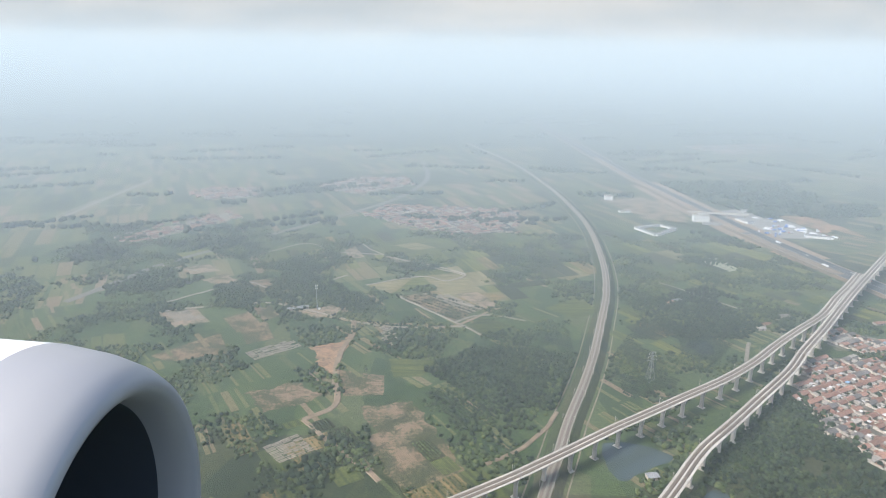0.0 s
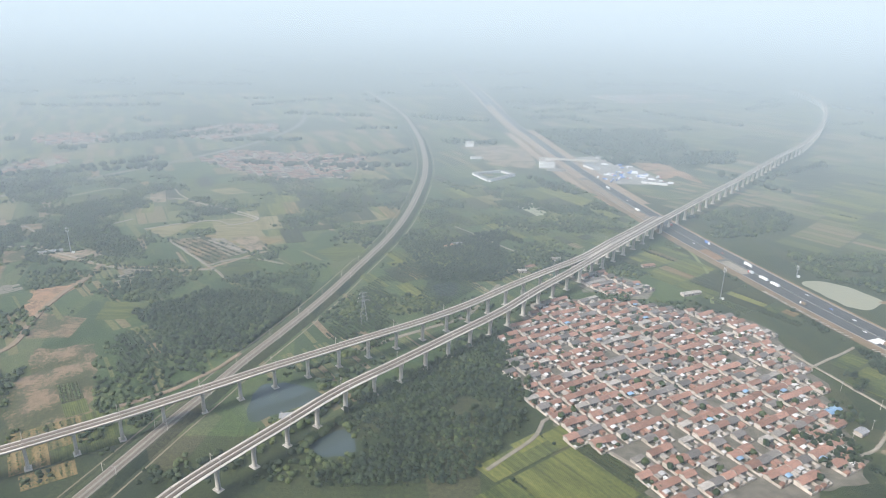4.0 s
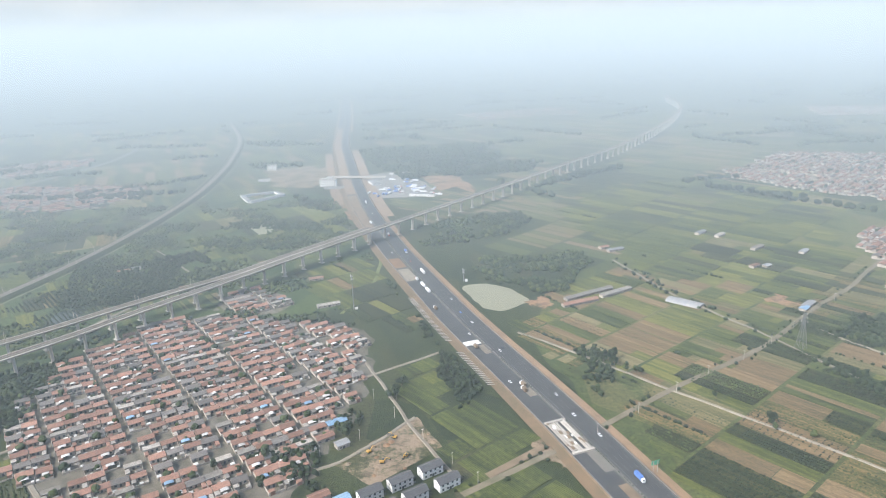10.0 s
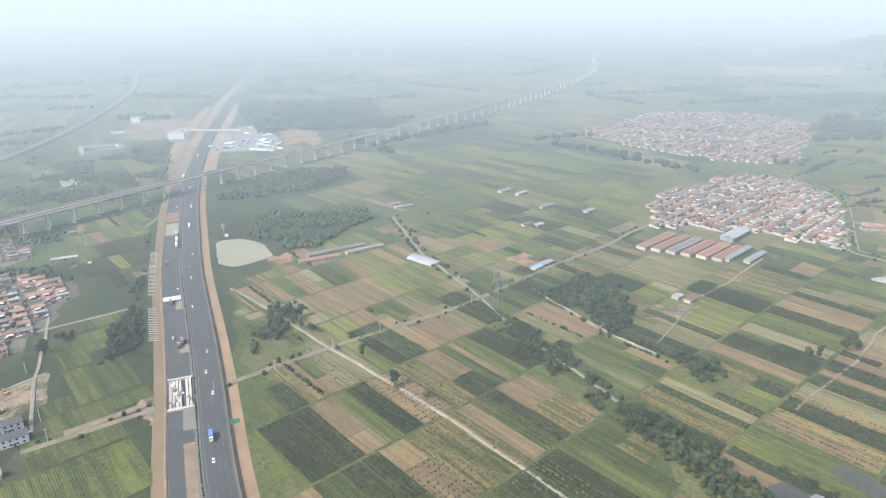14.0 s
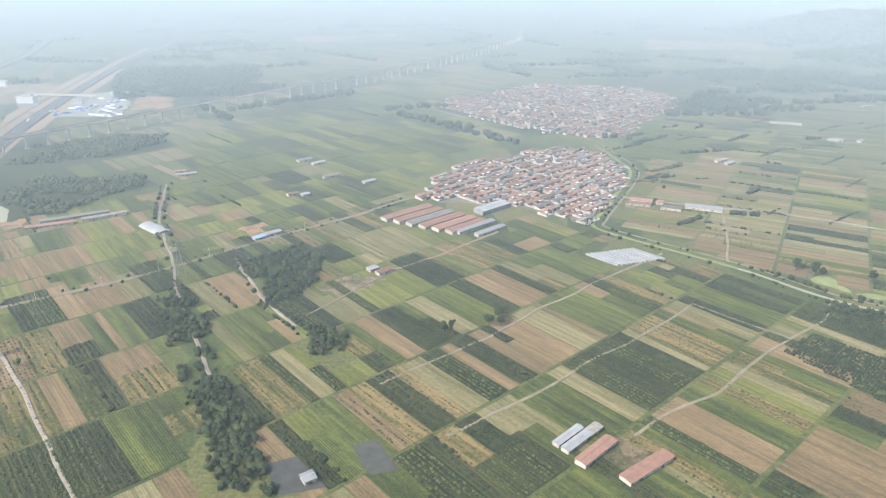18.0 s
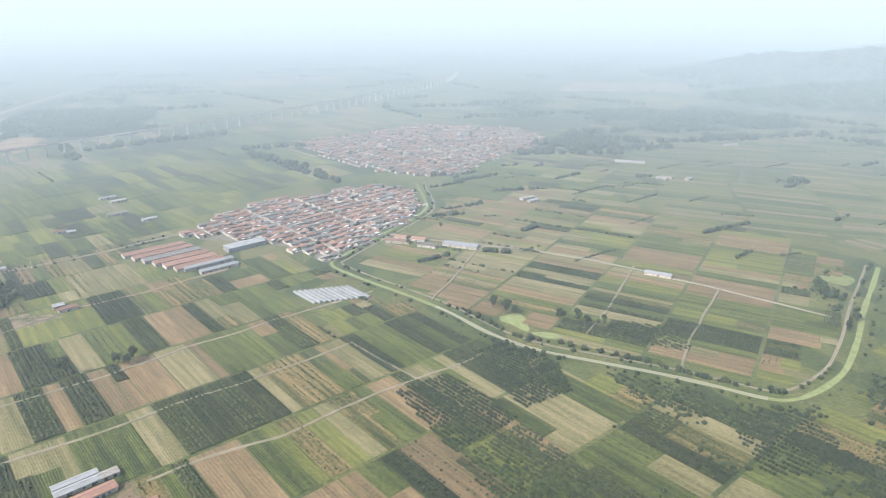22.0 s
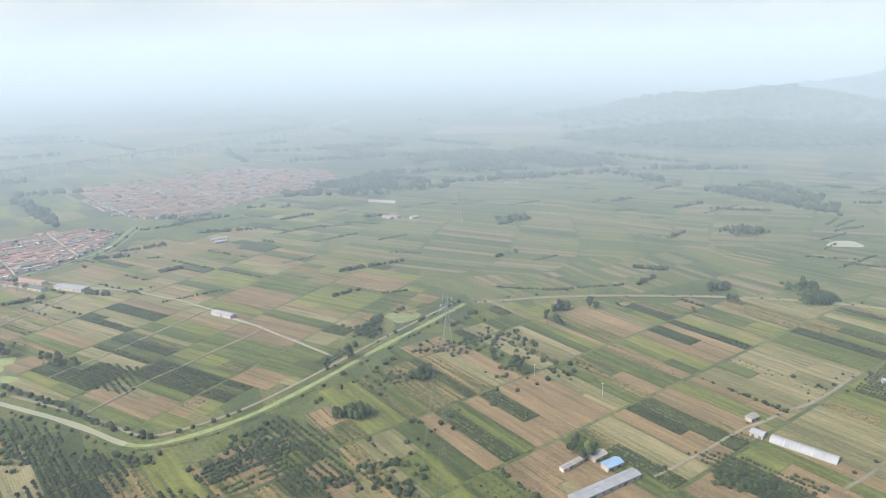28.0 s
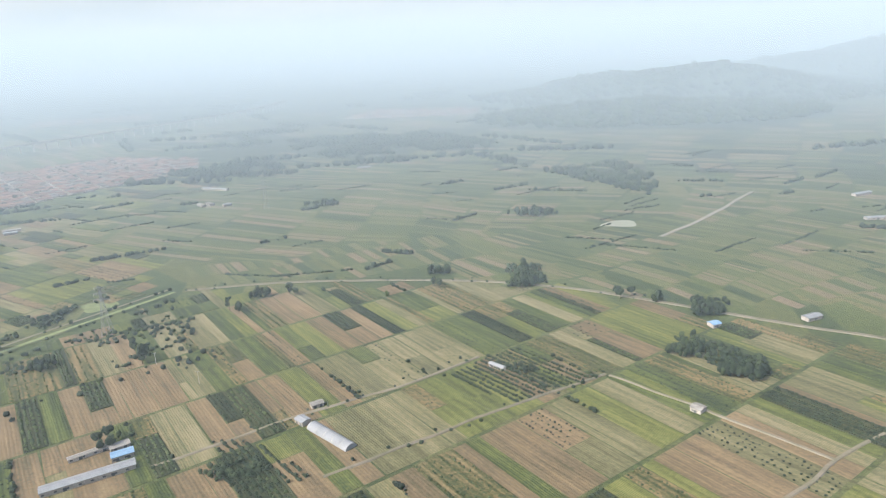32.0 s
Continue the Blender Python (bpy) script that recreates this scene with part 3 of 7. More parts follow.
RD1 = [(740, 425), (805, 464), (857, 498), (927, 545), (972, 572), (1027, 604), (1062, 630), (1104, 665), (1148, 702), (1214, 750), (1268, 799), (1349, 867), (1500, 1001)]
ribbon(RD1, 4.4, 0.78, M_LANE, "country_road", "dusty tree-lined country road", "road")
GRID_LANES = [
    [(1339, 487), (1380, 524), (1430, 563), (1477, 598), (1525, 633)], [(1257, 429), (1339, 487)],
    [(1298, 373), (1364, 415), (1402, 446), (1438, 469), (1479, 500), (1515, 530)],
    [(1412, 366), (1446, 390), (1480, 406), (1510, 429), (1548, 459), (1609, 497), (1629, 523)],
    [(1515, 530), (1566, 470)], [(1196, 528), (1258, 603)], [(2131, 371), (2169, 393), (2203, 416), (2280, 454), (2328, 489)],
    [(2231, 352), (2286, 383), (2341, 414), (2413, 449)], [(2415, 447), (2461, 397), (2508, 339)], [(2440, 294), (2466, 311), (2507, 338), (2551, 362), (2620, 402)],
    [(1582, 610), (1612, 679), (1641, 755)], [(1707, 534), (1741, 588), (1794, 684)], [(1763, 475), (1794, 529), (1856, 620)],
]
for pts in GRID_LANES:
    lane(pts, 1.8, M_LANE, "dusty lane between the field strips")
for pts in ([(818, 675), (877, 606), (927, 545)], [(927, 545), (961, 506), (991, 472), (1018, 439), (1046, 402), (1070, 369), (1100, 330)], [(1536, 805), (1622, 766), (1694, 740), (1762, 699), (1818, 654), (1853, 622), (1894, 586), (1926, 554)],
            [(977, 883), (1008, 759), (1054, 649), (1076, 587)], [(1076, 587), (1107, 516), (1146, 437)], [(1114, 645), (1157, 560), (1191, 510)],
            [(338, 1018), (408, 924), (462, 865)], [(637, 462), (665, 477), (711, 525)], [(661, 635), (708, 512), (736, 445)], [(666, 595), (737, 639)]):
    lane(pts, 2.2)
lane([(2054, 669), (2158, 677), (2317, 657), (2420, 620), (2506, 565), (2577, 513), (2630, 479), (2720, 420)], 3.6, M_LANE, "pale lane on a low grassy dyke", 1.0)
for pts in ([(-197, 1152), (-111, 1140), (-47, 1088), (26, 1039), (-5, 1009)], [(-126, 985), (-42, 1029), (-5, 1009)], [(-72, 938), (10, 845), (48, 800)], [(10, 845), (52, 871), (107, 853)], [(-125, 839), (-60, 822), (25, 830)], [(-36, 952), (52, 893)], [(-350, 968), (-305, 988), (-269, 960)], [(-395, 858), (-350, 882), (-247, 900), (-125, 839)], [(-399, 899), (-352, 954)], [(-472, 1062), (-401, 1036)], [(-443, 961), (-406, 980)], [(-159, 1206), (-106, 1137), (24, 1050), (2, 1011)], [(-340, 1120), (-268, 1206), (-225, 1180)], [(-230, 1010), (-190, 1000), (-160, 1030)]):
    lane(pts, 3.2, M_TRACK, "pale lane between small western plots", 3.0)
lane([(342, 441), (383, 481), (399, 509), (420, 486), (470, 429), (475, 418)], 3.0, M_TRACK, "pale concrete lane round the village field", 0.6)
lane([(229, 622), (281, 661), (333, 696), (350, 722), (384, 793)], 4.0, M_TRACK, "pale service track under the viaduct", 1.0)
lane([(2561, 765), (2644, 839), (2760, 961)], 4.5)
for pts, w in (([(-139, 590), (-102, 547), (-54, 494)], 4.5), ([(-123, 838), (-120, 792), (-126, 720), (-113, 623), (-139, 590)], 6), ([(-238, 906), (-187, 865), (-119, 838), (-44, 832), (1, 825), (74, 899)], 3.5), ([(38, 521), (77, 553), (116, 614)], 4), ([(1248, 610), (1280, 620), (1374, 699)], 2.5), ([(806, 474), (760, 445)], 6)):
    lane(pts, w, M_DIRT, "worn bare-earth farm track", 4.0)
for pts, w, mat, lab in (([(-542, 892), (-507, 983), (-470, 1080), (-350, 1255), (-207, 1463), (-120, 1620), (-70, 1800), (-62, 1950), (-95, 2260)], 13, M_ASPHALT2, "grey railway embankment bending past distant villages"), ([(-812, 1317), (-807, 1597), (-798, 1790)], 10, M_TRACK, "distant pale highway across the fields"),
                         ([(-826, 1317), (-822, 1500), (-805, 1610)], 4, M_TRACK, "distant pale slip road"), ([(-790, 1480), (-700, 1500), (-690, 1450)], 3.5, M_TRACK, "distant pale lane")):
    ribbon(pts, w, 0.5, mat, "road", lab, "road")


def pond(pts, mat, name, label, rim=2.5, z=0.12):
    """Water with an uneven rim, in a low bank."""
    p = np.array(pts, float)
    ring = []
    for i in range(len(p)):
        a, b, c, d = p[i - 1], p[i], p[(i + 1) % len(p)], p[(i + 2) % len(p)]
        for t in np.linspace(0, 1, 8, endpoint=False):
            ring.append(0.5 * (2 * b + (c - a) * t + (2 * a - 5 * b + 4 * c - d) * t**2 + (3 * b - a - 3 * c + d) * t**3))
    ring = np.array(ring)
    ring = ring + np.array([[noise.noise((x * 0.08, y * 0.08, 2)), noise.noise((x * 0.08, y * 0.08, 7))] for x, y in ring]) * rim
    n = len(ring)
    top = new(name, mesh_from(name, [(x, y, z) for x, y in ring], [tuple(range(n))], mat))
    return tagged(top, label, "water", kind="structure")


pond([(772, 811), (797, 819), (825, 801), (836, 780), (844, 758), (831, 746), (809, 732), (791, 742), (780, 775)], M_POND, "pond", "muddy pale green pond beside the expressway")
pond([(448, 1119), (459, 1152), (486, 1148), (491, 1094), (469, 1079)], M_POND, "pond", "small milky pond among fields")
pond([(151, 556), (179, 558), (209, 537), (179, 516), (152, 501), (144, 530)], M_DEEP, "pond", "dark still pond under the railway viaduct")
pond([(305, 791), (331, 797), (331, 762), (309, 759)], M_DEEP, "pond", "dark pond among trees")
pond([(206, 468), (229, 490), (243, 464), (221, 454)], M_DEEP, "pond", "small dark pond below the viaduct")
pond([(1639, 568), (1647, 575), (1658, 576), (1662, 560), (1659, 543), (1650, 552)], M_ALGAE, "pond", "pond covered with bright green duckweed", 2.5)
pond([(1662, 539), (1674, 540), (1685, 532), (1674, 528)], M_ALGAE, "pond", "narrow arm of the pond, green with duckweed", 1.5)
pond([(1965, 640), (1985, 655), (2000, 640), (1982, 622)], M_ALGAE, "pond", "small duckweed-green pond by the canal", 3)
pond([(2508, 825), (2532, 846), (2552, 838), (2545, 815)], M_POND, "pond", "pale pond below the hill")
pond([(80, 1390), (150, 1440), (180, 1400), (110, 1360)], M_POND, "pond", "milky pond near a distant village")


def canal():
    ob = tagged(new("canal"), "narrow canal choked with lime-green duckweed", "canal", kind="structure")
    w = [4.5 + 1.8 * noise.noise((i * 0.23, 0, 0)) for i in range(len(CLINE))]
    side = sideways(CLINE)
    v, f = [], []
    for i, (x, y) in enumerate(CLINE):
        for o in (-w[i] - 2.5, -w[i] / 2, w[i] / 2, w[i] + 2.5):
            v.append((x + side[i, 0] * o, y + side[i, 1] * o, 0.55 if abs(o) > w[i] else 0.1))
    n = len(CLINE)
    f = [(i * 4 + j, (i + 1) * 4 + j, (i + 1) * 4 + j + 1, i * 4 + j + 1) for i in range(n - 1) for j in range(3)]
    part("bank", mesh_from("bank", v, [g for k, g in enumerate(f) if k % 3 != 1], M_PASTURE), ob)
    open_water = [1585 < CLINE[k // 3][0] < 1800 for k in range(len(f))]
    part("duckweed", mesh_from("duckweed", v, [g for k, g in enumerate(f) if k % 3 == 1 and not open_water[k]], M_ALGAE), ob)
    part("water", mesh_from("water", v, [g for k, g in enumerate(f) if k % 3 == 1 and open_water[k]], M_POND), ob)
    part("bank_path", mesh_from("bank_path", *sweep(CLINE, [(-12.3, 0.3), (-9.7, 0.3)], False), M_LANE), ob)


canal()
ribbon([(670, 942), (664, 852), (633, 744)], 4.0, 0.14, M_ALGAE, "ditch", "ditch green with duckweed", "ditch", 6.0, 3.0)

# ---- plan of the built-up and wooded areas ----
VIL_A = [(372, 595), (392, 680), (440, 742), (503, 750), (560, 735), (644, 712), (664, 669), (668, 608), (655, 530), (640, 495), (632, 445), (560, 412), (467, 412), (400, 506)]
VIL_A2 = [(478, 786), (520, 835), (570, 790), (562, 760), (520, 762)]
VIL_B = [(1296, 820), (1340, 925), (1400, 965), (1500, 1030), (1556, 1014), (1574, 967), (1570, 892), (1545, 821), (1495, 752), (1480, 725), (1455, 742), (1385, 790), (1340, 790)]
VIL_C = [(1345, 1369), (1465, 1486), (1592, 1600), (1811, 1520), (1845, 1395), (1729, 1214), (1633, 1093), (1552, 1098), (1450, 1187)]
INDUS = [(1255, 735), (1278, 800), (1390, 785), (1374, 712), (1344, 680)]
APTS = [(640, 455), (715, 530), (745, 445), (690, 395)]
WATERS = [[(766, 818), (850, 800), (848, 745), (780, 730)], [(1636, 568), (1646, 576), (1658, 578), (1663, 559), (1659, 540), (1649, 550)], [(146, 560), (182, 564), (214, 537), (179, 512), (150, 496), (140, 530)], [(300, 796), (336, 802), (336, 757), (304, 754)], [(202, 468), (229, 495), (248, 464), (221, 449)]]
GREENHOUSE = [(1448, 622), (1499, 662), (1530, 636), (1475, 594)]
WOODS = {
    "near": [
        [(737, 654), (764, 627), (773, 561), (747, 535), (731, 606)], [(710, 759), (733, 740), (744, 680), (723, 668)],
        [(1066, 567), (1100, 564), (1138, 473), (1174, 404), (1202, 331), (1171, 333), (1146, 394), (1105, 475)], [(1196, 510), (1230, 499), (1236, 459), (1204, 468)],
        [(1130, 637), (1168, 676), (1200, 640), (1190, 570), (1165, 545)], [(225, 531), (300, 600), (371, 672), (392, 600), (388, 536), (350, 520), (290, 500)],
        [(-26, 702), (34, 765), (120, 760), (190, 700), (121, 609), (42, 628)], [(866, 631), (890, 625), (885, 560), (859, 540)],
        [(262, 920), (400, 1000), (480, 900), (380, 800), (300, 800)], [(-287, 969), (-248, 1050), (-170, 988), (-122, 925), (-26, 848), (-141, 868), (-202, 930), (-251, 914)], [(-356, 957), (-313, 994), (-267, 925), (-285, 880), (-320, 880)], [(-520, 950), (-440, 1040), (-380, 1000), (-430, 900)], [(-330, 1060), (-270, 1110), (-190, 1075), (-230, 1030)], [(-110, 1080), (-60, 1098), (-10, 1075), (-50, 1050)],
        [(2475, 500), (2498, 497), (2529, 450), (2517, 431), (2491, 451)], [(2376, 690), (2410, 686), (2406, 634), (2368, 630)], [(2521, 576), (2549, 572), (2540, 541), (2511, 539)],
        [(1935, 560), (1940, 610), (1985, 665), (1975, 615), (1950, 575)], [(1612, 505), (1634, 528), (1680, 505), (1700, 483), (1650, 500)], [(588, 470), (612, 496), (640, 488), (640, 455), (600, 445)], [(640, 520), (655, 545), (668, 530), (655, 505)], [(215, 420), (228, 525), (290, 498), (350, 516), (384, 520), (374, 484), (336, 446), (322, 425)],
    ],
    "far": [
        [(717, 1001), (724, 1078), (822, 1138), (897, 1148), (905, 1092), (862, 1030), (792, 993), (739, 978)], [(780, 857), (776, 915), (816, 949), (881, 929), (936, 923), (953, 884), (918, 842), (896, 784), (858, 774), (832, 810), (790, 834)], 
        [(1560, 1040), (1600, 1100), (1640, 1080), (1600, 1020)], [(1804, 1344), (1970, 1494), (2022, 1344), (1882, 1269)], [(2486, 1216), (2651, 1226), (2661, 1025), (2618, 976)],
        [(560, 1850), (900, 1900), (1000, 1500), (700, 1450)], [(1900, 1750), (2300, 1800), (2500, 1500), (2100, 1450)], [(-760, 1130), (-640, 1200), (-560, 1130), (-640, 1030)], [(-500, 1180), (-410, 1290), (-360, 1240), (-420, 1130)],
    ],
}
ORCHARDS = [
    [(1551, 455), (1588, 477), (1633, 419), (1587, 382)], [(1608, 501), (1634, 520), (1673, 489), (1675, 448), (1637, 429)], [(1587, 376), (1633, 413), (1672, 351), (1652, 330), (1612, 335)],
    [(2302, 460), (2357, 500), (2407, 446), (2345, 418)], [(2162, 394), (2182, 392), (2225, 355), (2205, 340), (2175, 350)], [(1705, 473), (1743, 456), (1766, 442), (1763, 409), (1719, 432)],
    [(1767, 422), (1821, 411), (1830, 350), (1765, 352)], [(-24, 674), (47, 767), (160, 800), (141, 665), (88, 590), (13, 570)], [(197, 741), (270, 870), (380, 810), (305, 712), (190, 635)],
    [(1898, 460), (1930, 440), (1960, 380), (1930, 370), (1880, 420)], [(1740, 560), (1790, 535), (1780, 500), (1735, 520)],
    [(1850, 382), (1876, 370), (1882, 339), (1820, 342)],
]
HARD = [VIL_A, VIL_A2, VIL_B, VIL_C, INDUS, APTS, GREENHOUSE, *WATERS]
HOLES = [*HARD, *WOODS["near"], *WOODS["far"]]
LANES = [smooth_line(p, 6.0) for p in GRID_LANES]


# ---- fields ----
def fields(region, angle, origin, band, seed, weights, wmin=7.0, wmax=22.0, keep=1.0, cut=1, label="patchwork of narrow crop strips"):
    """Bands of strip plots between farm lanes; strips run across the bands."""
    r = random.Random(seed)
    a = radians(angle)
    U, V = Vector((math.cos(a), math.sin(a))), Vector((math.sin(a), -math.cos(a)))
    us = [Vector(p).dot(U) for p in region]
    vs = [Vector(p).dot(V) for p in region]
    kinds, wts = zip(*weights)
    v0 = origin + band * math.floor((min(vs) - origin) / band)
    while v0 < max(vs):
        top, last = None, "green"
        u = min(us)
        while u < max(us):
            w = r.uniform(wmin, wmax)
            if r.random() < 0.12:
                w *= 1.7
            ends = [0.0] + sorted(r.uniform(0.3, 0.7) for _ in range(r.choice((0, 0, 0, 1)) + cut - 1)) + [1.0]
            def free(c0, c1):
                """Whether a strip from c0 to c1 keeps off water, roads, woods and houses."""
                mid = [U * (u + w / 2) + V * q for q in np.linspace(c0, c1, 7)]
                rim = [U * (u + w * k) + V * q for k in (0.05, 0.95) for q in np.linspace(c0, c1, 5)]
                return (inside(region, mid[3].x, mid[3].y) and not near_line(HLINE, mid[3].x, mid[3].y, 42) and (inside(region, mid[0].x, mid[0].y) or inside(region, mid[6].x, mid[6].y))
                        and not any(near_line(CLINE, q.x, q.y, 10) for q in mid + rim) and not any(inside(h, q.x, q.y) for h in HARD for q in mid[::2]) and not any(inside(h, q.x, q.y) for h in HOLES for q in mid[1:6:2]))

            cuts = []
            for e0, e1 in zip(ends, ends[1:]):
                b0, b1 = v0 + 1.3 + e0 * (band - 2.6) + 0.3, v0 + 1.3 + e1 * (band - 2.6) - 0.3
                if free(b0, b1):
                    cuts.append((b0, b1))
                else:
                    step = (b1 - b0) / 3
                    cuts += [(b0 + k * step, b0 + (k + 1) * step) for k in range(3) if step > 6 and free(b0 + k * step, b0 + (k + 1) * step)]
            for a0, a1 in cuts:
                kind = r.choices(kinds, wts)[0] if r.random() < 0.88 else last
                if a1 - a0 < 4 or r.random() > keep:
                    continue
                known = [(abs(p.dot(U) - u - w / 2), k) for k, p in HINT_AT if a0 - 6 < p.dot(V) < a1 + 6 and abs(p.dot(U) - u - w / 2) < w / 2 + 3]
                if known:
                    kind = min(known)[1]
                last = kind
                if top is None:
                    top = tagged(new("field_block"), label, "field", kind="structure")
                half = w / 2 - 0.3
                j = [r.uniform(-0.7, 0.7) for _ in range(4)]
                z = 0.05 + 0.1 * r.random() + {"dark": 0.5, "green": 0.25, "mixed": 0.2}.get(kind, 0.0)
                m = u + w / 2
                base = [U * (m - half + j[0]) + V * a0, U * (m + half + j[1]) + V * a0, U * (m + half + j[2]) + V * a1, U * (m - half + j[3]) + V * a1]
                verts = [(p.x, p.y, z) for p in base] + [(p.x, p.y, -0.3) for p in base]
                uv = [(a0, u), (a0, u + w), (a1, u + w), (a1, u)] * 2
                part("plot", mesh_from("plot", verts, [(0, 1, 2, 3), (0, 4, 5, 1), (1, 5, 6, 2), (2, 6, 7, 3), (3, 7, 4, 0)], M_CROP[kind], uv), top)
                PLOTS.append((kind, m, w, a0, a1, U, V))
            u += w
        v0 += band


PLOTS = []
HINTS = {
    "dark": [(901, 442), (955, 396), (993, 434), (1041, 486), (1054, 455), (974, 379), (970, 550), (909, 423), (1289, 396), (1259, 455), (1278, 493), (1323, 424), (1345, 361), (1436, 438), (1459, 451), (1422, 400), (1338, 516), (1616, 491), (1727, 680), (1754, 531), (1861, 483), (1780, 556), (2031, 418), (2064, 447), (2177, 375)],
    "soil": [(1000, 392), (1076, 460), (1038, 534), (1013, 522), (917, 498), (927, 460), (970, 470), (947, 661), (908, 658), (1004, 449), (1371, 554), (1416, 494), (1355, 473), (1386, 456), (1267, 478), (1471, 369), (1473, 353), (1260, 381), (1559, 698), (1590, 665), (1626, 621), (1673, 783), (1759, 670), (1785, 500), (1823, 480), (1619, 539), (1780, 487), (1817, 481), (1862, 530), (1863, 599), (1757, 448), (2093, 463), (1940, 390), (2101, 436), (2152, 414), (2191, 439), (2170, 456), (2234, 534), (2273, 346), (2364, 389), (2368, 344), (2075, 408), (2038, 387), (2218, 353)],
    "green": [(908, 524), (1069, 508), (1089, 474), (1140, 528), (902, 709), (1138, 469), (977, 619), (1389, 402), (1236, 513), (1314, 547), (1532, 555), (1562, 504), (1586, 484), (1562, 404), (1415, 521), (1785, 611), (1802, 481), (1871, 581), (1891, 556), (1830, 753), (1806, 486), (1860, 563), (1895, 539), (1802, 602), (1797, 674), (2123, 496), (2036, 436), (2035, 383), (2070, 542), (2086, 518), (2184, 539), (2040, 442), (2333, 362), (2399, 539), (2076, 529)],
    "lime": [(1105, 551), (967, 702), (1033, 742), (937, 568), (1225, 465), (1262, 550), (1240, 449), (1491, 592), (1578, 769), (2209, 390), (2312, 406), (2443, 534)],
    "tan": [(955, 486), (981, 492), (1002, 463), (1119, 487), (898, 616), (1304, 425), (1291, 538), (1600, 459), (1398, 414), (1548, 528), (1682, 691), (1768, 552), (1630, 728), (1761, 516), (1938, 635), (1675, 418), (1961, 361), (2079, 465), (2131, 409), (2071, 575), (2122, 469), (2265, 404), (2290, 395), (2265, 472), (2384, 393), (2383, 363), (2241, 458)],
    "mixed": [(931, 409), (1080, 413), (1021, 390), (1008, 474), (1512, 383), (1485, 473), (1508, 449), (1547, 405)],
}
HINT_AT = [(k, Vector(p)) for k, ps in HINTS.items() for p in ps]
MIX = [("green", 4), ("dark", 4), ("lime", 1.5), ("soil", 2.5), ("tan", 2.5), ("mixed", 3)]
EAST1 = [(880, 480), (925, 548), (1104, 668), (1180, 745), (1260, 800), (1400, 740), (1480, 712), (1630, 530), (1690, 480), (1640, 320), (1400, 300), (1050, 300), (905, 330)]
fields(EAST1, 37.5, 414, 74, 3, MIX, 7, 20)
EAST0 = [(850, 560), (920, 555), (1104, 675), (1150, 720), (1060, 780), (980, 850), (870, 740), (800, 690)]
fields(EAST0, 36, 60, 60, 5, [("green", 3), ("soil", 3), ("tan", 2), ("lime", 3), ("mixed", 2)], 8, 20)
BEND = [(1495, 735), (1560, 645), (1640, 560), (1700, 498), (1822, 440), (1890, 480), (1960, 575), (2030, 670), (1960, 800), (1850, 900), (1700, 960), (1600, 960), (1560, 850)]
fields(BEND, 57, 20, 78, 8, [("green", 2), ("dark", 1.5), ("lime", 3), ("soil", 4), ("tan", 5), ("mixed", 1.5)], 6.5, 18)
EAST2 = [(1960, 380), (1905, 470), (2050, 660), (2317, 650), (2420, 612), (2600, 480), (2700, 380), (2600, 240), (2300, 200), (2100, 240), (1980, 300)]
fields(EAST2, 33.5, 24, 78, 9, [("green", 4), ("dark", 1.5), ("lime", 3), ("soil", 3), ("tan", 4), ("mixed", 3)], 6, 18)
SOUTH = [(1690, 480), (1822, 420), (1900, 470), (1960, 380), (1980, 300), (1850, 240), (1650, 300)]
fields(SOUTH, 37.5, 414, 74, 10, [("green", 5), ("dark", 3), ("lime", 3), ("mixed", 4), ("tan", 3), ("soil", 1)], 9, 24)
NORTH = [(2040, 690), (2320, 668), (2430, 630), (2620, 500), (2900, 520), (2950, 900), (2700, 1000), (2500, 1180), (2000, 1300), (1850, 1100), (1900, 880), (1980, 800)]
NORTH_B = [(1000, 860), (1150, 760), (1260, 830), (1350, 1010), (1460, 1070), (1440, 1180), (1330, 1350), (1100, 1330), (960, 1160)]
fields(NORTH_B, 40, 0, 90, 12, [("green", 6), ("lime", 5), ("dark", 1), ("tan", 1)], 12, 30, 0.85)
fields([(985, 850), (1060, 785), (1150, 715), (1200, 765), (1262, 815), (1262, 850), (1200, 900), (1000, 900)], 38, 20, 62, 23, [("green", 4), ("dark", 3), ("lime", 2), ("tan", 2), ("soil", 1)], 9, 22)
NW = [(1560, 1080), (1640, 1080), (1740, 1200), (1860, 1390), (1980, 1300), (1850, 1090), (1850, 910), (1700, 970), (1600, 970)]
fields(NW, 60, 0, 90, 13, [("green", 5), ("lime", 3), ("tan", 3), ("soil", 2), ("dark", 2)], 10, 26, 0.9)
WEST_H = [(600, 800), (640, 745), (690, 700), (725, 690), (690, 800), (650, 940), (560, 900)]
fields(WEST_H, 36, 10, 50, 14, [("green", 4), ("dark", 3), ("lime", 1), ("soil", 1)], 8, 18)
WEST_S = [(690, 590), (735, 640), (770, 540), (830, 440), (840, 330), (760, 330), (745, 440), (715, 510)]
fields(WEST_S, 36, 0, 60, 15, [("lime", 2), ("green", 7), ("dark", 1)], 14, 30)
WEST_N = [(300, 1010), (430, 1020), (560, 930), (640, 1080), (600, 1280), (430, 1290), (310, 1330)]
fields(WEST_N, 30, 0, 70, 16, [("green", 6), ("dark", 5), ("lime", 1), ("tan", 1)], 12, 30, 0.8)
WEST_P = [(-260, 1080), (-100, 1080), (80, 920), (130, 1000), (230, 1060), (260, 1200), (200, 1380), (-100, 1280), (-300, 1250)]
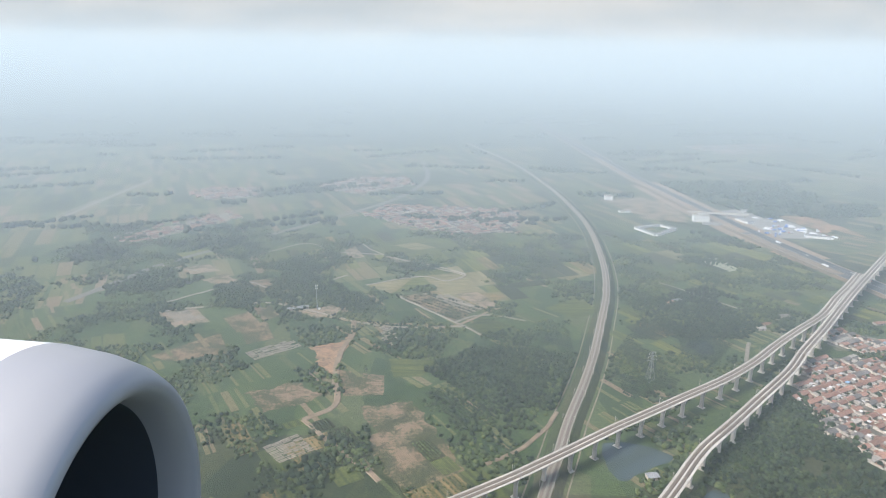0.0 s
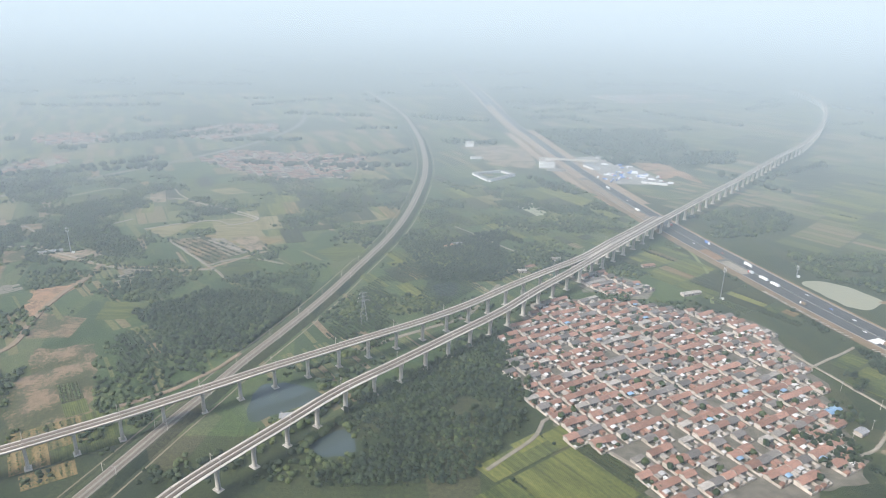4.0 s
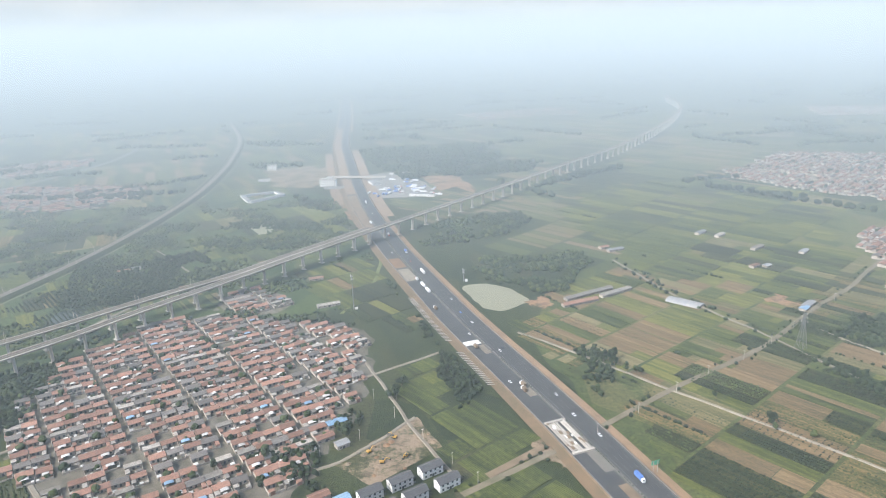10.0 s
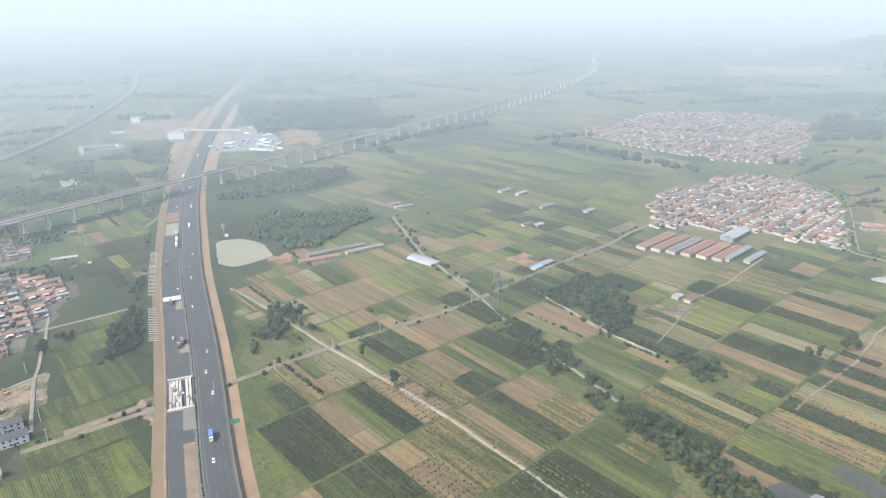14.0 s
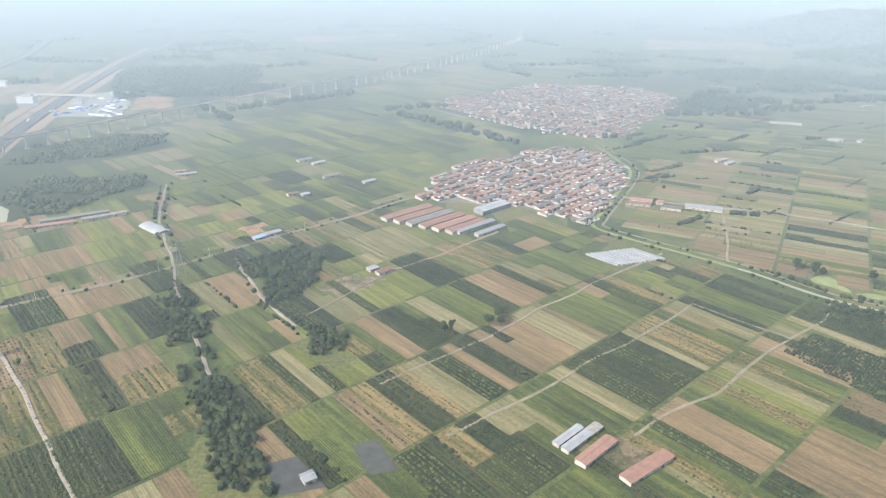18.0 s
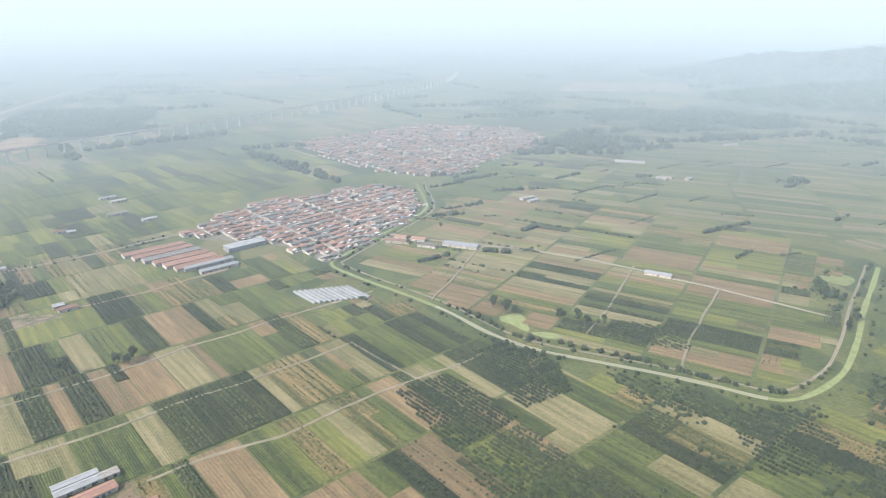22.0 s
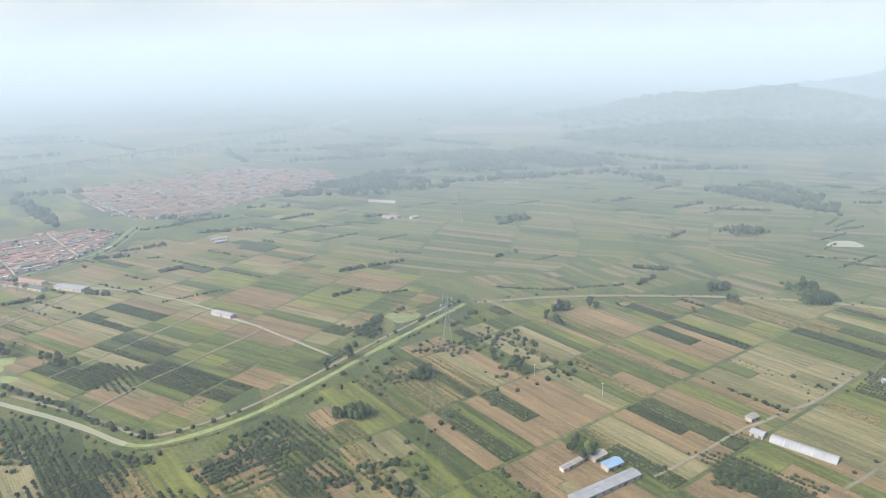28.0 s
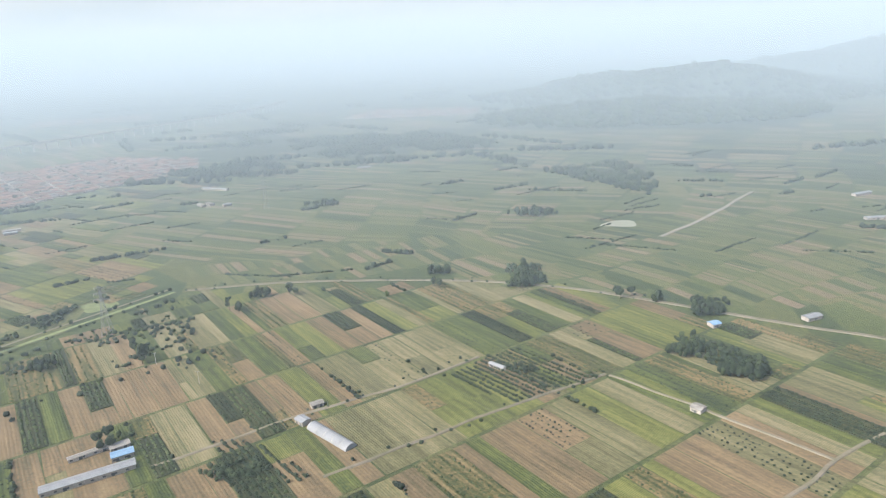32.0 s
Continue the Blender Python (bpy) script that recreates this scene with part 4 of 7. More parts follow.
fields(WEST_P, 20, 0, 70, 17, [("green", 5), ("dark", 3), ("tan", 3), ("lime", 2), ("mixed", 2)], 14, 36, 0.8)
WEST_Q = [(-300, 560), (-140, 590), (-20, 560), (90, 470), (60, 420), (-300, 420)]
fields(WEST_Q, 33, 0, 60, 18, [("mixed", 3), ("green", 4), ("dark", 5)], 12, 30, 0.5)
WEST_T = [(205, 650), (300, 740), (420, 865), (560, 1000), (330, 1008), (268, 930), (228, 800)]
fields(WEST_T, 33, 0, 52, 20, [("green", 6), ("dark", 4), ("lime", 2), ("mixed", 1)], 8, 20, 0.7)
WEST_R = [(320, 425), (395, 500), (430, 470), (470, 428), (440, 330), (330, 330)]
fields(WEST_R, 36, 0, 70, 19, [("green", 5), ("lime", 4), ("dark", 2)], 14, 30)


# ---- trees ----
def clump(r, lumps, sub):
    """A ragged crown of several leaf masses, about one metre in radius."""
    bm = bmesh.new()
    for i in range(lumps):
        c = Vector((r.uniform(-0.5, 0.5), r.uniform(-0.5, 0.5), r.uniform(-0.25, 0.55))) if lumps > 1 else Vector((0, 0, 0))
        s = r.uniform(0.45, 0.75) if lumps > 1 else 1.0
        made = bmesh.ops.create_icosphere(bm, subdivisions=sub, radius=s)
        for v in made["verts"]:
            v.co = c + v.co * r.uniform(0.72, 1.25)
    bm.verts.index_update()
    v = np.array([v.co[:] for v in bm.verts])
    f = np.array([[w.index for w in q.verts] for q in bm.faces])
    bm.free()
    return v, f


_cr = random.Random(21)
CROWNS = [clump(_cr, 4, 2) for _ in range(5)]
CROWNS_S = [clump(_cr, 2, 2) for _ in range(5)]
CROWNS_F = [clump(_cr, 1, 2) for _ in range(5)]


def mass(name, spots, crowns, mat, seed, label, category):
    """Many crowns as one mesh. spots: x, y, base height, radius, height."""
    if not spots:
        return None
    r = np.random.RandomState(seed)
    V, Fc, n = [], [], 0
    for x, y, z, rad, h in spots:
        v, f = crowns[r.randint(len(crowns))]
        a = r.uniform(0, 6.28)
        c, s = math.cos(a), math.sin(a)
        q = np.empty_like(v)
        q[:, 0], q[:, 1], q[:, 2] = x + rad * (c * v[:, 0] - s * v[:, 1]), y + rad * (s * v[:, 0] + c * v[:, 1]), z + h * 0.5 + h * 0.5 * v[:, 2]
        V.append(q)
        Fc.append(f + n)
        n += len(v)
    V, Fc = np.concatenate(V), np.concatenate(Fc)
    me = bpy.data.meshes.new(name)
    me.vertices.add(len(V))
    me.vertices.foreach_set("co", V.astype(np.float32).ravel())
    me.loops.add(Fc.size)
    me.loops.foreach_set("vertex_index", Fc.astype(np.int32).ravel())
    me.polygons.add(len(Fc))
    me.polygons.foreach_set("loop_start", np.arange(0, Fc.size, 3, dtype=np.int32))
    me.materials.append(mat)
    me.update(calc_edges=True)
    me.validate()
    return tagged(new(name, me), label, category, kind="stuff")


def scatter(poly, gap, r, jitter=0.45):
    xs, ys = [p[0] for p in poly], [p[1] for p in poly]
    out = []
    x = min(xs)
    while x < max(xs):
        y = min(ys)
        while y < max(ys):
            px, py = x + r.uniform(-jitter, jitter) * gap, y + r.uniform(-jitter, jitter) * gap
            if inside(poly, px, py):
                out.append((px, py))
            y += gap
        x += gap
    return out


def clear(x, y, d=0.0):
    return not (near_line(HLINE, x, y, 40 + d) or near_line(CLINE, x, y, 8 + d) or any(inside(w, x, y) for w in WATERS))


def ragged(poly, x, y):
    k = 9.0
    return inside(poly, x + k * noise.noise((x * 0.05, y * 0.05, 1)), y + k * noise.noise((x * 0.05, y * 0.05, 4)))


def grown(poly, d):
    cx, cy = sum(p[0] for p in poly) / len(poly), sum(p[1] for p in poly) / len(poly)
    return [(x + d * (x - cx) / math.hypot(x - cx, y - cy), y + d * (y - cy) / math.hypot(x - cx, y - cy)) for x, y in poly]


def rows_in(poly, angle, along, apart, r, keep=0.93):
    """Spots in straight rows inside a plot."""
    a = radians(angle)
    c, s = math.cos(a), math.sin(a)
    us, ws = [x * c + y * s for x, y in poly], [-x * s + y * c for x, y in poly]
    out = []
    for u in np.arange(min(us), max(us), along):
        for w in np.arange(min(ws), max(ws), apart):
            x, y = u * c - w * s, u * s + w * c
            if r.random() < keep and inside(poly, x, y):
                out.append((x + r.uniform(-0.4, 0.4), y + r.uniform(-0.4, 0.4)))
    return out


SMALL_STANDS = (13, 15, 16, 17, 18, 19, 20)


def woods():
    r = random.Random(31)
    for i, poly in enumerate(WOODS["near"]):
        spots = [(x, y, 0, s, s * r.uniform(1.5, 2.4)) for x, y in scatter(grown(poly, 10), 3.7, r) if r.random() < 0.9 and noise.noise((x * 0.018, y * 0.018, 4)) + 0.4 * noise.noise((x * 0.06, y * 0.06, 8)) > -0.3 and ragged(poly, x, y) and clear(x, y) and not near_line(ALINE, x, y, 20) for s in (r.uniform(1.2, 3.3),)]
        mass("wood", spots, CROWNS_S, M_LEAF, 100 + i, "dense dark-green wood of broadleaf trees", "trees")
    for i, poly in enumerate(WOODS["far"]):
        spots = [(x, y, 0, s, s * r.uniform(1.4, 2.0)) for x, y in scatter(grown(poly, 25), 4.6 if i < 2 else 8.0, r) if r.random() < 0.85 and noise.noise((x * 0.011, y * 0.011, 9)) + 0.5 * noise.noise((x * 0.04, y * 0.04, 3)) > -0.12 and ragged(poly, x, y) and clear(x, y) for s in (r.uniform(1.2, 3.6) if i < 2 else r.uniform(2.5, 6.0),)]
        if i < 2:
            mass("wood", spots[::3], CROWNS_F, M_LEAF_L, 150 + i, "lighter green trees of a wood by the pond", "trees")
            spots = [q for k, q in enumerate(spots) if k % 3]
        mass("wood", spots, CROWNS_F, M_LEAF, 140 + i, "distant dark wood in the haze", "trees")
    for i, poly in enumerate(ORCHARDS):
        spots = [(x, y, 0, g, g * 1.7) for x, y in rows_in(poly, -51, 2.2 if i < 3 else 2.4, 3.5 if i < 3 else 4.8, r) if i not in (7, 8) or (noise.noise((x * 0.02, y * 0.02, 3)) > -0.12 and not near_line(ALINE, x, y, 20)) for g in (r.uniform(0.8, 1.3),)]
        mass("orchard", spots, CROWNS_F, M_LEAF, 160 + i, "orchard of low trees in straight rows", "orchard")
    for poly, mat, apart, lab in (([(1862, 397), (1908, 431), (1920, 414), (1876, 379)], M_LEAF, 4.4, "block of dark fruit trees in close rows"), ([(1879, 379), (1913, 409), (1922, 398), (1888, 368)], M_LEAF_L, 5.6, "block of yellow-green fruit trees in rows")):
        mass("orchard", [(x, y, 0, g, g * 1.6) for x, y in rows_in(poly, 37, 2.6, apart, r) for g in (r.uniform(1.0, 1.5),)], CROWNS_F, mat, 171, lab, "orchard")
    # stands of tall trees among the eastern strips
    for i, (x, y, a, b, n) in enumerate(((2384, 632, 13, 8, 34), (2490, 577, 5, 4, 9), (2523, 543, 14, 7, 30), (2477, 473, 12, 6, 26), (2497, 440, 9, 6, 18), (2507, 432, 9, 6, 18), (2304, 679, 12, 5, 18), (2135, 638, 11, 5, 16), (1999, 508, 8, 7, 16), (2144, 1014, 26, 10, 30), (2436, 898, 34, 16, 60), (1893, 1350, 40, 20, 60), (2001, 1289, 60, 25, 80), (2358, 462, 10, 7, 14), (1950, 455, 12, 8, 22), (600, 478, 15, 8, 34), (640, 440, 7, 7, 14), (629, 489, 9, 5, 14), (520, 755, 16, 7, 24), (700, 585, 6, 6, 10), (2181, 362, 20, 9, 60))):
        tall = 0.6 if i in SMALL_STANDS else 1.0
        spots = [(x + a * math.cos(q) * d, y + b * math.sin(q) * d, 0, g, g * r.uniform(2.6, 3.6) * tall) for q, d, g in ((r.uniform(0, 6.28), r.random() ** 0.5, r.uniform(1.8, 3.4) * (0.7 if i in SMALL_STANDS else 1.0)) for _ in range(n))]
        mass("tree_stand", spots, CROWNS, M_LEAF, 230 + i, "stand of tall dark trees among the field strips", "trees")
    spots = [(x, y, 0, g, g * 1.7) for x, y in rows_in([(-72, 938), (-36, 952), (48, 890), (10, 845)], -40, 3.2, 8.5, r, 0.75) for g in (r.uniform(1.0, 1.7),)]
    mass("nursery_trees", spots, CROWNS_T, M_LEAF, 180, "rows of small trees on a brown nursery plot", "trees")
    # shrub rows on the darker strips
    bush, light = [], []
    for kind, m, w, a0, a1, U, V in PLOTS:
        if kind not in ("dark", "mixed") or m * U.y + a0 * V.y > 760:
            continue
        gap = 3.4 if kind == "dark" else 5.0
        to = light if kind == "mixed" or r.random() < 0.3 else bush
        for v in np.arange(a0 + 1.5, a1 - 1.0, 2.4):
            for u in np.arange(m - w / 2 + 1.6, m + w / 2 - 1.0, gap):
                if r.random() < (0.85 if kind == "dark" else 0.7):
                    p = U * (u + r.uniform(-0.5, 0.5)) + V * (v + r.uniform(-0.6, 0.6))
                    g = r.uniform(0.8, 1.3) if kind == "dark" else r.uniform(0.5, 0.95)
                    to.append((p.x, p.y, 0, g, g * 1.5))
    dots = []
    for kind, m, w, a0, a1, U, V in PLOTS:
        if kind in ("soil", "tan", "green") and m * U.y + a0 * V.y < 760 and r.random() < 0.1:
            gu, gv = r.uniform(3.0, 6.5), r.uniform(2.6, 6.0)
            for v in np.arange(a0 + 1.5, a1 - 1.0, gv):
                for u in np.arange(m - w / 2 + 1.6, m + w / 2 - 1.0, gu):
                    if r.random() < 0.75:
                        p = U * (u + r.uniform(-0.5, 0.5)) + V * (v + r.uniform(-0.6, 0.6))
                        g = r.uniform(0.5, 0.95)
                        dots.append((p.x, p.y, 0, g, g * 1.3))
    mass("saplings", dots, CROWNS_T, M_LEAF, 189, "young saplings dotted over bare strips", "shrubs")
    mass("shrub_rows", bush, CROWNS_T, M_LEAF, 190, "rows of dark green shrubs on the strips", "shrubs")
    mass("shrub_rows", light, CROWNS_T, M_LEAF_L, 191, "rows of light green shrubs on the strips", "shrubs")
    ln = smooth_line(HWY, 3.2)
    sd = sideways(ln)
    mass("median_shrubs", [(x + q[0] * -3.3, y + q[1] * -3.3, 2.5, g, g * 1.6) for (x, y), q in zip(ln, sd) if 100 < y < 1100 and r.random() < 0.8 for g in (r.uniform(0.5, 0.85),)], CROWNS_T, M_LEAF, 187, "clipped shrubs along the expressway median", "shrubs")
    # loose trees and hedges over the western land
    west, hedge, pale = [], [], []
    for x, y in scatter([(-700, 420), (100, 420), (340, 430), (700, 760), (650, 1300), (-700, 1300)], 5.0, r, 0.5):
        n = noise.noise((x * 0.012, y * 0.012, 2)) + 0.35 * noise.noise((x * 0.05, y * 0.05, 6))
        if n > 0.0 and r.random() < 0.72 and clear(x, y) and not any(inside(h, x, y) for h in CLEARINGS) and not near_line(ALINE, x, y, 19) and not near_line(V2LINE, x, y, 8) and not near_line(V1LINE, x, y, 8):
            s = r.uniform(0.8, 2.2) + max(0.0, n) * 2.2
            (pale if noise.noise((x * 0.02, y * 0.02, 15)) > 0.05 else west).append((x, y, 0, s, s * r.uniform(1.3, 2.0)))
    for x, y in scatter([(1650, 300), (1690, 470), (1822, 415), (1905, 462), (2050, 655), (2110, 560), (2010, 440), (1985, 300)], 4.6, r, 0.5):
        n = noise.noise((x * 0.02, y * 0.02, 5)) + 0.3 * noise.noise((x * 0.08, y * 0.08, 6))
        if n > 0.16 and r.random() < 0.7 and clear(x, y):
            s = r.uniform(0.7, 1.7) + max(0.0, n)
            west.append((x, y, 0, s, s * 1.6))
    mass("trees_and_scrub", pale, CROWNS_F, M_LEAF_L, 188, "lighter green trees and scrub over rough land", "trees")
    mass("trees_and_scrub", west, CROWNS_F, M_LEAF, 192, "scattered trees and scrub over rough land", "trees")
    for line, step, off, lo, hi in HEDGES:
        ln = smooth_line(line, step)
        sd = sideways(ln)
        for (x, y), (sx, sy) in zip(ln, sd):
            for o in (-off, off):
                if r.random() < 0.4:
                    s = r.uniform(lo, hi) * 0.85
                    px, py = x + sx * o + r.uniform(-1.5, 1.5), y + sy * o + r.uniform(-1.5, 1.5)
                    if not near_line(CLINE, px, py, 4.5 + s):
                        hedge.append((px, py, 0, s, s * r.uniform(1.4, 2.2)))
    for kind, m, w, a0, a1, U, V in PLOTS:
        if r.random() < 0.05:
            for v in np.arange(a0, a1, 3.0):
                if r.random() < 0.6:
                    p = U * (m - w / 2 + r.uniform(-0.8, 0.8)) + V * v
                    s = r.uniform(0.7, 1.9)
                    hedge.append((p.x, p.y, 0, s, s * 1.6))
    for k in range(110):
        x, y = r.uniform(1560, 2900), r.uniform(690, 1300)
        a = radians(r.choice((30, 30, 36, -20, 10))) + r.uniform(-0.12, 0.12)
        big = r.random() < 0.25
        for j in np.arange(0, r.uniform(18, 85), 2.6 if big else 2.0):
            px, py = x + math.cos(a) * j + r.uniform(-1.2, 1.2), y + math.sin(a) * j + r.uniform(-1.2, 1.2)
            if r.random() < 0.75 and clear(px, py) and not any(inside(h, px, py) for h in (VIL_B, VIL_C)):
                s = r.uniform(1.4, 3.2) if big else r.uniform(0.7, 1.5)
                hedge.append((px, py, 0, s, s * r.uniform(1.4, 2.1)))
    mass("hedgerow", hedge, CROWNS_F, M_LEAF, 193, "straggling hedges and small trees along lanes and plots", "hedge")
    # belts of trees across the far plain
    far = []
    for k in range(230):
        x, y = r.uniform(-2600, 4300), 1250 + 3600 * r.random() ** 1.6
        if abs(x - 850) > 2200 + (y - 1250) * 0.6:
            continue
        a, n = r.choice((0.6, -0.9, 0.2, 0.0)) + r.uniform(-0.2, 0.2), r.randint(8, 40)
        for j in range(n):
            px, py = x + math.cos(a) * j * 8 + r.uniform(-9, 9), y + math.sin(a) * j * 8 + r.uniform(-9, 9)
            if not inside(VIL_C, px, py) and not near_line(HLINE, px, py, 60) and not near_line(V2LINE, px, py, 12) and not near_line(ALINE, px, py, 25):
                s = r.uniform(3.5, 7.5)
                far.append((px, py, 0, s, s * r.uniform(1.3, 1.9)))
    mass("tree_belts", far, CROWNS_F, M_LEAF, 194, "far belts of trees fading into haze", "trees")


ALINE, V2LINE, V1LINE = smooth_line(LINE_A, 10.0), smooth_line(VIA_2, 6.0), smooth_line(VIA_1, 6.0)
CROWNS_T = [clump(_cr, 1, 1) for _ in range(6)]
BARE = [
    ([(-166, 756), (-134, 774), (-116, 801), (-125, 719), (-126, 684), (-152, 718)], M_FORK, "bare orange clay yard"), ([(-350, 725), (-289, 794), (-260, 737), (-321, 711)], M_SCRUB, "bare brown plot"),
    ([(-86, 617), (-34, 630), (7, 539), (26, 490), (-41, 488), (-65, 537)], M_SCRUB, "rough brown cleared ground"), ([(-122, 698), (-69, 686), (-65, 641), (-107, 639)], M_SCRUB, "bare brown plot"),
    ([(430, 1439), (369, 1637), (487, 1658), (520, 1640), (530, 1478), (510, 1410)], M_BARE, "bare levelled yard of the service area under works"), ([(772, 1335), (733, 1488), (813, 1477), (846, 1332), (832, 1309), (802, 1377)], M_FORK, "bare clay ground"),
    ([(564, 1333), (585, 1354), (631, 1137), (611, 1140)], M_FORK, "raw clay strip"), ([(1101, 724), (1137, 754), (1152, 726), (1122, 700)], M_FORK, "bare clay yard"),
    ([(838, 755), (862, 768), (868, 742), (848, 732)], M_FORK, "bare clay yard by the pond"), ([(650, 468), (712, 525), (730, 480), (680, 440)], M_BARE, "bare building plot"),
    ([(1200, 575), (1225, 600), (1255, 590), (1225, 560)], M_BARE, "bare sandy patch"), ([(796, 470), (815, 500), (835, 470), (815, 445)], M_BARE, "churned earth of the building site"),
    ([(-197, 1152), (-160, 1201), (-111, 1150), (-157, 1120)], M_BARE, "pale bare plot"), ([(-126, 985), (-42, 1029), (-18, 998), (-86, 949)], M_CROP["tan"], "olive stubble plot with a pale edge"),
    ([(-80, 952), (-16, 1000), (18, 1033), (-40, 1055)], M_CROP["lime"], "light green plot inside pale lanes"), ([(-72, 938), (-36, 952), (48, 890), (10, 845)], M_SCRUB, "brown nursery plot with rows of small trees"),
    ([(-34, 956), (14, 979), (90, 946), (52, 896)], M_CROP["mixed"], "plot of sparse rows"), ([(-395, 856), (-352, 879), (-314, 830), (-353, 810)], M_BARE, "pale stony plot"),
    ([(-271, 813), (-240, 834), (-217, 780), (-246, 762)], M_SCRUB, "bare brown plot"), ([(-264, 862), (-251, 895), (-227, 854), (-245, 837)], M_SCRUB, "bare brown plot"), ([(-67, 730), (-6, 725), (-28, 685), (-58, 681)], M_CROP["green"], "smooth green field among the trees"),
    ([(-383, 997), (-358, 1026), (-320, 993), (-350, 968)], M_BARE, "pale dry yard"), ([(25, 827), (48, 863), (85, 835), (47, 800)], M_CROP["green"], "small green field"), ([(-215, 640), (-160, 668), (-130, 640), (-180, 600)], M_SCRUB, "scrubby brown slope"), ([(-40, 1030), (10, 1060), (60, 960), (0, 930)], M_CROP["tan"], "pale dry plot"),
    ([(-210, 870), (-150, 905), (-120, 880), (-180, 850)], M_BARE, "bare yard"), ([(-330, 990), (-260, 1010), (-230, 950), (-310, 940)], M_SCRUB, "bare brown plot"),
    ([(-300, 842), (-273, 869), (-248, 830), (-268, 796)], M_SCRUB, "bare brown plot beside the wood"), ([(-273, 883), (-249, 884), (-233, 846), (-248, 845)], M_SCRUB, "bare brown plot by the compound"), ([(-323, 1131), (-263, 1199), (-229, 1177), (-289, 1104)], M_CROP["green"], "light green plot with a pale lane"),
    ([(-113, 1137), (-56, 1107), (-29, 1087), (-73, 1084)], M_BARE, "pale bare plot along a lane"), ([(-48, 1036), (-8, 1068), (22, 1040), (-15, 1010)], M_CROP["tan"], "dry tan plot inside pale lanes"), ([(12, 951), (46, 961), (75, 907), (53, 893)], M_BARE, "pale stony plot in rows"), ([(-126, 1221), (-39, 1281), (37, 1206), (-65, 1128)], M_CROP["green"], "large smooth green plot"),
    ([(-100, 1205), (-60, 1225), (-20, 1190), (-60, 1175)], M_CROP["tan"], "dry tan plot in the green"), ([(-440, 1050), (-400, 1075), (-370, 1040), (-410, 1020)], M_BARE, "pale dry plot"), ([(-480, 1130), (-430, 1160), (-400, 1120), (-445, 1095)], M_CROP["lime"], "light green plot"), ([(140, 900), (190, 940), (220, 890), (175, 860)], M_CROP["green"], "smooth green plot among trees"), ([(150, 1060), (200, 1100), (235, 1050), (190, 1020)], M_CROP["tan"], "dry plot by the railway"),
    ([(1194, 354), (1217, 362), (1231, 335), (1206, 328)], M_NET, "garden plot under black netting"), ([(1241, 366), (1257, 373), (1270, 344), (1255, 341)], M_NET, "garden plot under black netting"),
    ([(1380, 352), (1402, 366), (1420, 350), (1400, 334)], M_SCRUB, "bare brown yard by the sheds"),
]
CLEARINGS = [p for p, _, _ in BARE] + [VIL_A, VIL_A2, APTS, WEST_H, WEST_S, WEST_R, [(-250, 735), (-195, 790), (-172, 756), (-230, 705)], [(-180, 538), (-139, 575), (-108, 540), (-147, 505)]]
HEDGES = [([(1591, 596), (1631, 543), (1654, 522), (1696, 501), (1747, 472), (1767, 455), (1809, 434)], 3.0, 8.0, 1.4, 3.2), (RD1, 9.0, 5.0, 1.2, 2.2), ([(1076, 587), (1107, 516), (1146, 437)], 4.0, 4.0, 2, 3.6), ([(977, 883), (1008, 759), (1054, 649)], 5.0, 5.0, 1.5, 3.0), (CANAL, 7.0, 8.0, 0.9, 2.4),
          ([(1114, 645), (1157, 560), (1191, 510)], 5.0, 4.0, 1.5, 3.0), ([(2054, 672), (2158, 680), (2317, 660), (2420, 624), (2506, 569)], 9.0, 5.0, 0.6, 1.5), ([(2131, 371), (2203, 416), (2328, 489)], 12.0, 3.0, 0.8, 1.6),
          ([(1905, 470), (1975, 560), (2055, 660)], 5.0, 12.0, 1.4, 3.2), ([(2040, 640), (2090, 560), (2110, 480)], 7.0, 4.0, 1.2, 2.8), ([(2231, 352), (2341, 414), (2413, 449)], 10.0, 3.0, 0.9, 1.8), ([(1950, 380), (2000, 420), (2060, 480), (2130, 520)], 6.0, 5.0, 1.0, 2.6)]
for _i, (_p, _m, _lab) in enumerate(BARE):
    _ring = [tuple(Vector(a).lerp(Vector(b), k / 24)) for a, b in zip(_p, _p[1:] + _p[:1]) for k in range(24)]
    _w = 1.2 if "crop" in _m.name or "plot" in _lab else 7.0
    _ring = [(x + _w * noise.noise((x * 0.06, y * 0.06, 2)) + 0.5 * _w * noise.noise((x * 0.25, y * 0.25, 3)), y + _w * noise.noise((x * 0.06, y * 0.06, 8)) + 0.5 * _w * noise.noise((x * 0.25, y * 0.25, 9))) for x, y in _ring]
    tagged(new("bare_ground", mesh_from("bare_ground", [(x, y, 0.07 + 0.009 * _i) for x, y in _ring], [tuple(range(len(_ring)))], _m, _ring)), _lab, "ground", kind="structure")
woods()


# ---- hills at the end of the plain ----
def hill_trees(spots, n, seed, x, y, rx, ry):
    r = random.Random(seed)
    for k in range(n):
        px, py, pz = spots[r.randrange(len(spots))]
        if pz > 2 and py < y + ry * 0.2:
            s = r.uniform(7, 15)
            yield px + r.uniform(-15, 15), py + r.uniform(-15, 15), pz - 2, s, s * r.uniform(0.8, 1.5)


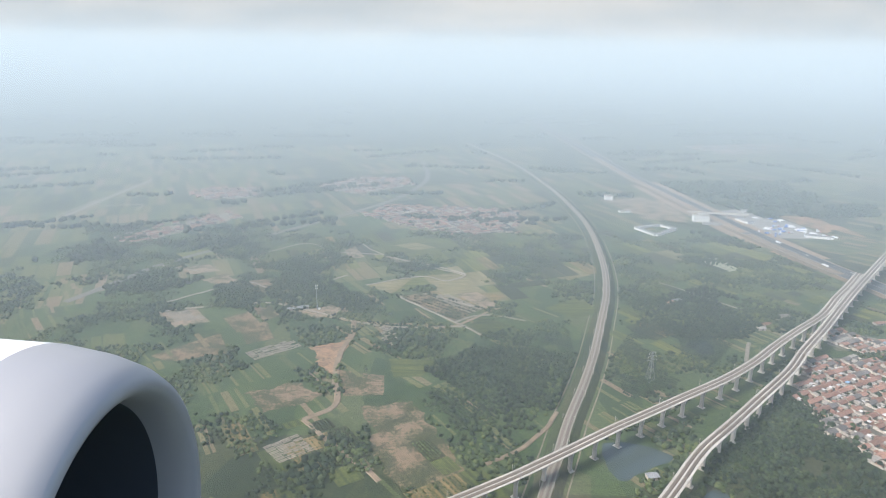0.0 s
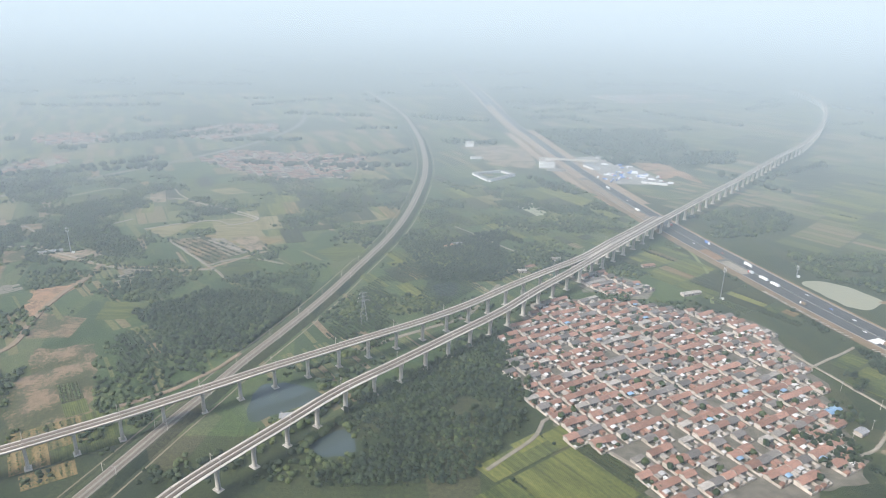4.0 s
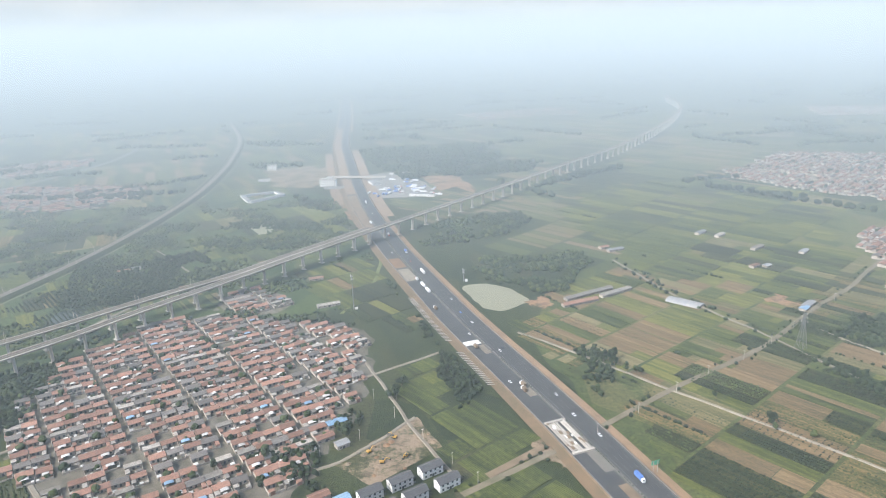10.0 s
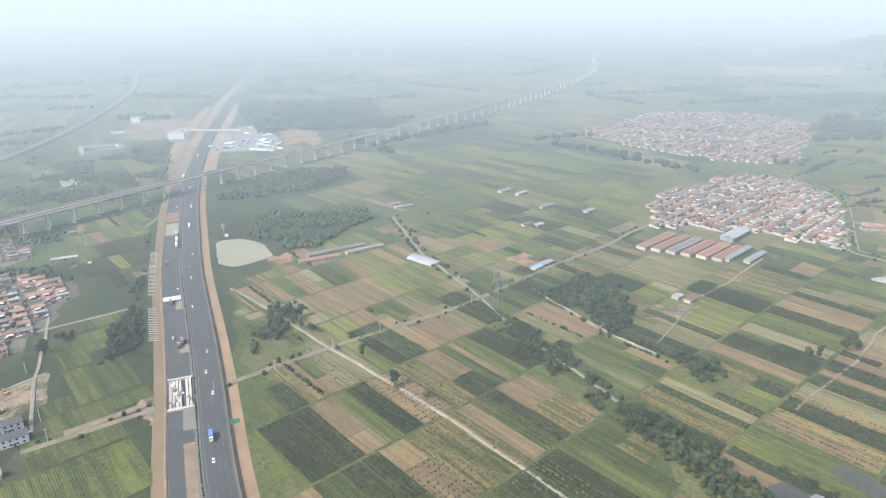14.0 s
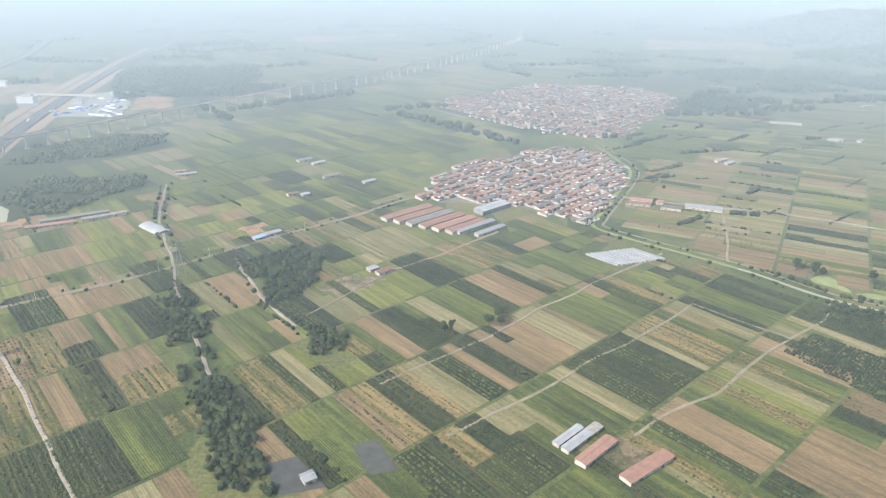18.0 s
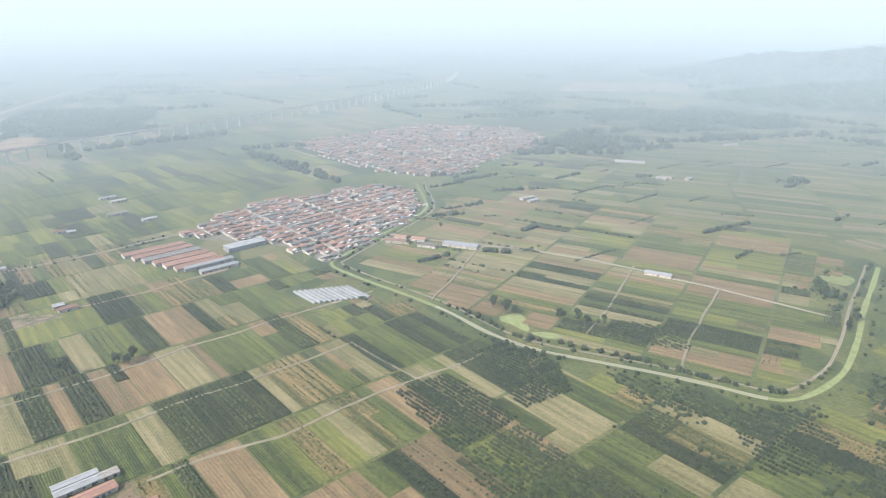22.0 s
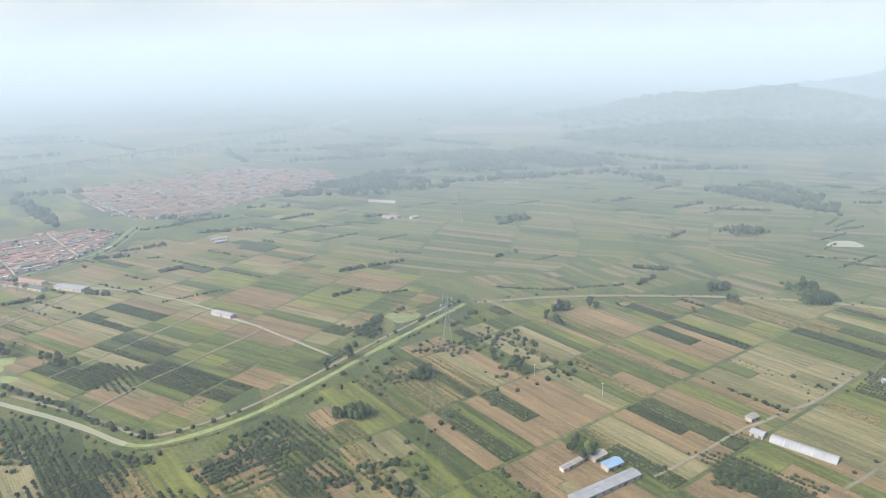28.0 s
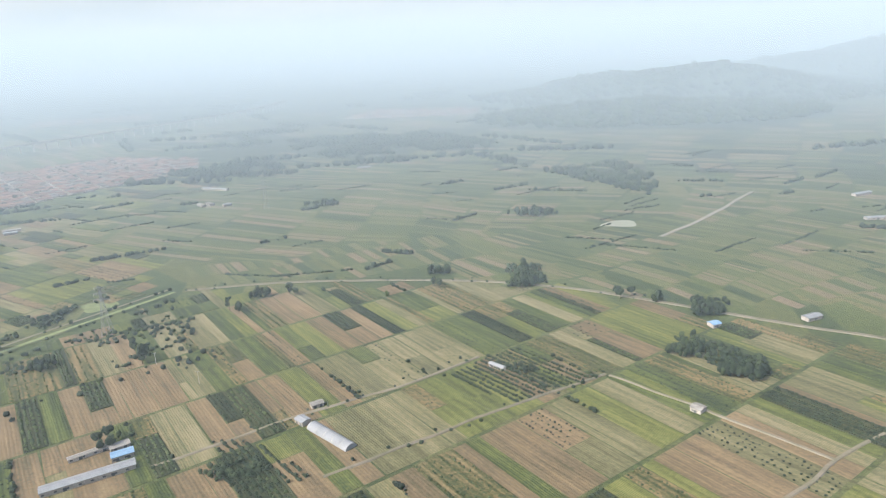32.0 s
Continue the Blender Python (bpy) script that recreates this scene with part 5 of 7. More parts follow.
def hill(x, y, rx, ry, h, seed, label):
    n = 44
    v, f = [], []
    for j in range(n + 1):
        for i in range(n + 1):
            a, b = 2 * i / n - 1, 2 * j / n - 1
            d = max(0.0, 1 - math.hypot(a, b))
            z = h * (d * d * (3 - 2 * d)) * (1 + 0.55 * noise.noise((a * 2.3 + seed, b * 2.3, 0))) + 2.5 * d * noise.noise((a * 14, b * 14, seed))
            v.append((x + rx * a, y + ry * b, z - 1.0))
    f = [(j * (n + 1) + i, j * (n + 1) + i + 1, (j + 1) * (n + 1) + i + 1, (j + 1) * (n + 1) + i) for j in range(n) for i in range(n)]
    tagged(new("hill", mesh_from("hill", v, f, M_LEAF)), label, "hill", kind="structure")
    mass("hill_wood", list(hill_trees(v, 3200, seed, x, y, rx, ry)), CROWNS_T, M_LEAF, 300 + seed, "dark woods over the hill slopes", "trees")


hill(3290, 2720, 900, 800, 80, 3, "wooded hill dim in the haze")
hill(4700, 3500, 1300, 1000, 125, 5, "farther wooded hill dim in the haze")
hill(2950, 2000, 620, 420, 26, 7, "low wooded rise before the hill")


# ---- strips of far fields ----
def far_strips(region, angle, band, seed, keep, w0=9.0, w1=30.0, warp=12.0):
    r = random.Random(seed)
    a = radians(angle)
    U, V = Vector((math.cos(a), math.sin(a))), Vector((math.sin(a), -math.cos(a)))
    us, vs = [Vector(p).dot(U) for p in region], [Vector(p).dot(V) for p in region]
    verts, faces = [], []
    v0 = min(vs)
    while v0 < max(vs):
        b = band * r.uniform(0.6, 1.3)
        u = min(us)
        while u < max(us):
            w = r.uniform(w0, w1)
            c = U * (u + w / 2) + V * (v0 + b / 2)
            ok = r.random() < keep and (keep > 0.9 or noise.noise((c.x * 0.004, c.y * 0.004, 7)) > -0.25) and inside(region, c.x, c.y)
            if ok and not any(inside(h, c.x, c.y) for h in FAR_KEEP) and not near_line(HLINE, c.x, c.y, 60) and not near_line(ALINE, c.x, c.y, 26):
                n = len(verts)
                for p in (U * (u + 1) + V * (v0 + 2), U * (u + w - 1) + V * (v0 + 2), U * (u + w - 1) + V * (v0 + b - 2), U * (u + 1) + V * (v0 + b - 2)):
                    p = p + Vector((noise.noise((p.x * 0.004, p.y * 0.004, 1)), noise.noise((p.x * 0.004, p.y * 0.004, 6)))) * warp
                    far = min(1.0, max(0.0, (p.y - 1700) / 1500))
                    verts.append((p.x, p.y, 0.03 + 0.01 * (seed - 60) + far * 10 * noise.noise((p.x * 0.0012, p.y * 0.0012, 3)) + far * 1.5))
                faces.append((n, n + 1, n + 2, n + 3))
            u += w
        v0 += b
    tagged(new("far_fields", mesh_from("far_fields", verts, faces, M_STRIPS)), "distant patchwork of field strips in the haze", "field", kind="stuff")


FAR_KEEP = HOLES + HARD + CLEARINGS + WATERS + [EAST1, EAST0, BEND, EAST2, NORTH_B, NW, WEST_H, WEST_N, WEST_P]
far_strips([(-1900, 1000), (-650, 950), (300, 1050), (620, 1050), (700, 2500), (-1900, 2500)], 24, 95, 61, 0.8)
far_strips([(640, 900), (980, 860), (1500, 1080), (1700, 2500), (700, 2500)], 41, 100, 62, 0.8)
far_strips([(1500, 1060), (1860, 1100), (2000, 1305), (2500, 1185), (2700, 1005), (2950, 905), (3900, 1000), (4200, 2100), (3300, 2400), (1700, 2500)], 60, 80, 63, 0.85, 8.0, 24.0, 50.0)
far_strips([(-700, 560), (-400, 560), (-300, 950), (-650, 950)], 24, 70, 64, 0.5)
far_strips(NORTH[:6] + [(2200, 840), (2040, 760)], 30, 60, 65, 0.93, 4.5, 13.0, 45.0)
far_strips([(2040, 765), (2200, 845), (2950, 905), (2700, 1000), (2500, 1180), (2000, 1300), (1850, 1100), (1900, 880), (1980, 800)], 66, 70, 66, 0.93, 5.0, 15.0, 55.0)
far_strips([(-650, 430), (90, 420), (340, 560), (420, 760), (640, 800), (600, 1050), (300, 1040), (-100, 1000), (-650, 1000)], 36, 46, 67, 0.35, 4.0, 11.0, 20.0)
far_strips([(560, 930), (700, 800), (760, 850), (740, 1000), (860, 1150), (1000, 1180), (1080, 1340), (640, 1340)], 38, 60, 68, 0.7, 7.0, 20.0, 30.0)


# ---- villages ----
def house_kind(i, r):
    """A farmhouse: long gabled house along x, walled yard in front, side sheds and sheet canopies. One lot is about 12.5 by 15 metres."""
    top = new("farmhouse")
    L, D = r.uniform(11.2, 12.4), r.uniform(5.6, 6.6)
    h = r.uniform(2.7, 3.3)
    red = i % 10 not in (2, 5, 9)
    y1 = 7.2
    y0 = y1 - D
    part("wall", mesh_from("wall", *box_data(-L / 2, L / 2, y0, y1, 0, h), M_PLASTER), top)
    if i % 10 == 9:
        part("flat_roof", mesh_from("flat_roof", *join(box_data(-L / 2 - 0.2, L / 2 + 0.2, y0 - 0.2, y1 + 0.2, h + 0.003, h + 0.3), box_data(-L / 2 - 0.2, L / 2 + 0.2, y0 - 0.2, y0, h + 0.3, h + 0.8)), M_FLAT), top)
    else:
        part("roof", mesh_from("roof", *gable_data(-L / 2 - 0.15, L / 2 + 0.15, y0 - 0.9, y1 + 0.5, h + 0.2, r.uniform(1.3, 1.7)), M_ROOF if red else M_ROOF_G), top)
    part("door", mesh_from("door", *box_data(-0.7, 0.7, y0 - 0.06, y0 + 0.05, 0.0, 2.2), M_DARK), top)
    pane = mesh_from("window", *box_data(-0.8, 0.8, -0.06, 0.05, 0.9, 2.3), M_DARK)
    for x in (-L * 0.28, L * 0.28):
        part("window", pane, top).matrix_local = pose(x, y0, 0)
    w = 0.25
    yard = [box_data(-L / 2, L / 2, -7.2, -7.2 + w, 0, 1.8), box_data(-L / 2, -L / 2 + w, -7.2 + w, y0, 0, 2.0), box_data(L / 2 - w, L / 2, -7.2 + w, y0, 0, 2.0)]
    part("yard_wall", mesh_from("yard_wall", *join(*yard), M_PLASTER), top)
    sx = r.choice((-1, 1))
    sw, sl = r.uniform(2.6, 3.6), r.uniform(3.5, 6.2)
    xs = sorted((sx * (L / 2 - w - 0.01), sx * (L / 2 - w - sw)))
    part("side_shed", mesh_from("side_shed", *box_data(xs[0], xs[1], y0 - 0.6 - sl, y0 - 0.6, 0, 2.6), M_FLAT if i % 3 else M_ROOF), top)
    if i % 3 == 1:
        part("gate_house", mesh_from("gate_house", *join(box_data(-sx * 3 - 1.6, -sx * 3 + 1.6, -7.25, -4.4, 0, 2.7), gable_data(-sx * 3 - 1.8, -sx * 3 + 1.8, -7.5, -4.1, 2.9, 0.7)), M_ROOF if red else M_ROOF_G), top)
    # lean-tos and store rooms along the yard wall
    for k in range(1 + i % 2):
        ww, ll = r.uniform(1.6, 3.0), r.uniform(2.0, 3.4)
        px = -sx * (L / 2 - w - ww / 2 - 0.02 - 3.4 * k)
        part("lean_to", mesh_from("lean_to", *box_data(px - ww / 2, px + ww / 2, -7.2 + w, -7.2 + w + ll, 0, r.uniform(1.9, 2.5)), (M_TIN, M_ROOF, M_FLAT)[(i + k) % 3]), top)
    if i in (0, 3, 8, 11, 16):
        m = M_BLUE if i == 8 else M_TIN
        cx, cw = r.uniform(-2, 2), r.uniform(2.0, 3.2)
        v, f = [], []
        for k in range(7):
            b = math.pi * k / 6
            for yy in (y0 - 4.6, y0 - 0.55):
                v.append((cx - math.cos(b) * cw, yy, 2.7 + 0.5 * math.sin(b)))
        f = [(2 * k, 2 * k + 2, 2 * k + 3, 2 * k + 1) for k in range(6)]
        part("canopy", mesh_from("canopy", v, f, m), top, "corrugated sheet canopy over the yard")
    lab = {True: "farmhouse with red clay-tile roof and walled yard", False: "farmhouse with grey tile roof and walled yard"}[red]
    if i % 10 == 9:
        lab = "farmhouse with flat concrete roof and walled yard"
    return tagged(top, lab, "house")


M_DARK = worn("dark_opening", (0.05, 0.055, 0.06), (0.09, 0.09, 0.09), 0.5, 0.4)
_hr = random.Random(5)
HOUSES = [house_kind(i, _hr) for i in range(20)]
_used = set()



def put_house(r, x, y, turn, sx=1.0, group=""):
    i = r.randrange(len(HOUSES))
    m = pose(x, y, 0, 0, 0, turn + r.uniform(-1.2, 1.2))
    if i not in _used:
        _used.add(i)
        ob = HOUSES[i]
        ob.matrix_basis = m
    else:
        ob = copy_thing(HOUSES[i], m)
    ob.scale = (sx, r.uniform(0.94, 1.06), r.uniform(0.9, 1.2))
    ob["group"] = group
    return ob


def joined(name, places, label, simple=False):
    """Many houses as one mesh, for those too far off to tell apart."""
    mats, V, Fc, idx, n = [], [], [], [], 0
    kits = []
    for ob in HOUSES:
        kit = []
        for c in ob.children:
            if c.name.split(".")[0] in ("door", "window") or (simple and c.name.split(".")[0] not in ("wall", "roof", "flat_roof", "side_shed")):
                continue
            me = c.data
            if me.materials[0] not in mats:
                mats.append(me.materials[0])
            kit.append((np.array([v.co[:] for v in me.vertices]), [tuple(p.vertices) for p in me.polygons], mats.index(me.materials[0])))
        kits.append(kit)
    r = random.Random(len(places))
    for x, y, turn, sx in places:
        a = radians(turn + r.uniform(-1.5, 1.5))
        c, s, hz = math.cos(a), math.sin(a), r.uniform(0.9, 1.25)
        for v, f, m in r.choice(kits):
            q = np.stack([x + c * v[:, 0] * sx - s * v[:, 1], y + s * v[:, 0] * sx + c * v[:, 1], v[:, 2] * hz], 1)
            V.append(q)
            Fc += [tuple(k + n for k in g) for g in f]
            idx += [m] * len(f)
            n += len(v)
    me = bpy.data.meshes.new(name)
    me.from_pydata(np.concatenate(V).tolist(), [], Fc)
    for m in mats:
        me.materials.append(m)
    me.polygons.foreach_set("material_index", idx)
    me.update()
    return tagged(new(name, me), label, "houses", kind="stuff")


def lots(poly, row_deg, street_deg, row0, pitch, streets, lot, seed, fill=0.93):
    """Lots in rows between streets; the streets run at street_deg. Gives x, y, turn and stretch of each."""
    r = random.Random(seed)
    a, b = radians(row_deg), radians(street_deg)
    R, S = Vector((math.cos(a), math.sin(a))), Vector((math.cos(b), math.sin(b)))
    N = Vector((-math.sin(b), math.cos(b)))
    out = []
    for k in range(-200, 200):
        base = S * (row0 + k * pitch)
        for s0, s1 in zip(streets, streets[1:]):
            n = max(1, round((s1 - s0 - 4.5) / lot))
            for j in range(n):
                p = base + R * ((s0 + 2.2 + (s1 - s0 - 4.5) * (j + 0.5) / n) / R.dot(N))
                if inside(poly, p.x + 16 * noise.noise((p.x * 0.03, p.y * 0.03, 5)), p.y + 16 * noise.noise((p.x * 0.03, p.y * 0.03, 7))) and r.random() < fill:
                    out.append((p.x, p.y, row_deg, (s1 - s0 - 4.5) / n / lot))
    return out


def earth(poly, label, mat=None):
    ring = smooth_line(grown(poly, 2) + [grown(poly, 2)[0]], 8.0)[:-1]
    ring = [(x + 16 * noise.noise((x * 0.05, y * 0.05, 2)), y + 16 * noise.noise((x * 0.05, y * 0.05, 8))) for x, y in ring]
    tagged(new("village_ground", mesh_from("village_ground", [(x, y, 0.06) for x, y in ring], [tuple(range(len(ring)))], mat or M_TROD)), label, "ground", kind="structure")


def across(x, y, deg=-56):
    b = radians(deg)
    return -math.sin(b) * x + math.cos(b) * y


ST_A = sorted([across(433, 599) - 104, across(433, 599) - 52, across(433, 599), across(425, 708), across(545, 628), across(545, 628) + 46, across(594, 707), across(594, 707) + 40, across(594, 707) + 84])
spots = lots(VIL_A, 29, -56, 0.0, 15.4, ST_A, 12.5, 41) + lots(VIL_A2, 29, -56, 3.0, 15.4, ST_A, 12.5, 42)
spots.sort(key=lambda p: p[1])
_hr = random.Random(44)
for x, y, turn, sx in spots[:290]:
    put_house(_hr, x, y, turn, sx, "houses of the village by the viaduct")
joined("farmhouses", spots[290:], "red-roofed farmhouses at the far side of the village")
earth(VIL_A, "bare trodden earth of the village")
earth(VIL_A2, "bare trodden earth of the hamlet")
# street trees and yard trees
_tr = random.Random(45)
mass("village_trees", [(x + 5 * _tr.uniform(-1, 1), y + 6 * _tr.uniform(-1, 1), 0, s, s * 1.9) for x, y, _, _ in spots if _tr.random() < 0.5 for s in (_tr.uniform(1.2, 3.4),)], CROWNS_F, M_LEAF, 201, "trees in the village yards", "trees")
spots = lots(VIL_B, 39.5, -50.5, 5.0, 15.0, list(np.arange(1000, 2300, 77.0)), 12.5, 43, 0.96)
joined("farmhouses", spots, "rows of red-roofed farmhouses of a village by the canal")
earth(VIL_B, "bare trodden earth of the village")
mass("village_trees", [(x + 5, y + 6 * _tr.uniform(-1, 1), 0, s, s * 1.9) for x, y, _, _ in spots if _tr.random() < 0.25 for s in (_tr.uniform(1.5, 3.0),)], CROWNS_F, M_LEAF, 202, "trees in the village yards", "trees")
VIL_D = [(-202, 1443), (-138, 1520), (-34, 1530), (159, 1497), (138, 1300), (26, 1285), (-92, 1340)]
VIL_E = [(-342, 1728), (-272, 1850), (-121, 1880), (-95, 1773), (-240, 1640)]
VIL_F = [(-633, 1604), (-619, 1700), (-483, 1700), (-455, 1599), (-572, 1560)]
VIL_G = [(-625, 1200), (-590, 1300), (-485, 1445), (-435, 1400), (-530, 1240), (-580, 1165)]
VIL_H = [(2050, 2200), (2150, 2450), (2500, 2350), (2450, 2150)]
VIL_I = [(900, 2600), (1300, 2700), (1350, 2450), (950, 2400)]
for poly, deg, fill, lab in ((VIL_C, 39, 0.9, "rows of red and grey farmhouses of a large distant village"), (VIL_D, 25, 0.75, "distant village of red roofs"), (VIL_E, 25, 0.85, "distant village of red roofs"), (VIL_F, 25, 0.8, "distant village of red roofs"), (VIL_G, 40, 0.5, "distant scattered farm buildings"), (VIL_H, 35, 0.8, "village faint in the haze"), (VIL_I, 30, 0.6, "village faint in the haze")):
    sp = lots(poly, deg, deg - 90, 0.0, 15.5, list(np.arange(-3000, 4000, 55.0)), 12.5, int(poly[0][0]) + 5000, fill)
    joined("farmhouses", sp, lab, True)
    earth(grown(poly, -22), "pale concrete yards and lanes of a distant village", M_TRACK)
    mass("village_trees", [(x + 6, y + 7 * _tr.uniform(-1, 1), 0, s, s * 1.9) for x, y, _, _ in sp if _tr.random() < 0.2 for s in (_tr.uniform(2, 4),)], CROWNS_F, M_LEAF, 203, "trees in a distant village", "trees")


# ---- farm and works buildings ----
def shed(x, y, turn, L, W, h, roof, label, rise=0.9, name="shed", wall=None, doors=2):
    """A long low building with a shallow gable roof, doors and small windows."""
    top = new(name)
    part("wall", mesh_from("wall", *box_data(-L / 2, L / 2, -W / 2, W / 2, 0, h), wall or M_PLASTER), top)
    part("roof", mesh_from("roof", *gable_data(-L / 2 - 0.4, L / 2 + 0.4, -W / 2 - 0.5, W / 2 + 0.5, h + 0.2, rise), roof), top)
    part("ridge_cap", mesh_from("ridge_cap", *box_data(-L / 2 - 0.4, L / 2 + 0.4, -0.2, 0.2, h + 0.1 + rise, h + 0.28 + rise), roof), top)
    dm = mesh_from("door", *box_data(-0.9, 0.9, -0.05, 0.06, 0, 2.1), M_DARK)
    for i in range(doors):
        part("door", dm, top).matrix_local = pose(L * ((i + 0.5) / doors - 0.5), -W / 2, 0)
    wm = mesh_from("window", *box_data(-0.7, 0.7, -0.05, 0.06, 1.0, 2.0), M_DARK)
    for i in range(min(10, int(L / 6))):
        part("window", wm, top).matrix_local = pose(L * ((i + 0.25) / int(L / 6) - 0.5), -W / 2, 0)
    top.matrix_basis = pose(x, y, 0, 0, 0, turn)
    return tagged(top, label if len(label.split()) > 3 else label + " beside the fields", "shed")


def arch_shed(x, y, turn, L, W, h, mat, label, name="greenhouse"):
    """A half-round tunnel of sheet or film on hoops."""
    top = new(name)
    n = 10
    v, f = [], []
    for k in range(n + 1):
        b = math.pi * k / n
        for xx in (-L / 2, L / 2):
            v.append((xx, -math.cos(b) * W / 2, math.sin(b) * h))
    f = [(2 * k, 2 * k + 1, 2 * k + 3, 2 * k + 2) for k in range(n)]
    f += [tuple(range(0, 2 * n + 2, 2)), tuple(reversed(range(1, 2 * n + 2, 2)))]
    part("cover", mesh_from("cover", v, f, mat), top)
    hoop = []
    for k in range(n):
        b0, b1 = math.pi * k / n, math.pi * (k + 1) / n
        p0, p1 = (-math.cos(b0) * (W / 2 + 0.06), math.sin(b0) * (h + 0.06)), (-math.cos(b1) * (W / 2 + 0.06), math.sin(b1) * (h + 0.06))
        hoop.append(([(-0.15, *p0), (0.15, *p0), (0.15, *p1), (-0.15, *p1)], [(0, 1, 2, 3)]))
    hm = mesh_from("hoop", *join(*hoop), M_CONC)
    for i in range(int(L / 8) + 1):
        part("hoop", hm, top).matrix_local = pose(-L / 2 + 8 * i, 0, 0)
    part("end_door", mesh_from("end_door", *box_data(-L / 2 - 0.06, -L / 2 + 0.02, -0.8, 0.8, 0, min(2.0, h * 0.8)), M_DARK), top)
    top.matrix_basis = pose(x, y, 0, 0, 0, turn)
    return tagged(top, label, "greenhouse")


def between(a, b):
    d = Vector(b) - Vector(a)
    return (a[0] + b[0]) / 2, (a[1] + b[1]) / 2, math.degrees(math.atan2(d.y, d.x)), d.length


M_FILM = worn("greenhouse_film", (0.25, 0.26, 0.265), (0.17, 0.18, 0.185), 0.15, 0.7)
# greenhouse rows by the canal
for i in range(11):
    p = Vector((1460, 618)) + Vector((62, 14)) * ((i + 0.5) / 11) * 0.86
    tagged(arch_shed(p.x + 2, p.y + 4, -50, 36, 3.9, 1.7, M_FILM, "long film-covered greenhouse beside others in a row"), group="greenhouses by the canal")
# works sheds on the edge of the canal village
for i in range(6):
    p = Vector((1280, 745)) + Vector((12.5, -9.2)) * i
    tagged(shed(p.x, p.y + 14, 38, 66 - 3 * i, 11.6, 3.6, M_ROOF if i not in (2,) else M_ROOF_G, "long red-roofed works shed in a row", 1.4), group="works sheds")
shed(1377, 768, 38, 44, 15, 5, M_SHEET, "large pale-blue sheet-roofed hall", 1.4, "hall", M_SHEET)
shed(1352, 712, 38, 52, 8, 3.5, M_SHEET, "long white-roofed shed")
shed(1366, 700, 38, 40, 7, 3.2, M_SHEET, "long cream-roofed shed")
for a, b, m, lab in (((1535, 778), (1562, 770), M_ROOF, "red-roofed farm shed"), ((1545, 790), (1580, 776), M_ROOF, "red-roofed farm shed"), ((1572, 762), (1592, 752), M_ROOF_G, "grey-roofed farm shed"), ((1601, 764), (1638, 748), M_SHEET, "white-roofed farm hall")):
    x, y, t, L = between(a, b)
    shed(x, y, t, L, 8 if m is not M_SHEET else 12, 3.2, m, lab)
# sheds along the old farm road
for a, b, m, lab in (((877, 734), (920, 750), M_ROOF, "long red-roofed shed beside the fields"), ((926, 756), (966, 778), M_FLAT, "long grey-roofed shed beside the fields"), ((884, 752), (945, 782), M_ROOF_G, "long grey-roofed shed among trees")):
    x, y, t, L = between(a, b)
    shed(x, y, t, L, 7, 3, m, lab)
x, y, t, L = between((999, 742), (1026, 716))
arch_shed(x, y, t, 38, 17, 3.0, M_SHEET, "white film-covered growing tunnel")
for x, y, t, L, m, lab in ((1138, 704, 38, 22, M_SHEET, "white-roofed roadside shed"), (1128, 694, 38, 12, M_BLUE, "small blue-roofed shed"), (1138, 984, 40, 22, M_SHEET, "white-roofed farm shed"), (1159, 967, 40, 20, M_FLAT, "grey farm shed"), (992, 922, 20, 24, M_SHEET, "pale farm shed"), (980, 935, 20, 14, M_ROOF, "red-roofed farm shed"),
                        (1143, 832, 30, 14, M_ROOF, "small red-roofed farmhouse"), (1158, 830, 30, 10, M_SHEET, "small white shed"), (1183, 904, 35, 24, M_FLAT, "grey farm shed"), (1233, 878, 40, 18, M_SHEET, "white farm shed"), (1257, 606, 38, 16, M_ROOF, "small red-roofed farmhouse by a lane"), (1246, 612, 38, 9, M_SHEET, "small white shed"), (1220, 340, 30, 7, M_SHEET, "small white garden shed"),
                        (1942, 1171, -22, 50, M_SHEET, "long white farm hall"), (1995, 1045, 40, 12, M_SHEET, "small white shed"), (1966, 1056, -50, 18, M_FLAT, "grey farm shed"), (1955, 1050, -50, 18, M_FLAT, "grey farm shed"), (2183, 1309, 10, 26, M_SHEET, "white farm hall"), (1727, 949, 30, 22, M_FLAT, "grey farm shed"), (1733, 935, 30, 16, M_SHEET, "small white shed"),
                        (2598, 521, 20, 15, M_SHEET, "small white farmhouse"), (2518, 518, 20, 8, M_BLUE, "small blue shed"), (2888, 912, 20, 30, M_SHEET, "white farm hall"), (2829, 792, 0, 26, M_SHEET, "white farm hall"), (2456, 396, -50, 7, M_FLAT, "small grey field hut"), (1810, 657, -32, 26, M_SHEET, "low white shed among the strips"), (505, 800, 29, 30, M_FLAT, "long grey shed by the hamlet"), (615, 770, 20, 26, M_FLAT, "long pale shed"),
                        (325, 925, 30, 16, M_ROOF, "red-roofed farmhouse among trees"), (337, 934, 30, 14, M_SHEET, "pale farm shed among trees"), (430, 850, 10, 14, M_ROOF, "red-roofed farmhouse"), (418, 835, 10, 10, M_FLAT, "grey farm shed"), (470, 880, 10, 12, M_FLAT, "grey farm shed"), (590, 860, 15, 18, M_ROOF, "red-roofed farmhouse among trees"), (180, 505, 10, 10, M_SHEET, "small white hut on posts"), (-208, 880, 25, 30, M_SHEET, "long white farm building")):
    shed(x, y, t, L, 7, 3.0, m, lab, 0.9, "farm_building", doors=1)
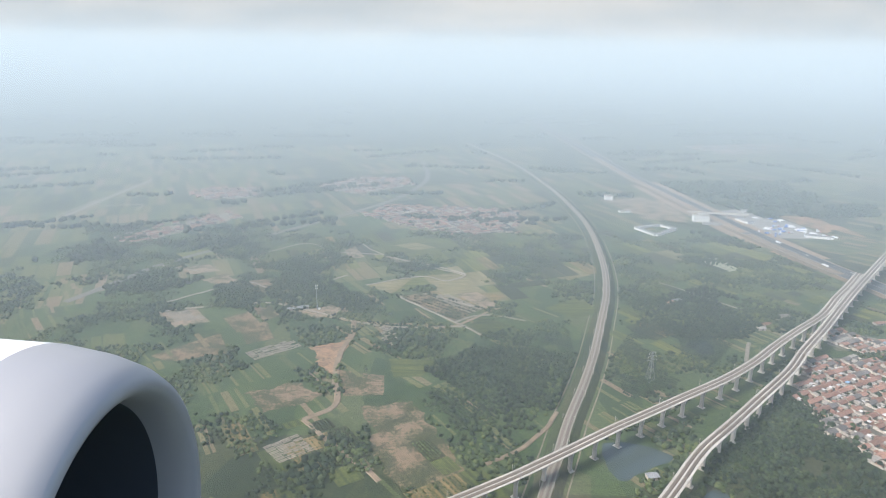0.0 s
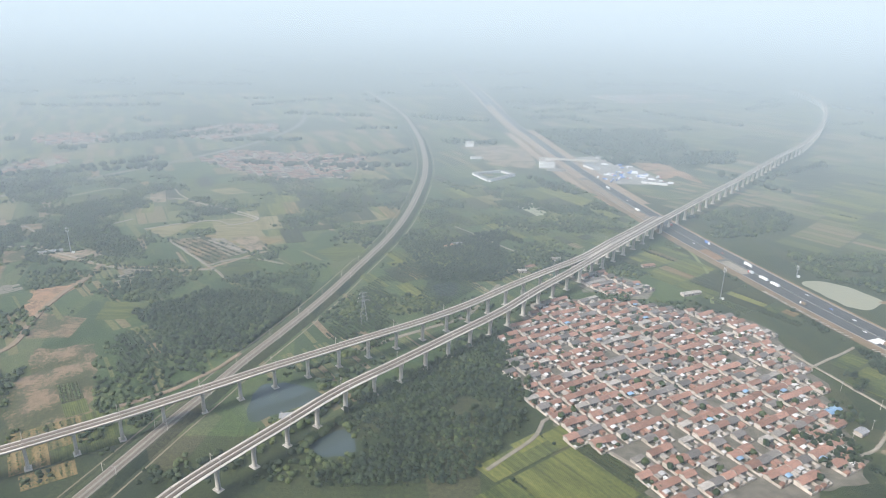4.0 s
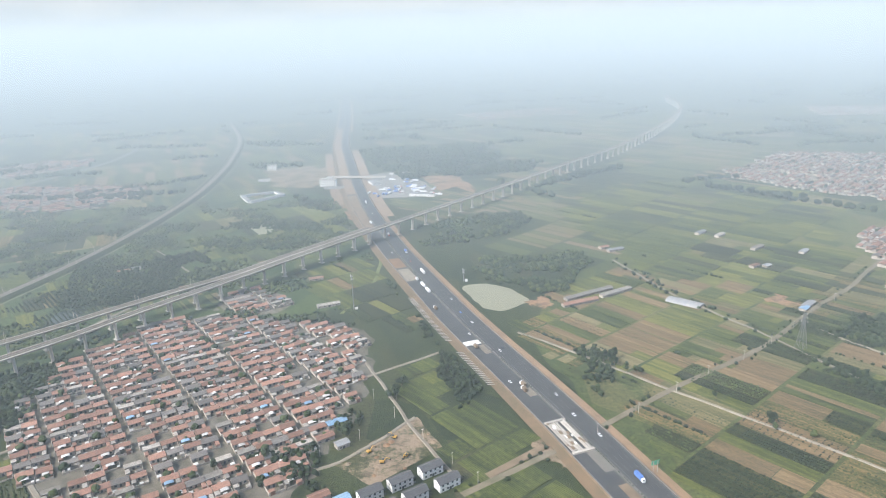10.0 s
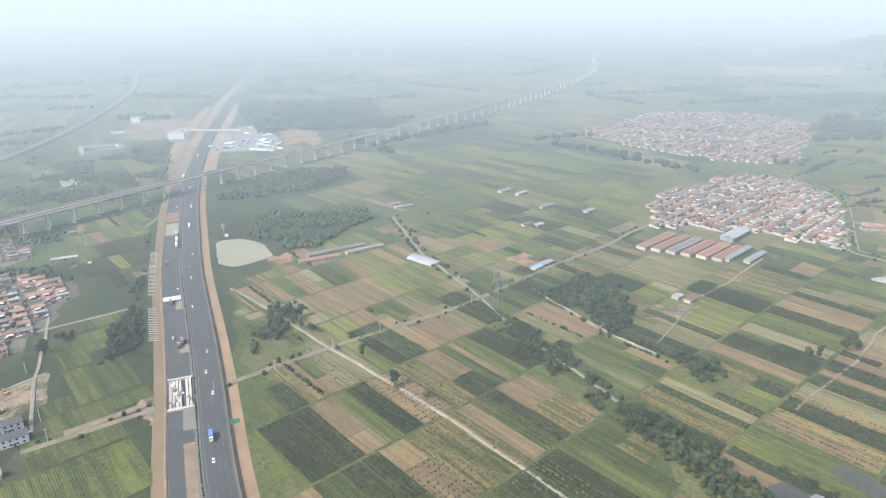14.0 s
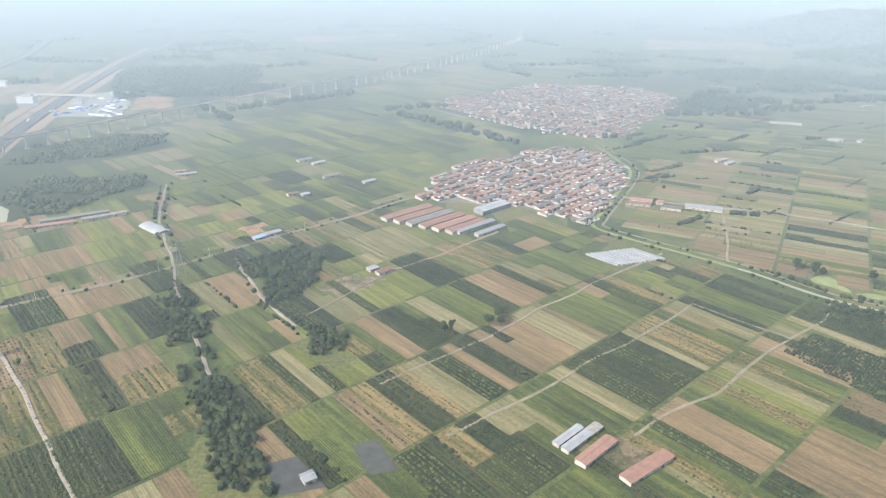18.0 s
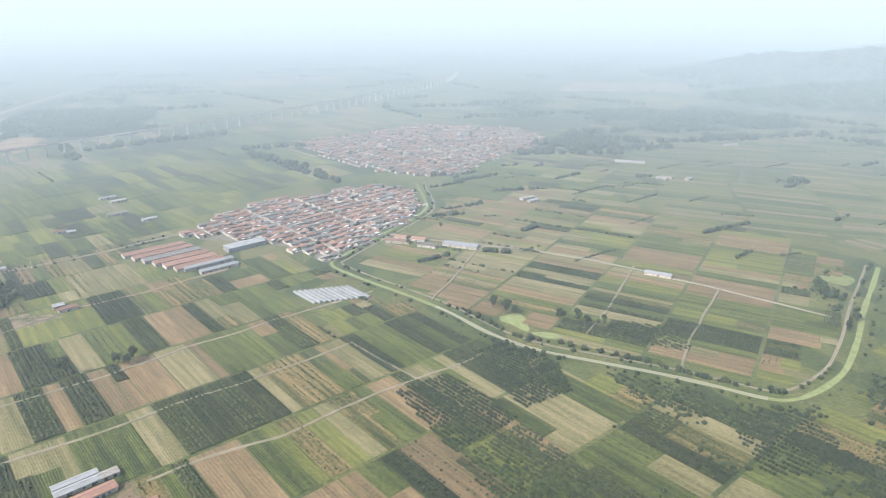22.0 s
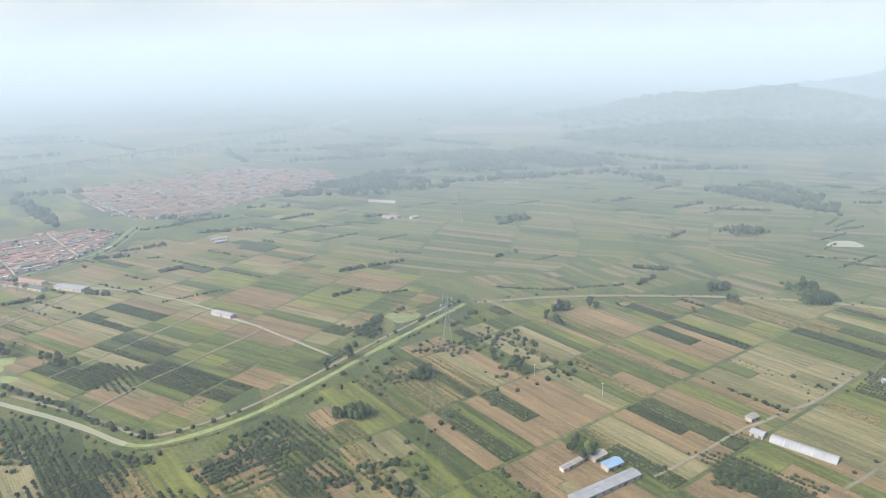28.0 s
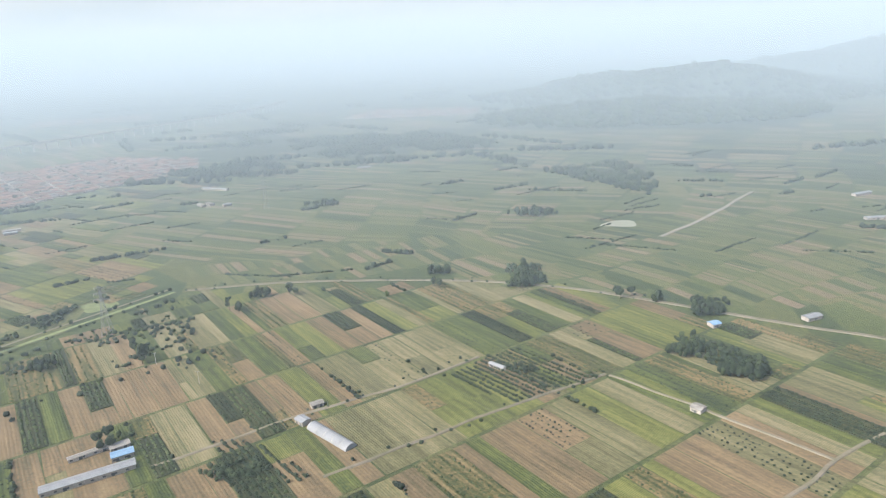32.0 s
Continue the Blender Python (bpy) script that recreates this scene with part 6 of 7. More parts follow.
# pig farm near the flight line
shed(1384, 352, 40, 31, 7.5, 3.2, M_ROOF, "long red-roofed livestock shed")
shed(1376, 362, 40, 26, 5.5, 2.8, M_SHEET, "white-roofed shed in the farmyard")
shed(1371, 367, 40, 24, 4.5, 2.6, M_SHEET, "white-roofed shed in the farmyard")
shed(1388, 372, 40, 10, 6, 2.8, M_FLAT, "grey flat outbuilding")
shed(1409, 337, 32, 37, 8, 3.2, M_ROOF, "long red-roofed livestock shed")
# farm by the power line
shed(2100, 362, 28, 48, 7, 3.2, M_SHEET, "long white-roofed livestock shed")
shed(2110, 383, 28, 12, 6.5, 3.2, M_BLUE, "pale-blue-roofed shed")
shed(2090, 388, 35, 26, 3.5, 2.4, M_FLAT, "low concrete shed along the yard")
shed(2104, 393, 35, 11, 6, 2.6, M_FLAT, "grey yard building")
# tunnel shed by the lane
arch_shed(2231, 391, -45.6, 38, 8.5, 3.4, M_SHEET, "long white half-round livestock shed", "livestock_shed")
shed(2211, 409, -45.6, 8, 6, 3, M_SHEET, "small white-roofed shed at its end")
shed(2217, 429, 30, 8, 5, 2.6, M_FLAT, "roofless brick hut")
shed(2340, 468, -46, 13, 3.4, 2.4, M_SHEET, "narrow white shed inside the orchard")


# ---- white row houses ----
def white_house(x, y, turn):
    top = new("white_house")
    L, W, h = 16.5, 8.0, 6.2
    part("wall", mesh_from("wall", *box_data(-L / 2, L / 2, -W / 2, W / 2, 0, h), M_WHITE), top)
    part("roof", mesh_from("roof", *gable_data(-L / 2 - 0.5, L / 2 + 0.5, -W / 2 - 0.6, W / 2 + 0.6, h + 0.2, 2.4), M_SLATE), top)
    part("ridge_cap", mesh_from("ridge_cap", *box_data(-L / 2 - 0.5, L / 2 + 0.5, -0.18, 0.18, h + 2.5, h + 2.75), M_ROOF_G), top)
    wm = mesh_from("window", *box_data(-0.75, 0.75, -0.05, 0.06, 0, 1.5), M_DARK)
    for s in (-1, 1):
        for z in (1.0, 4.1):
            for i in range(5):
                part("window", wm, top).matrix_local = pose(-L / 2 + 2.4 + i * 3.8, s * W / 2, z)
    part("door", mesh_from("door", *box_data(-0.8, 0.8, -W / 2 - 0.1, -W / 2 - 0.02, 0, 2.2), M_DARK), top)
    gw = mesh_from("gable_window", *box_data(-0.05, 0.06, -0.7, 0.7, 0, 1.4), M_DARK)
    for s in (-1, 1):
        part("gable_window", gw, top).matrix_local = pose(s * L / 2, 0, 4.2)
    top.matrix_basis = pose(x, y, 0, 0, 0, turn)
    return tagged(top, "white two-storey house with dark grey gable roof", "house", "white houses by the village")


_w = white_house(679, 428, 30)
for x, y in ((699, 439), (720, 451), (709, 424), (731, 436), (689, 412)):
    copy_thing(_w, pose(x, y, 0, 0, 0, 30))


# ---- service area on the expressway ----
def block(x, y, turn, L, W, floors, label, mat=None, name="building", step=3.6):
    top = new(name)
    H = floors * 3.4
    part("wall", mesh_from("wall", *box_data(-L / 2, L / 2, -W / 2, W / 2, 0, H), mat or M_WHITE), top)
    part("roof_slab", mesh_from("roof_slab", *box_data(-L / 2 - 0.3, L / 2 + 0.3, -W / 2 - 0.3, W / 2 + 0.3, H + 0.003, H + 0.35), M_FLAT), top)
    for s in (-1, 1):
        part("parapet", mesh_from("parapet", *box_data(-L / 2 - 0.3, L / 2 + 0.3, s * W / 2 - 0.12, s * W / 2 + 0.12, H + 0.35, H + 1.1), mat or M_WHITE), top)
    wm = mesh_from("window", *box_data(-1.0, 1.0, -0.05, 0.06, 0, 1.7), M_DARK)
    n = int(L / step)
    for fl in range(floors):
        for i in range(n):
            part("window", wm, top).matrix_local = pose(-L / 2 + (i + 0.5) * L / n, -W / 2, fl * 3.4 + 1.0)
    top.matrix_basis = pose(x, y, 0, 0, 0, turn)
    return tagged(top, label if len(label.split()) > 3 else label + " by the expressway", "building")


block(545, 1425, -5, 33, 16, 4, "white four-storey service building with rows of windows", step=4.2)
block(548, 1432, -5, 12, 10, 5, "white stair tower of the service building", step=4)
block(392, 1630, 0, 20, 12, 3, "white works office", step=5)
block(400, 1500, 10, 26, 10, 1, "white site cabin row", step=6)
block(560, 1396, -8, 40, 8, 1, "low pale-blue site office", M_SHEET, step=8)
for a, b in (((386, 1353), (444, 1378)), ((444, 1378), (466, 1349)), ((466, 1349), (412, 1298)), ((412, 1298), (386, 1353))):
    x, y, t, L = between(a, b)
    shed(x, y, t, L, 8, 4.0, M_SHEET, "white-roofed wing of a courtyard building", 0.6, "courtyard_wing", M_WHITE, 1)
x, y, t, L = between((536, 1482), (662, 1459))
gantry = new("overbridge")
part("deck", mesh_from("deck", *box_data(-L / 2, L / 2, -4, 4, 6.5, 7.8), M_CONC), gantry)
for s in (-0.45, -0.15, 0.15, 0.45):
    part("pier", mesh_from("pier", *box_data(L * s - 0.8, L * s + 0.8, -2.5, 2.5, 0, 6.5), M_CONC), gantry)
for s in (-1, 1):
    part("parapet", mesh_from("parapet", *box_data(-L / 2, L / 2, s * 3.9 - 0.15, s * 3.9 + 0.15, 7.8, 8.9), M_CONC), gantry)
gantry.matrix_basis = pose(x, y, 0, 0, 0, t)
tagged(gantry, "concrete overbridge across the expressway", "bridge")
tagged(new("lorry_park", mesh_from("lorry_park", [(x, y, 0.34) for x, y in ((648, 1296), (625, 1420), (615, 1521), (668, 1545), (743, 1426), (767, 1292))], [tuple(range(6))], M_PARK)), "pale concrete lorry park", "pavement", kind="structure")
for x, y, t, L, W, lab in ((690, 1515, -20, 40, 16, "white-roofed service hall"), (640, 1425, -70, 36, 18, "white-roofed filling station canopy"), (735, 1300, -20, 50, 8, "long white-roofed hall")):
    shed(x, y, t, L, W, 5, M_SHEET, lab, 0.8, "hall", M_WHITE)


# ---- vehicles ----
def wheel_mesh(r, w):
    n = 10
    v = [(math.cos(2 * math.pi * i / n) * r, y, math.sin(2 * math.pi * i / n) * r + r) for y in (-w / 2, w / 2) for i in range(n)]
    f = [(i, (i + 1) % n, n + (i + 1) % n, n + i) for i in range(n)] + [tuple(reversed(range(n))), tuple(range(n, 2 * n))]
    return mesh_from("wheel", v, f, M_TYRE)


M_TYRE = worn("tyre", (0.03, 0.03, 0.032), (0.05, 0.05, 0.05), 2.0)
PAINTS = [worn("paint_" + n, c, tuple(k * 0.9 for k in c), 0.5, 0.35, 0.05) for n, c in (("white", (0.75, 0.76, 0.77)), ("silver", (0.5, 0.52, 0.54)), ("black", (0.05, 0.05, 0.06)), ("blue", (0.1, 0.2, 0.5)), ("red", (0.45, 0.07, 0.05)))]
M_GLASS = worn("car_glass", (0.06, 0.08, 0.1), (0.08, 0.1, 0.12), 0.5, 0.1)
W_CAR, W_TRUCK = wheel_mesh(0.33, 0.24), wheel_mesh(0.52, 0.35)


def car(paint, label):
    top = new("car")
    v, f = [], []
    prof = [(-2.2, 0.35), (2.2, 0.35), (2.25, 0.7), (1.3, 0.95), (-2.0, 1.0), (-2.25, 0.75)]
    for y in (-0.88, 0.88):
        v += [(x, y, z) for x, z in prof]
    f = [(i, (i + 1) % 6, 6 + (i + 1) % 6, 6 + i) for i in range(6)] + [tuple(reversed(range(6))), tuple(range(6, 12))]
    part("body", mesh_from("body", v, f, paint), top)
    g = [(-1.9, 0.98), (1.2, 0.96), (0.5, 1.42), (-1.3, 1.42)]
    v = [(x, y * (0.82 if z < 1 else 0.66), z) for y in (-1, 1) for x, z in g]
    part("cabin_glass", mesh_from("cabin_glass", v, [(0, 1, 5, 4), (1, 2, 6, 5), (3, 0, 4, 7), (3, 2, 1, 0), (4, 5, 6, 7)], M_GLASS), top)
    part("roof", mesh_from("roof", *box_data(-1.25, 0.45, -0.64, 0.64, 1.42, 1.47), paint), top)
    for x in (-1.35, 1.35):
        for y in (-0.8, 0.8):
            part("wheel", W_CAR, top).matrix_local = pose(x, y, 0)
    return tagged(top, label + " on the expressway", "car")


def truck(paint, box, L, label):
    top = new("truck")
    part("cab", mesh_from("cab", *join(box_data(L / 2 - 2.2, L / 2, -1.2, 1.2, 0.7, 2.2), box_data(L / 2 - 2.2, L / 2 - 0.25, -1.15, 1.15, 2.2, 3.1)), paint), top)
    part("windscreen", mesh_from("windscreen", *box_data(L / 2 - 0.24, L / 2 - 0.18, -1.05, 1.05, 2.25, 3.0), M_GLASS), top)
    part("cargo_box", mesh_from("cargo_box", *box_data(-L / 2, L / 2 - 2.5, -1.25, 1.25, 1.15, 3.9), box), top)
    part("chassis", mesh_from("chassis", *box_data(-L / 2, L / 2 - 0.3, -0.5, 0.5, 0.75, 1.12), M_TYRE), top)
    for x in (L / 2 - 1.2, -L / 2 + 1.2, -L / 2 + 2.5):
        for y in (-1.05, 1.05):
            part("wheel", W_TRUCK, top).matrix_local = pose(x, y, 0)
    return tagged(top, label + " on the expressway", "truck")


CARS = [car(PAINTS[i], lab) for i, lab in enumerate(("white saloon car", "silver saloon car", "black saloon car", "dark blue saloon car", "red saloon car"))]
TRUCKS = [truck(PAINTS[0], PAINTS[0], 14, "white articulated box lorry"), truck(PAINTS[0], PAINTS[3], 10, "lorry with a blue cargo box"), truck(PAINTS[4], PAINTS[1], 9, "red lorry with a silver cargo box"), truck(PAINTS[0], M_DIRT, 8, "white tipper lorry")]
_first = set()


def drive(kind, dist, off, back=False, z=2.5):
    """Sets a vehicle on the expressway: metres along it and to the right of its middle."""
    run = np.r_[0, np.cumsum(np.hypot(*np.diff(HLINE, axis=0).T))] - 693
    x, y = (np.interp(dist, run, HLINE[:, k]) for k in (0, 1))
    x2, y2 = (np.interp(dist + 3, run, HLINE[:, k]) for k in (0, 1))
    a = math.atan2(y2 - y, x2 - x)
    m = pose(x + math.sin(a) * off, y - math.cos(a) * off, z, 0, 0, math.degrees(a) + (180 if back else 0))
    return stand(kind, m)


def stand(kind, m):
    if kind.name not in _first:
        _first.add(kind.name)
        kind.matrix_basis = m
        return kind
    return copy_thing(kind, m)


_vr = random.Random(61)
for k, (kind, d, off) in enumerate([(TRUCKS[0], 575, -8), (TRUCKS[0], 595, -8), (TRUCKS[2], 617, -9), (TRUCKS[1], 185, 5), (CARS[0], 160, 5), (CARS[0], 272, 6), (CARS[1], 305, 9), (CARS[0], 398, 3), (CARS[2], 402, 8), (CARS[0], 445, -8), (TRUCKS[3], 330, -9), (TRUCKS[3], 322, -12), (CARS[0], 340, -16),
                                     (CARS[3], 500, 5), (CARS[1], 540, 9), (TRUCKS[0], 640, 6), (CARS[4], 690, 4), (TRUCKS[1], 730, 9), (CARS[0], 735, -10), (TRUCKS[3], 415, -15), (CARS[0], 240, 9), (TRUCKS[2], 820, 5), (CARS[1], 860, 9), (TRUCKS[0], 900, -8), (CARS[0], 960, 5), (TRUCKS[0], 1040, 5), (CARS[0], 470, 6), (TRUCKS[3], 520, -17)]):
    drive(kind, d, off, off > 0)
for k in range(46):
    kd = _vr.choice(TRUCKS[:3])
    x, y = _vr.choice(((650, 1340), (680, 1360), (700, 1430), (735, 1380), (745, 1330)))
    stand(kd, pose(x + _vr.uniform(-26, 26), y + _vr.uniform(-40, 40), 0.35, 0, 0, _vr.choice((-20, 70, 160))))


# ---- works on the expressway ----
def along(d, off):
    run = np.r_[0, np.cumsum(np.hypot(*np.diff(HLINE, axis=0).T))] - 693
    x, y = (np.interp(d, run, HLINE[:, k]) for k in (0, 1))
    x2, y2 = (np.interp(d + 3, run, HLINE[:, k]) for k in (0, 1))
    a = math.atan2(y2 - y, x2 - x)
    return x + math.sin(a) * off, y - math.cos(a) * off, math.degrees(a)


def slab(d, off, L, W, mat, name, label, z=2.52, t=0.12):
    x, y, a = along(d, off)
    ob = new(name, mesh_from(name, *box_data(-L / 2, L / 2, -W / 2, W / 2, 0, t), mat))
    ob.matrix_basis = pose(x, y, z, 0, 0, a)
    return tagged(ob, label, "road works")


def unfinished_bridge(d, off, L, W):
    x, y, a = along(d, off)
    top = new("unfinished_bridge")
    for i in range(7):
        o = -W / 2 + (i + 0.5) * W / 7
        if i == 2:
            continue
        part("beam", mesh_from("beam", *box_data(-L / 2 + (i % 3) * 1.2, L / 2 - (i % 2) * 2.0, o - 0.85, o + 0.85, 0.2, 1.0), M_CONC), top)
    for s in (-1, 1):
        part("abutment", mesh_from("abutment", *box_data(s * L / 2 - 1.2, s * L / 2 + 1.2, -W / 2 - 1, W / 2 + 1, -2.4, 1.3), M_CONC), top)
    for i in range(14):
        r = random.Random(i)
        px, py, s = r.uniform(-L / 2, L / 2), r.uniform(-W / 2, W / 2), r.uniform(0.8, 2.2)
        part("formwork", mesh_from("formwork", *box_data(px - s, px + s, py - s * 0.6, py + s * 0.6, 1.0, 1.4 + 0.4 * r.random()), M_DIRT if i % 3 else M_WHITE), top)
    top.matrix_basis = pose(x, y, 2.5, 0, 0, a)
    return tagged(top, "unfinished concrete bridge span with loose formwork", "bridge")


unfinished_bridge(248, -13, 42, 16)
slab(425, -14, 9, 16, M_WHITE, "bridge_deck", "new pale concrete bridge deck", 2.5, 0.5)
slab(408, -8.5, 20, 6, M_TRACK, "bare_patch", "unpaved grey patch of the carriageway")
slab(318, -8.5, 14, 7, M_TRACK, "bare_patch", "unpaved grey patch of the carriageway")
slab(150, -8.5, 70, 7, M_DIRT, "bare_patch", "long unpaved earth strip of the carriageway")
slab(215, -8, 30, 8, M_ASPHALT2, "bare_patch", "rough grey base course")
slab(640, -14, 46, 15, M_TRACK, "bare_patch", "pale unpaved end of the new carriageway")
slab(690, -14, 40, 15, M_ORANGE, "bare_patch", "raw clay formation of the new carriageway")
for y0, y1, a, b, z, mat, lab in ((1060, 1330, -21.5, -6, 2.53, M_DIRT, "pale earth formation of the new carriageway"), (1330, 2300, -23, -5, 2.53, M_FORM, "raw clay formation of the new carriageway"), (1150, 2000, 21, 40, 0.45, M_FORM, "pale works strip beside the expressway"), (1250, 1900, -52, -33, 0.3, M_FORM, "bare clay strip stripped for the widening")):
    seg = HLINE[(HLINE[:, 1] > y0) & (HLINE[:, 1] < y1)]
    tagged(new("bare_patch", mesh_from("bare_patch", *sweep(seg, [(a, z), (a + 0.4, z + 0.05), (b - 0.4, z + 0.05), (b, z)], False), mat)), lab, "road works", kind="structure")
# lattice of concrete ribs on the cutting slope
frame_top = tagged(new("slope_lattice"), "pale concrete lattice on the red earth slope", "slope lattice")
rib = mesh_from("rib", *box_data(-0.4, 0.4, -5.6, 5.6, 0, 0.4), M_CONC)
for k in range(62):
    d = 345 + 3.6 * k
    if 415 < d < 440:
        continue
    x, y, a = along(d, -30)
    part("rib", rib, frame_top).matrix_local = pose(x, y, 1.05, 0, 0, a) @ pose(0, 0, 0, 11, 0, 0)
# road sign on posts
x, y, a = along(190, 21)
sign = new("road_sign")
part("panel", mesh_from("panel", *box_data(-0.1, 0.1, -3.2, 3.2, 4.2, 7.6), worn("sign_green", (0.05, 0.32, 0.2), (0.04, 0.27, 0.17), 1.0, 0.5)), sign)
for o in (-1.8, 1.8):
    part("post", mesh_from("post", *box_data(0.12, 0.4, o - 0.15, o + 0.15, -2.2, 7.4), M_CONC), sign)
for o, z, w in ((0.6, 6.7, 1.6), (-0.8, 5.9, 1.9), (0.4, 5.0, 1.4)):
    part("lettering", mesh_from("lettering", *box_data(-0.13, -0.105, o - w, o + w * 0.6, z - 0.2, z + 0.2), M_WHITE), sign)
sign.matrix_basis = pose(x, y, 2.3, 0, 0, a + 180)
tagged(sign, "green expressway direction sign on two posts", "road sign")


# ---- pylons and masts ----


def bar(a, b, w):
    """A square bar between two points."""
    a, b = Vector(a), Vector(b)
    d = (b - a).normalized()
    s = d.cross(Vector((0, 0, 1)) if abs(d.z) < 0.9 else Vector((1, 0, 0))).normalized() * w
    t = d.cross(s).normalized() * w
    v = [tuple(p + q) for p in (a, b) for q in (s + t, s - t, -s - t, -s + t)]
    return v, [(0, 1, 5, 4), (1, 2, 6, 5), (2, 3, 7, 6), (3, 0, 4, 7)]


def pylon(x, y, turn, H=42.0, label="grey steel lattice power pylon"):
    top = new("power_pylon")
    half = lambda z: 4.0 - 3.2 * min(1.0, z / (H * 0.75))
    zs = [0, H * 0.16, H * 0.3, H * 0.43, H * 0.54, H * 0.64, H * 0.73, H * 0.82, H * 0.91, H]
    for cx, cy in ((-1, -1), (1, -1), (1, 1), (-1, 1)):
        part("leg", mesh_from("leg", *join(*[bar((cx * half(a), cy * half(a), a), (cx * half(b), cy * half(b), b), 0.1) for a, b in zip(zs, zs[1:])]), M_STEEL), top)
    for a, b in zip(zs, zs[1:]):
        br = []
        for k in range(4):
            c0, c1 = ((-1, -1), (1, -1), (1, 1), (-1, 1))[k], ((1, -1), (1, 1), (-1, 1), (-1, -1))[k]
            br += [bar((c0[0] * half(a), c0[1] * half(a), a), (c1[0] * half(b), c1[1] * half(b), b), 0.05), bar((c1[0] * half(a), c1[1] * half(a), a), (c0[0] * half(b), c0[1] * half(b), b), 0.05)]
        part("bracing", mesh_from("bracing", *join(*br), M_STEEL), top)
    for z, w in ((H * 0.73, 6.5), (H * 0.85, 5.2), (H * 0.97, 4.0)):
        arm = part("crossarm", mesh_from("crossarm", *join(bar((-w, 0, z), (w, 0, z), 0.14), bar((-w, 0, z), (0, 0.8, z + 1.6), 0.09), bar((w, 0, z), (0, -0.8, z + 1.6), 0.09), bar((-w, 0, z), (0, -0.8, z - 0.8), 0.09), bar((w, 0, z), (0, 0.8, z - 0.8), 0.09)), M_STEEL), top)
        for s in (-1, 1):
            part("insulator", mesh_from("insulator", *box_data(s * w - 0.12, s * w + 0.12, -0.12, 0.12, z - 1.8, z - 0.1), M_WHITE), arm)
    top.matrix_basis = pose(x, y, 0, 0, 0, turn)
    return tagged(top, label, "power pylon")


def wires(a, b, sag, z0, z1, gaps, label):
    """Conductors hanging between two pylons."""
    top = new("power_lines")
    A, B = Vector(a), Vector(b)
    d = (B - A).normalized()
    n = Vector((d.y, -d.x))
    for o, dz in gaps:
        pts = []
        for k in range(15):
            t = k / 14
            p = A.lerp(B, t) + n * o
            pts.append((p.x, p.y, z0 + (z1 - z0) * t + dz - sag * 4 * t * (1 - t)))
        part("conductor", mesh_from("conductor", *join(*[bar(p, q, 0.02) for p, q in zip(pts, pts[1:])]), M_STEEL), top)
    return tagged(top, label, "power line")


PY = [(2022, 568), (1994, 250), (2062, 1010)]
for x, y in PY:
    pylon(x, y, 5, 44)
GAPS = ((-6.5, 0), (6.5, 0), (-5.2, 5), (5.2, 5), (-4, 10), (4, 10))
wires(PY[1], PY[0], 9, 30, 30, GAPS, "sagging conductors between pylons over the fields")
wires(PY[0], PY[2], 12, 30, 30, GAPS, "sagging conductors between pylons over the fields")
pylon(1075, 608, 30, 36)
pylon(228, 684, 20, 36, "grey steel lattice mast in a fenced plot")


def mast(x, y, H, label):
    top = new("phone_mast")
    n = 10
    v = [(math.cos(2 * math.pi * i / n) * r, math.sin(2 * math.pi * i / n) * r, z) for z, r in ((0, 0.7), (H, 0.3)) for i in range(n)]
    part("pole", mesh_from("pole", v, [(i, (i + 1) % n, n + (i + 1) % n, n + i) for i in range(n)] + [tuple(range(n, 2 * n))], M_STEEL), top)
    for z in (H - 1.5, H - 5):
        part("platform", mesh_from("platform", *box_data(-1.6, 1.6, -1.6, 1.6, z - 0.1, z + 0.1), M_STEEL), top)
        pm = mesh_from("antenna", *box_data(-0.2, 0.2, -0.15, 0.15, 0.1, 2.2), M_WHITE)
        for k in range(3):
            part("antenna", pm, top).matrix_local = pose(1.6 * math.cos(k * 2.09), 1.6 * math.sin(k * 2.09), z, 0, 0, k * 120)
    part("hut", mesh_from("hut", *box_data(1.5, 4.5, -1.5, 1.5, 0, 2.6), M_WHITE), top)
    top.matrix_basis = pose(x, y, 0)
    return tagged(top, label, "mast")


mast(645, 756, 41, "tall grey phone mast with small platforms")
mast(-181, 880, 36, "tall grey phone mast by the farm tracks")
mast(775, 830, 16, "slim pale lamp mast by the pond")

# ---- plots of grave stones and seed beds on the western land ----
for poly, lab in (([(-171, 538), (-139, 567), (-115, 540), (-147, 513)], "plot of pale stone slabs in rows"), ([(-243, 737), (-195, 780), (-179, 756), (-227, 715)], "plot of pale film-covered seed beds"), ([(-86, 826), (-68, 826), (-60, 755), (-77, 772)], "plot of pale seed beds"), ([(-32, 941), (7, 951), (53, 891), (28, 876)], "plot of pale stone slabs in rows"), ([(-385, 860), (-355, 870), (-325, 838), (-365, 828)], "plot of pale stone slabs in rows")):
    top = tagged(new("slab_plot"), lab, "slabs")
    sm = mesh_from("slab", *box_data(-4.2, 4.2, -0.7, 0.7, 0, 0.5), M_TRACK)
    rr = random.Random(9)
    for x, y in rows_in(poly, 41, 9.0, 2.4, rr, 0.9):
        part("slab", sm, top).matrix_local = pose(x, y, 0, 0, 0, 41)


